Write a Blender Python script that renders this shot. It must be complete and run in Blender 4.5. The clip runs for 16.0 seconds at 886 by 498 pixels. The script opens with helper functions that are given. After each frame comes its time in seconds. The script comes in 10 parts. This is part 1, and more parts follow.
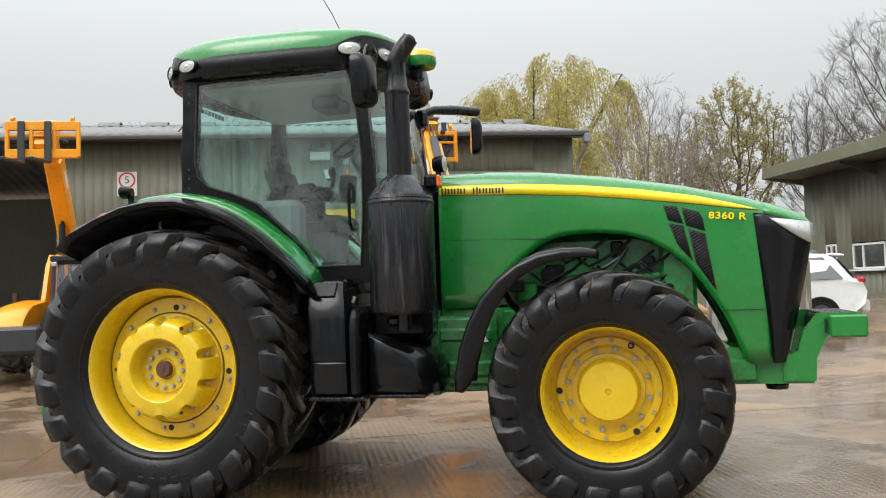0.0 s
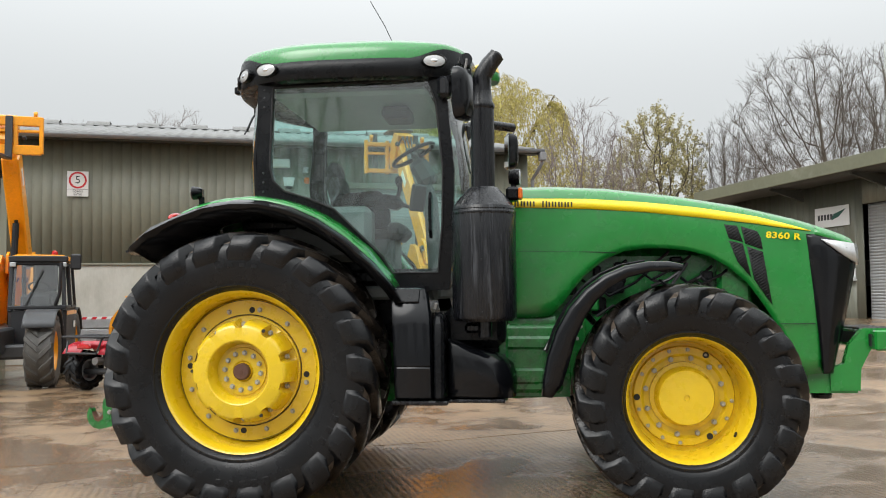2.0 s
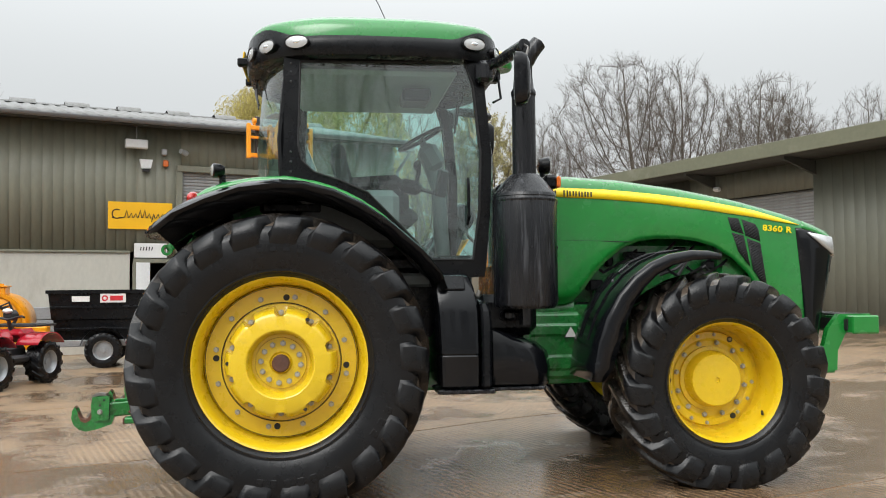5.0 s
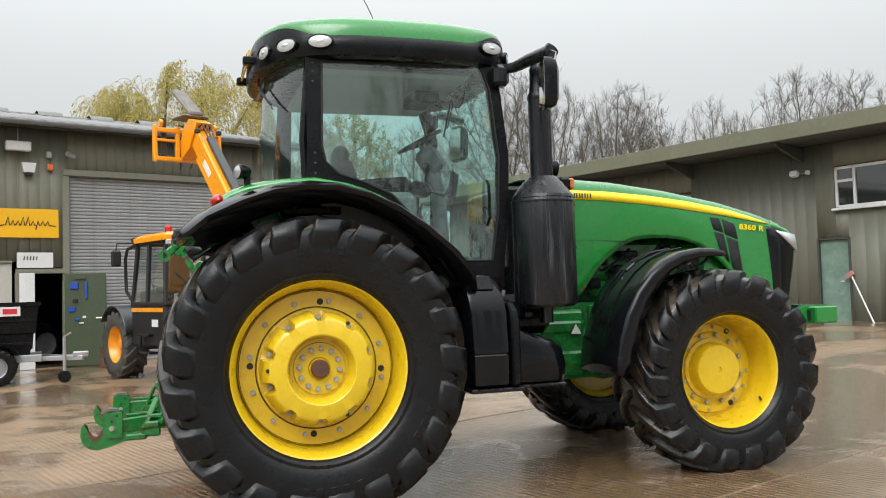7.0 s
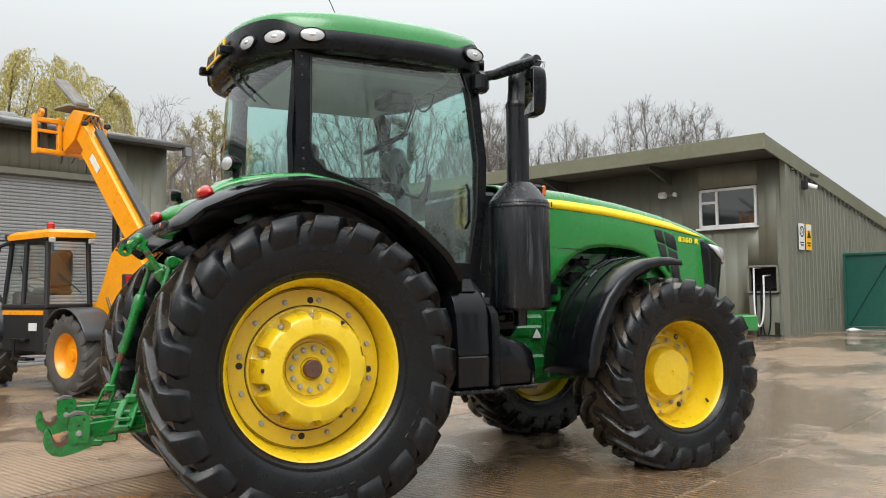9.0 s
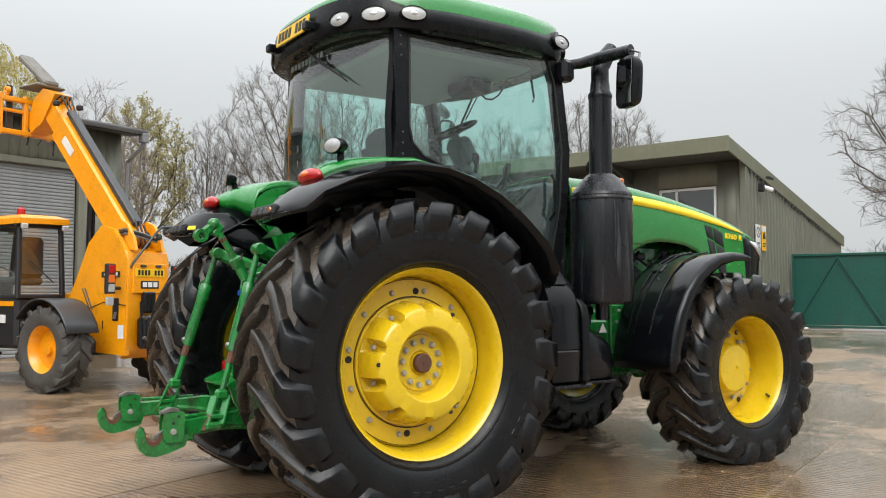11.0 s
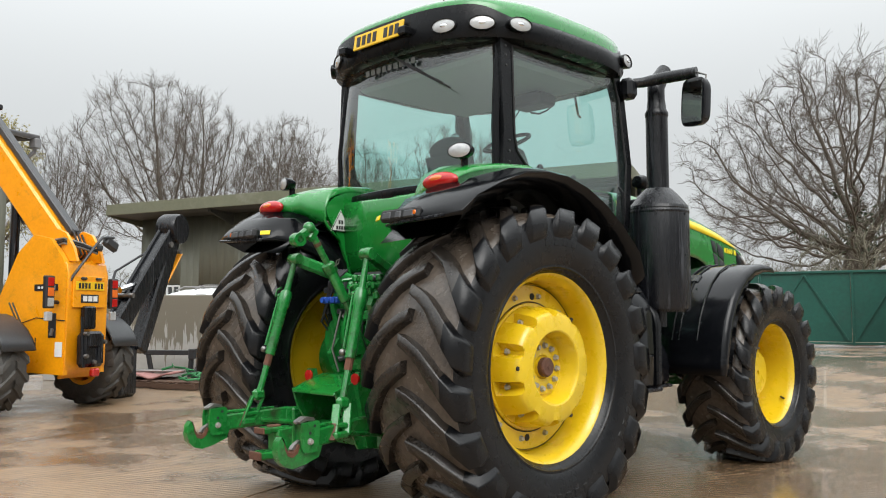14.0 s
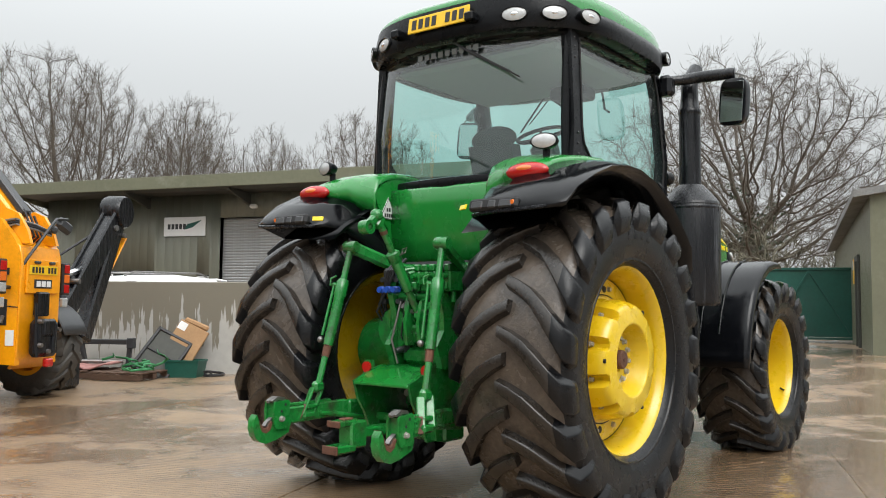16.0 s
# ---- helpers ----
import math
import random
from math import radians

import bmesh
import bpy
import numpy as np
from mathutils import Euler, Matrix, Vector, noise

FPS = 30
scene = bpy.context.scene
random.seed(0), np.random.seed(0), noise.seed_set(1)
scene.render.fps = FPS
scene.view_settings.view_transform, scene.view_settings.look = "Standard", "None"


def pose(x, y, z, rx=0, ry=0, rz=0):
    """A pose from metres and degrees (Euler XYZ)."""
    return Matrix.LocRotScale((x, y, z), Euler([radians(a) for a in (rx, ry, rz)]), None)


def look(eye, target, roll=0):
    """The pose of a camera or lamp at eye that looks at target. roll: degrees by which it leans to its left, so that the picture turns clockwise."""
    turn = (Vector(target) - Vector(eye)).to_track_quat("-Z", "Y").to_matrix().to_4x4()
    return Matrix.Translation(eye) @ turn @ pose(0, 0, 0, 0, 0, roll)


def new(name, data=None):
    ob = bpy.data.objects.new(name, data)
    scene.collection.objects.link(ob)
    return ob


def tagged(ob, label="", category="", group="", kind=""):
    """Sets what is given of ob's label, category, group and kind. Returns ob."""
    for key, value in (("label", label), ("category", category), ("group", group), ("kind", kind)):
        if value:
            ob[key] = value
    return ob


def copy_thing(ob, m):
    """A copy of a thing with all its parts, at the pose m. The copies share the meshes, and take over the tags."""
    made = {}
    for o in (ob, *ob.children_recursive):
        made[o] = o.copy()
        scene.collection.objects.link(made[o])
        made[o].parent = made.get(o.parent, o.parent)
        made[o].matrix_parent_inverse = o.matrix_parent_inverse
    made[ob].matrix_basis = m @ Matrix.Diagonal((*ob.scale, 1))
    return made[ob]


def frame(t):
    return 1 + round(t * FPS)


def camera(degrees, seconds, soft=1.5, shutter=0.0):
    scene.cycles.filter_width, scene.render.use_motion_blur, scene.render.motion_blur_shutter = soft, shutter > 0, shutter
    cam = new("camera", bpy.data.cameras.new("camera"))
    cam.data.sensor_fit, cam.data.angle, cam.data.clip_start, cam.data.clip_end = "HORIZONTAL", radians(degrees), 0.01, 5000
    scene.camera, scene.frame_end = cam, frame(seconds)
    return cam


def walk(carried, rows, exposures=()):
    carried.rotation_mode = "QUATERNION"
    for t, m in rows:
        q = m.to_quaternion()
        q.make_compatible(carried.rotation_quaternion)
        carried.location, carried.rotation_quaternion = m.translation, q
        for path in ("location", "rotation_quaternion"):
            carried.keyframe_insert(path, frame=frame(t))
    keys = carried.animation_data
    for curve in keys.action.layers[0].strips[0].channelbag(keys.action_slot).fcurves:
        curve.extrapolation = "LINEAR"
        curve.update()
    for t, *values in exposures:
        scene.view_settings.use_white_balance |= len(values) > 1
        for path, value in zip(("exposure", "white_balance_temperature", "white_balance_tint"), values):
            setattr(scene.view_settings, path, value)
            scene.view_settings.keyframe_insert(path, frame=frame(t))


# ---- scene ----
cam = camera(55.3, 16.0, 1.0)
PATH = [
    (0, (3.212, -6.573, 1.503), (2.784, -4.62, 1.581), -2.0),
    (0.5, (2.947, -6.769, 1.502), (2.567, -4.807, 1.582), -1.7),
    (1, (2.677, -6.782, 1.488), (2.355, -4.811, 1.591), -1.2),
    (1.5, (2.382, -6.815, 1.489), (2.119, -4.835, 1.597), -0.9),
    (2, (2.033, -6.947, 1.491), (1.823, -4.961, 1.596), -0.6),
    (2.5, (1.747, -6.96, 1.456), (1.59, -4.968, 1.551), -0.5),
    (3, (1.464, -6.956, 1.474), (1.37, -4.959, 1.555), -0.5),
    (3.5, (1.121, -6.989, 1.463), (1.109, -4.99, 1.533), -0.3),
    (4, (0.84, -6.956, 1.431), (0.921, -4.959, 1.501), -0.1),
    (4.5, (0.598, -6.875, 1.466), (0.776, -4.885, 1.543), -0.1),
    (6.8, (-0.785, -6.642, 1.469), (-0.218, -4.726, 1.56), -1.8),
    (7, (-0.877, -6.596, 1.458), (-0.271, -4.692, 1.548), -1.7),
    (7.5, (-1.096, -6.488, 1.432), (-0.383, -4.622, 1.529), -1.2),
    (8, (-1.318, -6.402, 1.435), (-0.504, -4.578, 1.531), -0.8),
    (8.2, (-1.397, -6.397, 1.425), (-0.558, -4.585, 1.525), -0.8),
    (10.3, (-2.442, -5.725, 1.378), (-1.368, -4.042, 1.489), -0.2),
    (10.5, (-2.528, -5.656, 1.361), (-1.444, -3.979, 1.47), -0.2),
    (11, (-2.713, -5.442, 1.378), (-1.6, -3.783, 1.481), -0.0),
    (11.5, (-2.954, -5.284, 1.354), (-1.797, -3.655, 1.458), 0.2),
    (12, (-3.203, -5.123, 1.352), (-1.996, -3.532, 1.46), 0.3),
    (12.5, (-3.379, -4.903, 1.332), (-2.108, -3.363, 1.448), 0.2),
    (13, (-3.573, -4.744, 1.325), (-2.25, -3.25, 1.454), 0.0),
    (13.5, (-3.87, -4.588, 1.312), (-2.508, -3.13, 1.451), -0.1),
    (14, (-4.053, -4.392, 1.281), (-2.65, -2.976, 1.434), -0.1),
    (14.5, (-4.205, -4.163, 1.298), (-2.763, -2.785, 1.454), 0.1),
    (15, (-4.404, -3.965, 1.271), (-2.914, -2.64, 1.431), 0.4),
    (15.5, (-4.632, -3.754, 1.268), (-3.099, -2.478, 1.418), 0.5),
    (16, (-4.737, -3.488, 1.277), (-3.161, -2.263, 1.41), 0.6),
]
walk(cam, [(t, look(eye, target, roll)) for t, eye, target, roll in PATH], [(0.0, 0.26), (4.5, 0.27), (8.0, 0.25), (10.5, 0.22), (16.0, 0.22)])

# ---- world and light: an overcast, rainy day ----
SUN_UP, SUN_TURN = 48.0, 215.0
world = bpy.data.worlds.new("overcast_sky")
scene.world = world
world.use_nodes = True
wn, wl = world.node_tree.nodes, world.node_tree.links
sky = wn.new("ShaderNodeTexSky")
sky.sky_type = "NISHITA"
sky.sun_disc = False
sky.sun_elevation, sky.sun_rotation = radians(SUN_UP), radians(SUN_TURN)
sky.air_density, sky.dust_density, sky.ozone_density = 1.0, 4.0, 1.0
grey = wn.new("ShaderNodeHueSaturation")
grey.inputs["Saturation"].default_value = 0.12
grey.inputs["Value"].default_value = 0.09
up_dir = wn.new("ShaderNodeTexCoord")
up_sep = wn.new("ShaderNodeSeparateXYZ")
wl.new(up_dir.outputs["Generated"], up_sep.inputs[0])
rise_map = wn.new("ShaderNodeMapRange")
rise_map.interpolation_type = "SMOOTHSTEP"
for key, value in (("From Min", 0.15), ("From Max", 0.95), ("To Min", 0.85), ("To Max", 3.1)):
    rise_map.inputs[key].default_value = value
wl.new(up_sep.outputs["Z"], rise_map.inputs["Value"])
wl.new(rise_map.outputs[0], wn["Background"].inputs["Strength"])
cloud = wn.new("ShaderNodeMixRGB")
cloud.inputs["Fac"].default_value = 0.72
cloud.inputs["Color2"].default_value = (0.80, 0.838, 0.85, 1)
wl.new(sky.outputs[0], grey.inputs["Color"])
wl.new(grey.outputs[0], cloud.inputs["Color1"])
wl.new(cloud.outputs[0], wn["Background"].inputs["Color"])
sun_data = bpy.data.lights.new("sun", "SUN")
sun_data.energy, sun_data.angle, sun_data.color = 1.2, radians(40), (1.0, 0.985, 0.955)
sun = new("sun", sun_data)
sun.matrix_world = pose(0, 0, 30, 90 - SUN_UP, 0, 180 - SUN_TURN)


# ---- materials ----
def hex_rgba(c):
    return (c[0], c[1], c[2], 1.0)


def material(name, base, rough=0.5, metal=0.0, var=0.0, scale=4.0, dirt=None, dirt_amount=0.0, dirt_scale=1.5, bump=0.0,
             bump_scale=60.0, coat=0.0, spread=0.0, rough_var=0.0, stretch=None, emit=0.0, spec=0.5):
    """A painted, moulded or natural surface: base colour, a fine and a coarse variation, a second colour in patches, and a bump."""
    m = bpy.data.materials.new(name)
    m.use_nodes = True
    n, l = m.node_tree.nodes, m.node_tree.links
    p = n["Principled BSDF"]
    p.inputs["Roughness"].default_value, p.inputs["Metallic"].default_value = rough, metal
    p.inputs["Coat Weight"].default_value, p.inputs["Coat Roughness"].default_value = coat, 0.06
    p.inputs["Specular IOR Level"].default_value = spec
    co = n.new("ShaderNodeTexCoord").outputs["Object"]
    if stretch:
        mp = n.new("ShaderNodeMapping")
        mp.inputs["Scale"].default_value = stretch
        l.new(co, mp.inputs["Vector"])
        co = mp.outputs[0]

    def noise_tex(s, detail=4.0, r=0.6):
        t = n.new("ShaderNodeTexNoise")
        t.inputs["Scale"].default_value, t.inputs["Detail"].default_value, t.inputs["Roughness"].default_value = s, detail, r
        l.new(co, t.inputs["Vector"])
        return t.outputs["Fac"]

    def ramp(fac, a, b, lo=0.0, hi=1.0):
        t = n.new("ShaderNodeMapRange")
        t.inputs["From Min"].default_value, t.inputs["From Max"].default_value = a, b
        t.inputs["To Min"].default_value, t.inputs["To Max"].default_value = lo, hi
        l.new(fac, t.inputs["Value"])
        return t.outputs[0]

    colour = None
    rgb = n.new("ShaderNodeRGB")
    rgb.outputs[0].default_value = hex_rgba(base)
    colour = rgb.outputs[0]
    if var:
        hs = n.new("ShaderNodeHueSaturation")
        l.new(colour, hs.inputs["Color"])
        add = n.new("ShaderNodeMath")
        add.operation = "ADD"
        l.new(ramp(noise_tex(scale), 0.25, 0.75, 1 - var, 1.0), add.inputs[0])
        l.new(ramp(noise_tex(scale * 9.7, 3.0), 0.25, 0.75, -0.35 * var, 0.65 * var), add.inputs[1])
        l.new(add.outputs[0], hs.inputs["Value"])
        colour = hs.outputs[0]
    if spread:
        oi = n.new("ShaderNodeObjectInfo")
        hs = n.new("ShaderNodeHueSaturation")
        l.new(colour, hs.inputs["Color"])
        l.new(ramp(oi.outputs["Random"], 0, 1, 1 - spread, 1 + spread), hs.inputs["Value"])
        colour = hs.outputs[0]
    if dirt:
        mx = n.new("ShaderNodeMixRGB")
        mx.inputs["Color2"].default_value = hex_rgba(dirt)
        l.new(colour, mx.inputs["Color1"])
        l.new(ramp(noise_tex(dirt_scale, 7.0, 0.68), 0.62 - 0.35 * dirt_amount, 0.8 - 0.2 * dirt_amount, 0.0, 0.9), mx.inputs["Fac"])
        colour = mx.outputs[0]
    l.new(colour, p.inputs["Base Color"])
    if rough_var:
        l.new(ramp(noise_tex(dirt_scale * 1.7, 5.0), 0.3, 0.7, max(0.02, rough - rough_var), min(1, rough + rough_var)), p.inputs["Roughness"])
    if bump:
        b = n.new("ShaderNodeBump")
        b.inputs["Strength"].default_value, b.inputs["Distance"].default_value = bump, 0.01
        l.new(noise_tex(bump_scale, 5.0), b.inputs["Height"])
        l.new(b.outputs[0], p.inputs["Normal"])
    if emit:
        p.inputs["Emission Color"].default_value = hex_rgba(base)
        p.inputs["Emission Strength"].default_value = emit
    return m


def glass_material(name, tint, gloss_rough=0.02, mist=0.0):
    m = bpy.data.materials.new(name)
    m.use_nodes = True
    n, l = m.node_tree.nodes, m.node_tree.links
    n.remove(n["Principled BSDF"])
    tr, gl, mx, fr = n.new("ShaderNodeBsdfTransparent"), n.new("ShaderNodeBsdfGlossy"), n.new("ShaderNodeMixShader"), n.new("ShaderNodeLayerWeight")
    tr.inputs["Color"].default_value = hex_rgba(tint)
    gl.inputs["Roughness"].default_value = gloss_rough
    fr.inputs["Blend"].default_value = 0.5
    pw, ad = n.new("ShaderNodeMath"), n.new("ShaderNodeMath")
    pw.operation, ad.operation = "POWER", "MULTIPLY_ADD"
    pw.inputs[1].default_value, ad.inputs[1].default_value, ad.inputs[2].default_value = 4.0, 0.8, 0.13
    l.new(fr.outputs["Facing"], pw.inputs[0])
    l.new(pw.outputs[0], ad.inputs[0])
    l.new(ad.outputs[0], mx.inputs[0])
    clear = tr.outputs[0]
    if mist:
        tl, df, half, film = n.new("ShaderNodeBsdfTranslucent"), n.new("ShaderNodeBsdfDiffuse"), n.new("ShaderNodeMixShader"), n.new("ShaderNodeMixShader")
        tl.inputs["Color"].default_value = df.inputs["Color"].default_value = (0.55, 0.68, 0.66, 1)
        half.inputs[0].default_value = 0.5
        l.new(tl.outputs[0], half.inputs[1])
        l.new(df.outputs[0], half.inputs[2])
        nz = n.new("ShaderNodeTexNoise")
        nz.inputs["Scale"].default_value, nz.inputs["Detail"].default_value = 2.2, 6.0
        l.new(n.new("ShaderNodeTexCoord").outputs["Object"], nz.inputs["Vector"])
        mr = n.new("ShaderNodeMapRange")
        for key, value in (("From Min", 0.35), ("From Max", 0.7), ("To Min", mist * 0.5), ("To Max", mist * 1.5)):
            mr.inputs[key].default_value = value
        l.new(nz.outputs["Fac"], mr.inputs["Value"])
        l.new(mr.outputs[0], film.inputs[0])
        l.new(tr.outputs[0], film.inputs[1])
        l.new(half.outputs[0], film.inputs[2])
        clear = film.outputs[0]
    l.new(clear, mx.inputs[1])
    l.new(gl.outputs[0], mx.inputs[2])
    l.new(mx.outputs[0], n["Material Output"].inputs["Surface"])
    return m


def leaf_material(name, base):
    """Thin young leaves: light comes through them."""
    m = bpy.data.materials.new(name)
    m.use_nodes = True
    n, l = m.node_tree.nodes, m.node_tree.links
    n.remove(n["Principled BSDF"])
    df, tl, mx, isl, hs = n.new("ShaderNodeBsdfDiffuse"), n.new("ShaderNodeBsdfTranslucent"), n.new("ShaderNodeMixShader"), n.new("ShaderNodeNewGeometry"), n.new("ShaderNodeHueSaturation")
    mr = n.new("ShaderNodeMapRange")
    mr.inputs["To Min"].default_value, mr.inputs["To Max"].default_value = 0.65, 1.25
    l.new(isl.outputs["Random Per Island"], mr.inputs["Value"])
    l.new(mr.outputs[0], hs.inputs["Value"])
    hs.inputs["Color"].default_value = hex_rgba(base)
    mx.inputs[0].default_value = 0.5
    l.new(hs.outputs[0], df.inputs["Color"])
    l.new(hs.outputs[0], tl.inputs["Color"])
    l.new(df.outputs[0], mx.inputs[1])
    l.new(tl.outputs[0], mx.inputs[2])
    l.new(mx.outputs[0], n["Material Output"].inputs["Surface"])
    return m


def concrete_ground(name, base, brown, ribs=True):
    """Wet yard concrete: tamped ribs across each bay, brown silt, dark damp patches and standing water that turns it glossy."""
    m = bpy.data.materials.new(name)
    m.use_nodes = True
    n, l = m.node_tree.nodes, m.node_tree.links
    p = n["Principled BSDF"]
    geo = n.new("ShaderNodeNewGeometry")
    mp = n.new("ShaderNodeMapping")
    mp.inputs["Rotation"].default_value = (0, 0, radians(-21))
    l.new(geo.outputs["Position"], mp.inputs["Vector"])
    co = mp.outputs[0]

    def nz(s, detail=5.0, r=0.6, vec=None):
        t = n.new("ShaderNodeTexNoise")
        t.inputs["Scale"].default_value, t.inputs["Detail"].default_value, t.inputs["Roughness"].default_value = s, detail, r
        l.new(vec or co, t.inputs["Vector"])
        return t.outputs["Fac"]

    def rng(f, a, b, lo=0.0, hi=1.0):
        t = n.new("ShaderNodeMapRange")
        for k, v in (("From Min", a), ("From Max", b), ("To Min", lo), ("To Max", hi)):
            t.inputs[k].default_value = v
        l.new(f, t.inputs["Value"])
        return t.outputs[0]

    def mix(f, a, b):
        t = n.new("ShaderNodeMixRGB")
        if isinstance(f, float):
            t.inputs["Fac"].default_value = f
        else:
            l.new(f, t.inputs["Fac"])
        for k, v in (("Color1", a), ("Color2", b)):
            if isinstance(v, tuple):
                t.inputs[k].default_value = hex_rgba(v)
            else:
                l.new(v, t.inputs[k])
        return t.outputs[0]

    def math2(op, a, b):
        t = n.new("ShaderNodeMath")
        t.operation = op
        for i, v in enumerate((a, b)):
            if isinstance(v, float):
                t.inputs[i].default_value = v
            else:
                l.new(v, t.inputs[i])
        return t.outputs[0]

    st = n.new("ShaderNodeMapping")
    st.inputs["Scale"].default_value = (1.0, 0.16, 1.0)
    l.new(co, st.inputs["Vector"])
    broad, patch, fine = nz(0.22, 5.0), nz(0.9, 6.0, 0.62), nz(9.0, 6.0, 0.7)
    streak = nz(2.4, 5.0, 0.6, st.outputs[0])
    wave = n.new("ShaderNodeTexWave")
    wave.wave_type, wave.bands_direction = "BANDS", "X"
    wave.inputs["Scale"].default_value, wave.inputs["Distortion"].default_value, wave.inputs["Detail"].default_value = 5.2, 3.2, 4.0
    wave.inputs["Detail Scale"].default_value = 3.0
    wave.inputs["Detail Roughness"].default_value = 0.7
    l.new(co, wave.inputs["Vector"])
    col = mix(rng(patch, 0.25, 0.78), base, brown)
    col = mix(rng(streak, 0.45, 0.75, 0.0, 0.55), col, (brown[0] * 0.62, brown[1] * 0.56, brown[2] * 0.5))
    broken = math2("MULTIPLY", rng(nz(6.0, 6.0, 0.75), 0.36, 0.58, 0.12, 1.0), rng(nz(0.8, 4.0, 0.6), 0.34, 0.52, 0.4, 1.0))
    sp = n.new("ShaderNodeSeparateXYZ")
    l.new(geo.outputs["Position"], sp.inputs[0])
    broken = math2("MULTIPLY", broken, rng(math2("ADD", sp.outputs["X"], math2("MULTIPLY", patch, 2.0)), -2.4, -0.2, 0.08, 1.0))
    pits = rng(nz(34.0, 4.0, 0.75), 0.60, 0.72, 0.0, 0.55)
    col = mix(pits, col, (brown[0] * 0.4, brown[1] * 0.38, brown[2] * 0.36))
    if ribs:
        col = mix(math2("MULTIPLY", rng(wave.outputs["Fac"], 0.55, 0.1, 0.0, 0.8), broken), col, (brown[0] * 0.45, brown[1] * 0.42, brown[2] * 0.4))
    col = mix(rng(nz(1.7, 8.0, 0.72), 0.56, 0.66, 0.0, 0.55), col, (base[0] * 1.35, base[1] * 1.42, base[2] * 1.55))
    col = mix(rng(fine, 0.35, 0.75, 0.0, 0.5), col, (base[0] * 1.25, base[1] * 1.22, base[2] * 1.18))
    wet = math2("ADD", math2("MULTIPLY", rng(broad, 0.34, 0.66), 0.7), math2("MULTIPLY", rng(patch, 0.30, 0.75), 0.5))
    pool = rng(math2("ADD", wet, math2("MULTIPLY", nz(4.5, 6.0, 0.7), 0.45)), 0.62, 0.92)
    col = mix(math2("MULTIPLY", pool, 0.45), col, (brown[0] * 0.5, brown[1] * 0.47, brown[2] * 0.44))
    oil = nz(0.55, 3.0, 0.5)
    col = mix(rng(oil, 0.66, 0.74, 0.0, 0.35), col, (0.05, 0.045, 0.04))
    oi = n.new("ShaderNodeObjectInfo")
    hs = n.new("ShaderNodeHueSaturation")
    l.new(col, hs.inputs["Color"])
    l.new(rng(oi.outputs["Random"], 0, 1, 0.88, 1.08), hs.inputs["Value"])
    l.new(hs.outputs[0], p.inputs["Base Color"])
    l.new(rng(pool, 0.0, 1.0, 0.40, 0.18), p.inputs["Roughness"])
    p.inputs["Specular IOR Level"].default_value = 0.45
    l.new(rng(pool, 0.0, 0.6, 0.65, 1.0), p.inputs["Coat Weight"])
    l.new(rng(pool, 0.0, 0.9, 0.13, 0.03), p.inputs["Coat Roughness"])
    h = math2("ADD", math2("MULTIPLY", math2("MULTIPLY", wave.outputs["Fac"], broken), 1.5 if ribs else 0.1), math2("ADD", math2("MULTIPLY", fine, 1.7), math2("MULTIPLY", nz(45.0, 4.0, 0.75), 0.8)))
    b = n.new("ShaderNodeBump")
    b.inputs["Strength"].default_value, b.inputs["Distance"].default_value = 0.8, 0.012
    l.new(h, b.inputs["Height"])
    l.new(b.outputs[0], p.inputs["Normal"])
    film = n.new("ShaderNodeBump")
    film.inputs["Strength"].default_value, film.inputs["Distance"].default_value = 0.85, 0.010
    l.new(math2("MULTIPLY", h, rng(pool, 0.1, 0.9, 1.0, 0.10)), film.inputs["Height"])
    l.new(film.outputs[0], p.inputs["Coat Normal"])
    return m


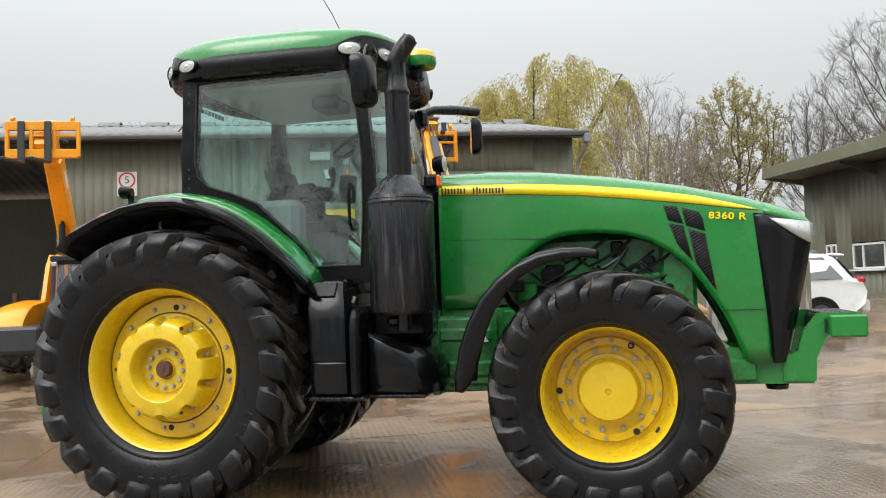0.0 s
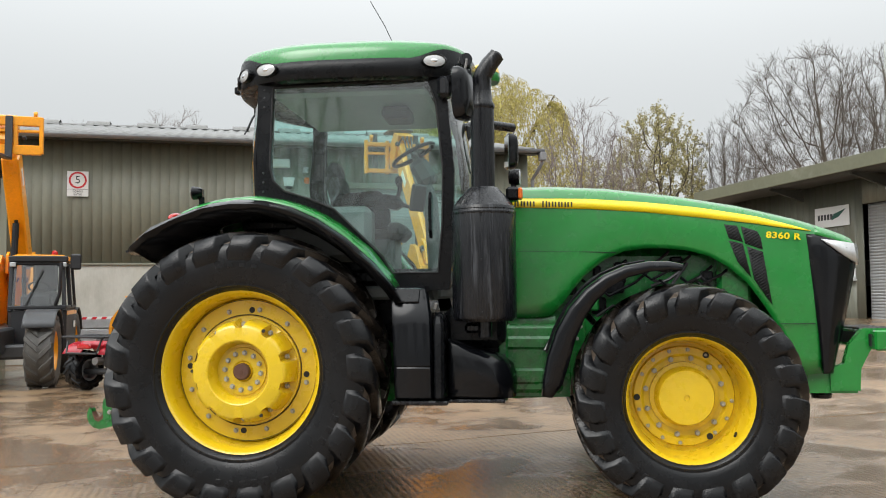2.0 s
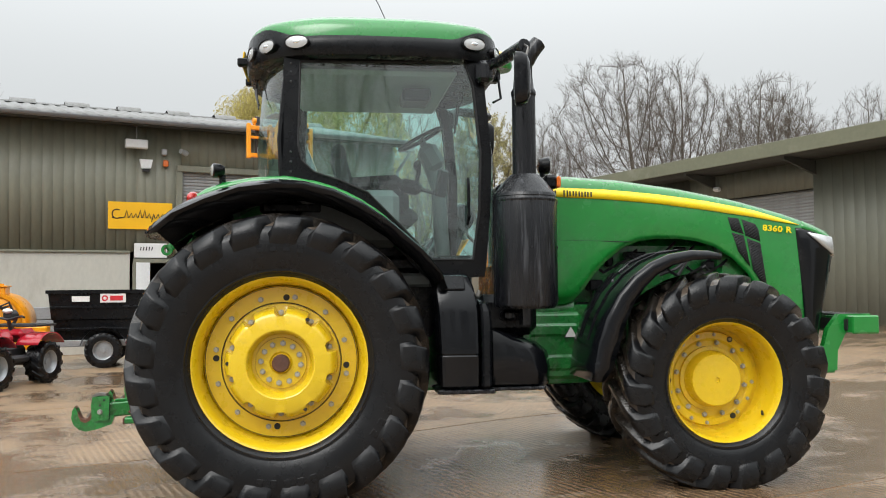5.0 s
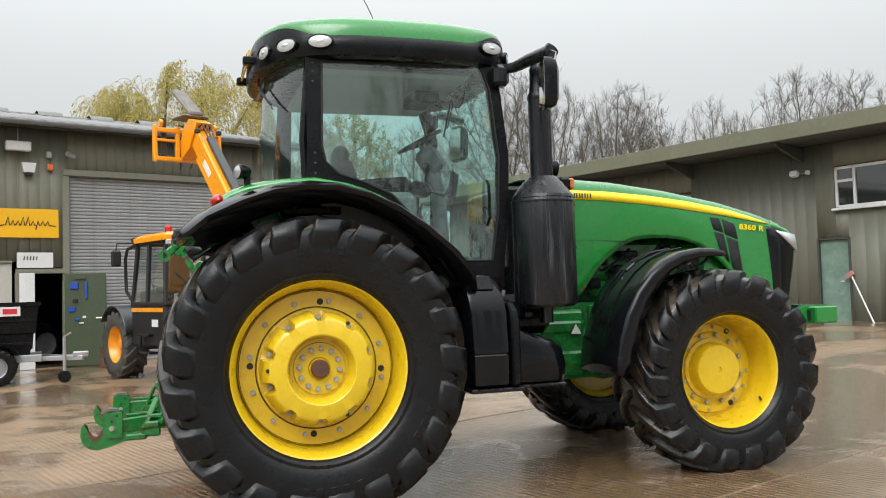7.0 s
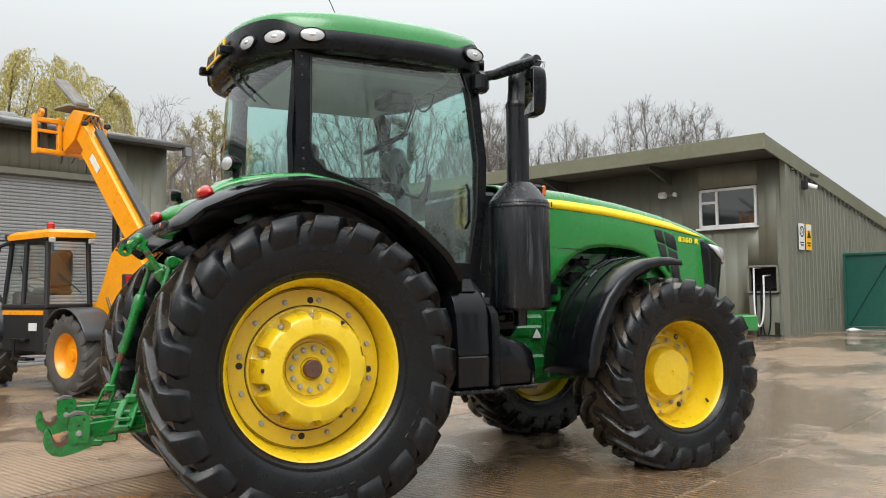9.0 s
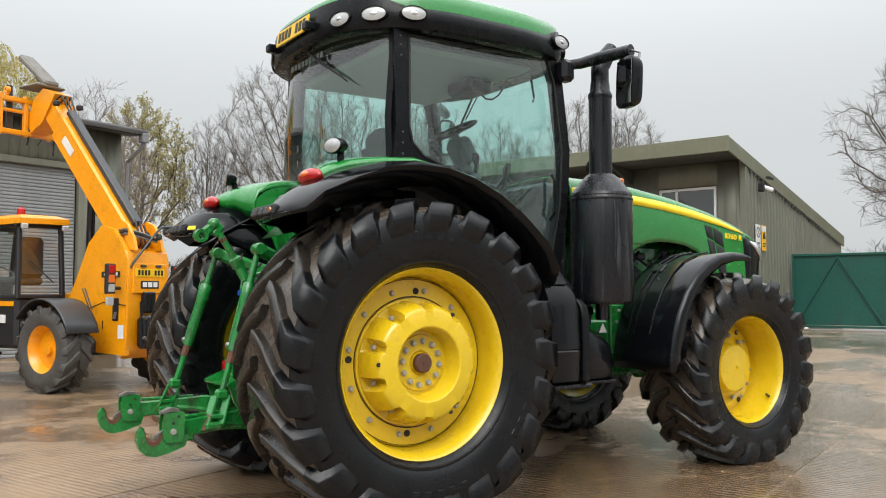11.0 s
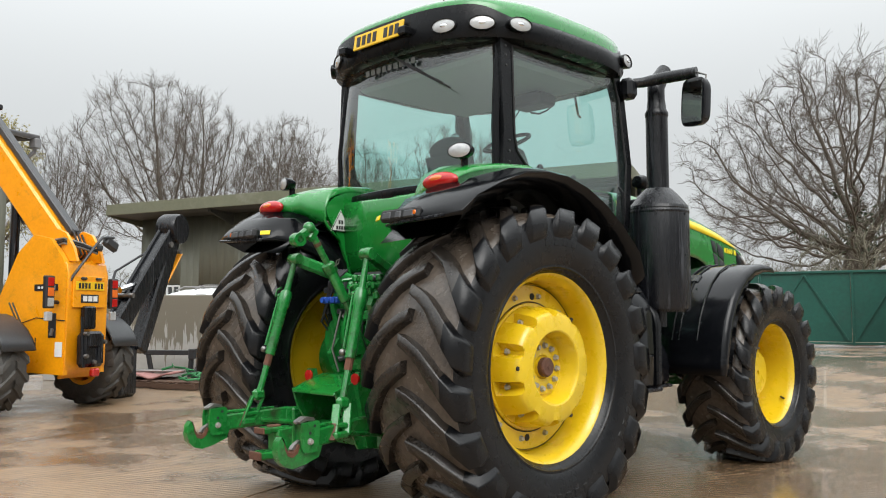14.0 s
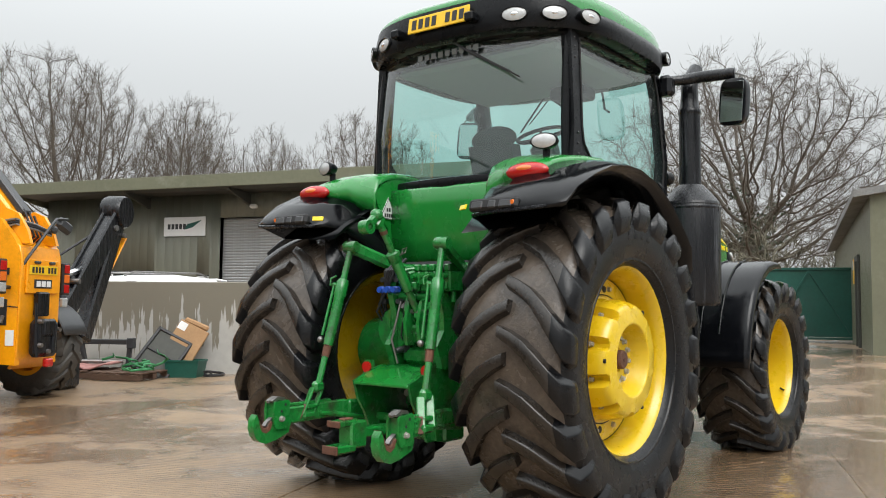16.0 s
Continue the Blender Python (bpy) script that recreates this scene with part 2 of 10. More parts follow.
def streaked_wall(name, base, stain):
    """Bare concrete whose top is darkened by algae that runs down in drips."""
    m = bpy.data.materials.new(name)
    m.use_nodes = True
    n, l = m.node_tree.nodes, m.node_tree.links
    p = n["Principled BSDF"]
    tc = n.new("ShaderNodeTexCoord")
    sep = n.new("ShaderNodeSeparateXYZ")
    l.new(tc.outputs["Object"], sep.inputs[0])
    mp = n.new("ShaderNodeMapping")
    mp.inputs["Scale"].default_value = (3.6, 3.6, 0.35)
    l.new(tc.outputs["Object"], mp.inputs["Vector"])
    t = n.new("ShaderNodeTexNoise")
    t.inputs["Scale"].default_value, t.inputs["Detail"].default_value, t.inputs["Roughness"].default_value = 2.0, 3.0, 0.75
    l.new(mp.outputs[0], t.inputs["Vector"])
    k = n.new("ShaderNodeMath")
    k.operation = "MULTIPLY_ADD"
    k.inputs[1].default_value, k.inputs[2].default_value = 3.6, -0.95
    l.new(t.outputs["Fac"], k.inputs[0])
    d = n.new("ShaderNodeMath")
    d.operation = "SUBTRACT"
    l.new(sep.outputs["Z"], d.inputs[0])
    l.new(k.outputs[0], d.inputs[1])
    r = n.new("ShaderNodeMapRange")
    r.inputs["From Min"].default_value, r.inputs["From Max"].default_value = -0.02, 0.06
    l.new(d.outputs[0], r.inputs["Value"])
    f = n.new("ShaderNodeTexNoise")
    f.inputs["Scale"].default_value, f.inputs["Detail"].default_value = 7.0, 6.0
    l.new(tc.outputs["Object"], f.inputs["Vector"])
    fm = n.new("ShaderNodeMixRGB")
    fm.inputs["Color1"].default_value, fm.inputs["Color2"].default_value = hex_rgba(base), hex_rgba([c * 0.72 for c in base])
    l.new(f.outputs["Fac"], fm.inputs["Fac"])
    mx = n.new("ShaderNodeMixRGB")
    mx.inputs["Color2"].default_value = hex_rgba(stain)
    l.new(r.outputs[0], mx.inputs["Fac"])
    l.new(fm.outputs[0], mx.inputs["Color1"])
    l.new(mx.outputs[0], p.inputs["Base Color"])
    p.inputs["Roughness"].default_value = 0.6
    b = n.new("ShaderNodeBump")
    b.inputs["Strength"].default_value, b.inputs["Distance"].default_value = 0.4, 0.008
    l.new(f.outputs["Fac"], b.inputs["Height"])
    l.new(b.outputs[0], p.inputs["Normal"])
    return m


GREEN = material("green_paint", (0.009, 0.198, 0.028), 0.26, var=0.10, scale=2.5, coat=0.6, dirt=(0.06, 0.14, 0.06), dirt_amount=0.0, dirt_scale=3.0, rough_var=0.08, bump=0.03, bump_scale=120)
CAST_GREEN = material("green_painted_casting", (0.011, 0.195, 0.033), 0.26, var=0.34, scale=7, coat=0.45, dirt=(0.032, 0.025, 0.018), dirt_amount=0.34, dirt_scale=6.5, bump=0.25, bump_scale=45, rough_var=0.12)
YELLOW = material("yellow_paint", (0.68, 0.465, 0.010), 0.30, var=0.06, scale=3.5, coat=0.4, dirt=(0.42, 0.28, 0.03), dirt_amount=0.0, dirt_scale=5.0, rough_var=0.08, bump=0.05, bump_scale=70)
STRIPE = material("yellow_decal", (0.88, 0.66, 0.006), 0.3, coat=0.4, var=0.05)
RUBBER = material("tyre_rubber", (0.0062, 0.0065, 0.0075), 0.27, spec=0.30, var=0.45, scale=5, dirt=(0.012, 0.0115, 0.011), dirt_amount=0.20, dirt_scale=3.0, bump=0.18, bump_scale=90, rough_var=0.14)
TREAD = material("muddy_tread_rubber", (0.094, 0.073, 0.056), 0.22, var=0.4, scale=4, dirt=(0.022, 0.019, 0.016), dirt_amount=0.36, dirt_scale=3.2, bump=0.3, bump_scale=60, rough_var=0.14)
LUG = material("tread_lug_rubber", (0.027, 0.022, 0.018), 0.19, spec=0.50, var=0.5, scale=6, dirt=(0.009, 0.0085, 0.008), dirt_amount=0.36, dirt_scale=5.0, bump=0.25, bump_scale=70, rough_var=0.14)
BLACK = material("black_plastic", (0.005, 0.0055, 0.0066), 0.28, spec=0.20, var=0.3, scale=3, dirt=(0.022, 0.023, 0.025), dirt_amount=0.10, dirt_scale=4.0, bump=0.08, bump_scale=150, rough_var=0.1)
WET_BLACK = material("wet_black_moulding", (0.0045, 0.005, 0.0064), 0.12, spec=0.24, coat=0.12, var=0.3, scale=3, dirt=(0.022, 0.023, 0.025), dirt_amount=0.08, dirt_scale=4.0, bump=0.05, bump_scale=150, rough_var=0.08)
MOULDING = material("wet_mudguard_moulding", (0.0045, 0.005, 0.006), 0.13, spec=0.20, coat=0.06, var=0.3, scale=3, dirt=(0.014, 0.0145, 0.016), dirt_amount=0.08, dirt_scale=4.0, bump=0.04, bump_scale=60, rough_var=0.05)
SATIN = material("black_satin_metal", (0.0065, 0.007, 0.009), 0.26, metal=0.0, spec=0.4, var=0.35, scale=4, dirt=(0.085, 0.090, 0.100), dirt_amount=0.16, dirt_scale=2.6, stretch=(9.0, 9.0, 0.5), bump=0.08, bump_scale=60, rough_var=0.12)
# near-black: paints in the shade of holes and hollows, also used for dark trim
DARK = material("void_shade_and_dark_trim", (0.010, 0.010, 0.011), 0.7, var=0.3)
STEEL = material("grey_steel", (0.26, 0.25, 0.24), 0.38, metal=0.85, var=0.3, scale=20, bump=0.1, rough_var=0.1)
ZINC = material("dull_zinc", (0.40, 0.385, 0.35), 0.45, metal=0.35, var=0.3, scale=25, bump=0.1)
RUST = material("rusty_steel", (0.14, 0.055, 0.03), 0.75, var=0.5, scale=14, dirt=(0.05, 0.03, 0.025), dirt_amount=0.4, bump=0.5)
CHROME = material("chrome", (0.75, 0.76, 0.78), 0.12, metal=1.0, var=0.05)
MIRROR = material("mirror_glass", (0.62, 0.66, 0.65), 0.03, metal=1.0, var=0.02)
LENS = material("clear_lens", (0.50, 0.51, 0.51), 0.24, metal=0.25, var=0.25, scale=30, coat=0.8)
RED_LENS = material("red_lens", (0.46, 0.010, 0.008), 0.18, var=0.3, scale=40, coat=0.3)
AMBER = material("amber_lens", (0.75, 0.16, 0.02), 0.16, var=0.2, scale=30, coat=0.8)
WHITE = material("white_paint", (0.72, 0.73, 0.73), 0.4, var=0.12, scale=3, dirt=(0.4, 0.4, 0.36), dirt_amount=0.15)
PLATE = material("yellow_plate", (0.80, 0.50, 0.01), 0.35, var=0.08, scale=8)
INK = material("black_ink", (0.012, 0.012, 0.014), 0.5, var=0.1)
RED_INK = material("red_ink", (0.55, 0.02, 0.03), 0.5, var=0.1)
RIM_GREY = material("silver_wheel_paint", (0.35, 0.36, 0.37), 0.4, metal=0.5, var=0.2)
CAB_GLASS = glass_material("green_tinted_glass", (0.74, 0.97, 0.93), mist=0.05)
CLEAR_GLASS = glass_material("clear_glass", (0.82, 0.87, 0.86))
CLAD = material("olive_steel_cladding", (0.200, 0.200, 0.152), 0.45, var=0.16, scale=1.2, dirt=(0.24, 0.24, 0.19), dirt_amount=0.04, dirt_scale=0.8, stretch=(1.0, 1.0, 0.3), rough_var=0.08)
CLAD_GREY = material("green_grey_cladding", (0.158, 0.160, 0.125), 0.45, var=0.14, scale=1.0, dirt=(0.185, 0.185, 0.15), dirt_amount=0.08, dirt_scale=0.9, stretch=(1.0, 1.0, 0.25), rough_var=0.08)
FASCIA = material("olive_fascia", (0.150, 0.152, 0.100), 0.42, var=0.15, scale=1.0, dirt=(0.22, 0.22, 0.17), dirt_amount=0.15, dirt_scale=1.2)
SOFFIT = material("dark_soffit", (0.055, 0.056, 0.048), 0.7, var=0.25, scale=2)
PLASTERED = material("painted_blockwork", (0.50, 0.485, 0.43), 0.7, var=0.12, scale=1.5, dirt=(0.33, 0.31, 0.26), dirt_amount=0.22, dirt_scale=0.9, stretch=(1, 1, 0.4), bump=0.25, bump_scale=40)
ROOFING = material("fibre_cement_roofing", (0.21, 0.21, 0.205), 0.6, var=0.35, scale=3, dirt=(0.10, 0.10, 0.085), dirt_amount=0.4, dirt_scale=2.5, bump=0.3, bump_scale=25)
GUTTER = material("grey_gutter", (0.20, 0.20, 0.205), 0.4, var=0.15, scale=3)
SHUTTER = material("galvanised_shutter", (0.33, 0.335, 0.335), 0.38, metal=0.25, var=0.14, scale=2.0, dirt=(0.22, 0.22, 0.21), dirt_amount=0.2, stretch=(1, 1, 0.3))
DOOR_GREEN = material("olive_door_paint", (0.060, 0.082, 0.045), 0.45, var=0.2, scale=2.5)
PALE_GREEN = material("weathered_pale_green_door", (0.145, 0.235, 0.185), 0.5, var=0.2, scale=2.0, dirt=(0.24, 0.30, 0.26), dirt_amount=0.4, dirt_scale=2.0)
GATE_GREEN = material("dark_green_sheet", (0.008, 0.085, 0.062), 0.45, var=0.25, scale=1.2, dirt=(0.02, 0.06, 0.05), dirt_amount=0.25)
SIGN_YELLOW = material("yellow_sign", (0.86, 0.46, 0.008), 0.4, var=0.04, scale=2)
SIGN_WHITE = material("white_sign", (0.70, 0.70, 0.69), 0.4, var=0.05, scale=3)
ORANGE = material("machine_yellow_orange", (0.86, 0.33, 0.004), 0.32, var=0.14, scale=2.5, coat=0.3, dirt=(0.42, 0.20, 0.02), dirt_amount=0.12, dirt_scale=3, rough_var=0.06)
MACHINE_TYRE = material("dusty_machine_tyre", (0.075, 0.070, 0.063), 0.6, var=0.4, scale=5, dirt=(0.035, 0.033, 0.031), dirt_amount=0.35, dirt_scale=4, bump=0.3, bump_scale=60)
CHARCOAL = material("charcoal_paint", (0.035, 0.037, 0.040), 0.38, var=0.25, scale=3)
SEAT = material("grey_seat_cloth", (0.045, 0.05, 0.05), 0.9, var=0.3, scale=12, bump=0.3, bump_scale=200)
TRIM_GREY = material("grey_cab_trim", (0.14, 0.155, 0.15), 0.55, var=0.2, scale=6)
HEADLINER = material("pale_grey_headlining", (0.34, 0.36, 0.35), 0.8, var=0.15, scale=8)
RED_PLASTIC = material("red_plastic", (0.36, 0.010, 0.022), 0.26, var=0.12, scale=4, coat=0.4)
WOOD = material("weathered_pallet_wood", (0.12, 0.068, 0.045), 0.8, var=0.4, scale=6, stretch=(0.3, 2, 2), dirt=(0.09, 0.05, 0.03), dirt_amount=0.4)
CARD = material("wet_cardboard", (0.36, 0.21, 0.10), 0.75, var=0.2, scale=3)
PINK = material("faded_red_panel", (0.42, 0.20, 0.18), 0.6, var=0.25, scale=5)
STRAP = material("green_webbing", (0.04, 0.22, 0.08), 0.7, var=0.3, scale=15)
BLUE = material("blue_plastic", (0.02, 0.08, 0.42), 0.35, var=0.15)
WEATHERED = material("weathered_grey_steel", (0.19, 0.175, 0.155), 0.6, var=0.4, scale=5, dirt=(0.09, 0.07, 0.055), dirt_amount=0.35, dirt_scale=4, bump=0.3, bump_scale=40)
GALV = material("galvanised_steel", (0.44, 0.45, 0.46), 0.42, metal=0.5, var=0.2, scale=8)
BARK = material("grey_brown_bark", (0.115, 0.096, 0.075), 0.9, var=0.4, scale=2.5, bump=0.4, bump_scale=12)
BARK_PALE = material("pale_birch_bark", (0.24, 0.20, 0.185), 0.85, var=0.4, scale=3, bump=0.3, bump_scale=12)
TWIG_YELLOW = material("yellow_willow_twig", (0.40, 0.33, 0.12), 0.8, var=0.35, scale=1.5)
LEAF_WILLOW = leaf_material("young_willow_leaf", (0.52, 0.46, 0.16))
LEAF_SPRING = leaf_material("young_spring_leaf", (0.40, 0.36, 0.18))
IVY = material("ivy_leaf", (0.035, 0.058, 0.022), 0.5, var=0.5, scale=2.5)
HEDGE = material("hedge_twig", (0.15, 0.135, 0.095), 0.9, var=0.5, scale=2)
STONE_WALL = streaked_wall("streaked_concrete_wall", (0.44, 0.43, 0.40), (0.17, 0.155, 0.12))
GROUND = concrete_ground("wet_yard_concrete", (0.350, 0.240, 0.142), (0.232, 0.141, 0.074))
JOINT = concrete_ground("silted_joint", (0.37, 0.285, 0.20), (0.29, 0.21, 0.14), ribs=False)


# ---- mesh building ----
class Shape:
    """Collects faces of one mesh part, then links it as one object."""

    def __init__(self):
        self.v, self.f, self.m, self.mats, self.cur = [], [], [], [], 0

    def use(self, mat):
        if mat not in self.mats:
            self.mats.append(mat)
        self.cur = self.mats.index(mat)
        return self

    def add(self, verts, faces):
        o = len(self.v)
        self.v.extend([tuple(p) for p in verts])
        self.f.extend([tuple(i + o for i in f) for f in faces])
        self.m.extend([self.cur] * len(faces))
        return self

    def box(self, c, s, rot=None, bev=0.0):
        hx, hy, hz = s[0] / 2, s[1] / 2, s[2] / 2
        b = min(bev, hx * 0.95, hy * 0.95, hz * 0.95)
        if b <= 0:
            vs = [(x, y, z) for x in (-hx, hx) for y in (-hy, hy) for z in (-hz, hz)]
            fs = [(0, 1, 3, 2), (4, 6, 7, 5), (0, 4, 5, 1), (2, 3, 7, 6), (0, 2, 6, 4), (1, 5, 7, 3)]
        else:
            vs, idx = [], {}
            for sx in (-1, 1):
                for sy in (-1, 1):
                    for sz in (-1, 1):
                        for a in range(3):
                            idx[(sx, sy, sz, a)] = len(vs)
                            vs.append((sx * (hx - (b if a != 0 else 0)), sy * (hy - (b if a != 1 else 0)), sz * (hz - (b if a != 2 else 0))))
            fs = []
            for s_ in (-1, 1):
                fs.append([idx[(s_, y, z, 0)] for y, z in ((-1, -1), (1, -1), (1, 1), (-1, 1))][::s_])
                fs.append([idx[(x, s_, z, 1)] for z, x in ((-1, -1), (1, -1), (1, 1), (-1, 1))][::s_])
                fs.append([idx[(x, y, s_, 2)] for x, y in ((-1, -1), (1, -1), (1, 1), (-1, 1))][::s_])
            for p in (-1, 1):
                for q in (-1, 1):
                    fs.append([idx[(-1, p, q, 1)], idx[(1, p, q, 1)], idx[(1, p, q, 2)], idx[(-1, p, q, 2)]][:: p * q])
                    fs.append([idx[(p, -1, q, 2)], idx[(p, 1, q, 2)], idx[(p, 1, q, 0)], idx[(p, -1, q, 0)]][:: p * q])
                    fs.append([idx[(p, q, -1, 0)], idx[(p, q, 1, 0)], idx[(p, q, 1, 1)], idx[(p, q, -1, 1)]][:: p * q])
            for x in (-1, 1):
                for y in (-1, 1):
                    for z in (-1, 1):
                        fs.append([idx[(x, y, z, a)] for a in range(3)][:: x * y * z])
        if rot is not None:
            r = Euler([radians(a) for a in rot]).to_matrix() if not isinstance(rot, Matrix) else rot.to_3x3()
            vs = [r @ Vector(p) for p in vs]
        return self.add([(p[0] + c[0], p[1] + c[1], p[2] + c[2]) for p in vs], fs)

    def beam(self, p0, p1, w, h, bev=0.0, up=(0, 0, 1)):
        """A bar of rectangular section from p0 to p1, w across and h towards up."""
        a, b = Vector(p0), Vector(p1)
        d = (b - a)
        x = d.normalized()
        y = Vector(up).cross(x)
        y = y.normalized() if y.length > 1e-5 else Vector((0, 1, 0))
        z = x.cross(y)
        return self.box((a + b) / 2, (d.length, w, h), Matrix((x, y, z)).transposed(), bev)

    def tube(self, pts, r, n=8, cap=True):
        pts = [Vector(p) for p in pts]
        rs = r if isinstance(r, (list, tuple)) else [r] * len(pts)
        o, vs, fs = 0, [], []
        prev = None
        for i, p in enumerate(pts):
            d = (pts[min(i + 1, len(pts) - 1)] - pts[max(i - 1, 0)]).normalized()
            ref = prev if prev is not None else (Vector((0, 0, 1)) if abs(d.z) < 0.9 else Vector((1, 0, 0)))
            u = (ref - d * ref.dot(d)).normalized()
            w = d.cross(u)
            prev = u
            for k in range(n):
                a = 2 * math.pi * k / n
                vs.append(p + (u * math.cos(a) + w * math.sin(a)) * rs[i])
        for i in range(len(pts) - 1):
            for k in range(n):
                fs.append((i * n + k, i * n + (k + 1) % n, (i + 1) * n + (k + 1) % n, (i + 1) * n + k))
        if cap:
            fs.append(tuple(range(n - 1, -1, -1)))
            fs.append(tuple((len(pts) - 1) * n + k for k in range(n)))
        return self.add(vs, fs)

    def lathe(self, profile, c=(0, 0, 0), axis=(0, 1, 0), n=48, close=False):
        """Turns (radius, along) pairs round the axis through c."""
        ax = Vector(axis).normalized()
        u = (Vector((0, 0, 1)) if abs(ax.z) < 0.9 else Vector((1, 0, 0)))
        u = (u - ax * u.dot(ax)).normalized()
        w = ax.cross(u)
        vs, fs, k = [], [], len(profile)
        for j in range(n):
            a = 2 * math.pi * j / n
            d = u * math.cos(a) + w * math.sin(a)
            vs.extend(Vector(c) + d * r + ax * t for r, t in profile)
        for j in range(n):
            j2 = (j + 1) % n
            for i in range(k - 1 if not close else k):
                i2 = (i + 1) % k
                fs.append((j * k + i, j * k + i2, j2 * k + i2, j2 * k + i))
        return self.add(vs, fs)

    def prism(self, poly, lo, hi, plane="xz"):
        """A flat outline pushed from lo to hi along the axis that the plane leaves out."""
        n = len(poly)

        def at(a, b, d):
            return {"xz": (a, d, b), "xy": (a, b, d), "yz": (d, a, b)}[plane]

        vs = [at(a, b, lo) for a, b in poly] + [at(a, b, hi) for a, b in poly]
        fs = [tuple(range(n)), tuple(range(2 * n - 1, n - 1, -1))]
        fs += [(i, i + n, (i + 1) % n + n, (i + 1) % n) for i in range(n)]
        return self.add(vs, fs)

    def sheet(self, rows, wrap=False):
        """Faces between rows of points."""
        k = len(rows[0])
        vs = [p for r in rows for p in r]
        fs = []
        for i in range(len(rows) - 1):
            for j in range(k if wrap else k - 1):
                j2 = (j + 1) % k
                fs.append((i * k + j, i * k + j2, (i + 1) * k + j2, (i + 1) * k + j))
        return self.add(vs, fs)

    def ball(self, c, r, n=12, m=8):
        rr = r if isinstance(r, (list, tuple)) else (r, r, r)
        rows = []
        for i in range(m + 1):
            t = math.pi * i / m
            rows.append([(c[0] + rr[0] * math.sin(t) * math.cos(2 * math.pi * j / n), c[1] + rr[1] * math.sin(t) * math.sin(2 * math.pi * j / n), c[2] - rr[2] * math.cos(t)) for j in range(n)])
        return self.sheet(rows, wrap=True)

    def mesh(self, name, angle=35):
        me = bpy.data.meshes.new(name)
        me.from_pydata(self.v, [], self.f)
        for mt in self.mats:
            me.materials.append(mt)
        if len(self.mats) > 1:
            me.polygons.foreach_set("material_index", self.m)
        me.validate()
        bm = bmesh.new()
        bm.from_mesh(me)
        bmesh.ops.remove_doubles(bm, verts=bm.verts, dist=0.00005)
        bmesh.ops.recalc_face_normals(bm, faces=bm.faces)
        bm.to_mesh(me)
        bm.free()
        me.polygons.foreach_set("use_smooth", [True] * len(me.polygons))
        me.set_sharp_from_angle(angle=radians(angle))
        me.update()
        return me


def part(name, shape, mat, parent, label="", angle=35):
    """Links a shape as one mesh object under a thing or a part."""
    if mat is not None and not shape.mats:
        shape.use(mat)
    ob = new(name, shape.mesh(name, angle))
    ob.parent = parent
    if label:
        tagged(ob, label)
    return ob


def thicken(ob, t, offset=-1.0):
    md = ob.modifiers.new("thickness", "SOLIDIFY")
    md.thickness, md.offset = t, offset
    return ob


def thing(name, label, category, group="", m=None, kind=""):
    ob = new(name)
    tagged(ob, label, category, group, kind)
    if m is not None:
        ob.matrix_world = m
    return ob


def lettering(name, body, size, m, mat, parent, depth=0.002, spacing=1.0, label="", bold=0.0):
    cu = bpy.data.curves.new(name, "FONT")
    cu.body, cu.size, cu.extrude, cu.align_x, cu.align_y = body, size, depth, "CENTER", "CENTER"
    cu.space_character = spacing
    cu.offset = bold
    tmp = bpy.data.objects.new("tmp_text", cu)
    me = bpy.data.meshes.new_from_object(tmp)
    bpy.data.objects.remove(tmp)
    me.materials.clear()
    me.materials.append(mat)
    ob = new(name, me)
    ob.parent = parent
    ob.matrix_local = m
    if label:
        tagged(ob, label)
    return ob


def smooth(a, b, x):
    t = max(0.0, min(1.0, (x - a) / (b - a)))
    return t * t * (3 - 2 * t)


def lerp_table(table, x):
    for (x0, y0), (x1, y1) in zip(table, table[1:]):
        if x <= x1:
            k = max(0.0, min(1.0, (x - x0) / (x1 - x0)))
            return y0 + (y1 - y0) * k
    return table[-1][1]


# ---- the yard ----
def ground_z(x, y):
    """The yard swells a little under the front axle and climbs gently towards the far offices and the gate."""
    swell = 0.05 * smooth(0.6, 2.5, x) * smooth(7.5, 4.5, x) * smooth(-4.5, -2.2, y) * smooth(4.5, 2.2, y)
    return swell + 0.42 * smooth(5.0, 13.5, x + 0.15 * y) + 0.26 * smooth(10.5, 15.0, y) * smooth(2.5, 7.0, x)


BAY = radians(21)
BAY_X, BAY_Y = Vector((math.cos(BAY), math.sin(BAY))), Vector((-math.sin(BAY), math.cos(BAY)))
BAY_O = Vector((-2.22, 0.32))

rings = [-900, -300, -120, -60, -40, -30, -20] + [-14 + 0.6 * i for i in range(80)] + [38, 45, 55, 80, 150, 350, 900]
ground_shape = Shape().use(JOINT)
ground_shape.sheet([[(x, y, ground_z(x, y) - 0.006) for x in rings] for y in rings])
ground = new("ground", ground_shape.mesh("ground"))
tagged(ground, "wet silty ground of the farm machinery yard", "ground", kind="structure")


# ---- buildings ----
def corrugated(length, height, pitch=0.2, depth=0.012, z0=0.0):
    """Rows of an upright trapezoidal sheet along x, standing on z0."""
    xs, n = [], int(length / pitch)
    for i in range(n):
        a = i * pitch
        xs += [(a, 0), (a + pitch * 0.84, 0), (a + pitch * 0.88, depth), (a + pitch * 0.96, depth)]
    xs = (xs or [(0, 0)]) + [(length, 0)]
    return [[(x, y, z0) for x, y in xs], [(x, y, z0 + height) for x, y in xs]]


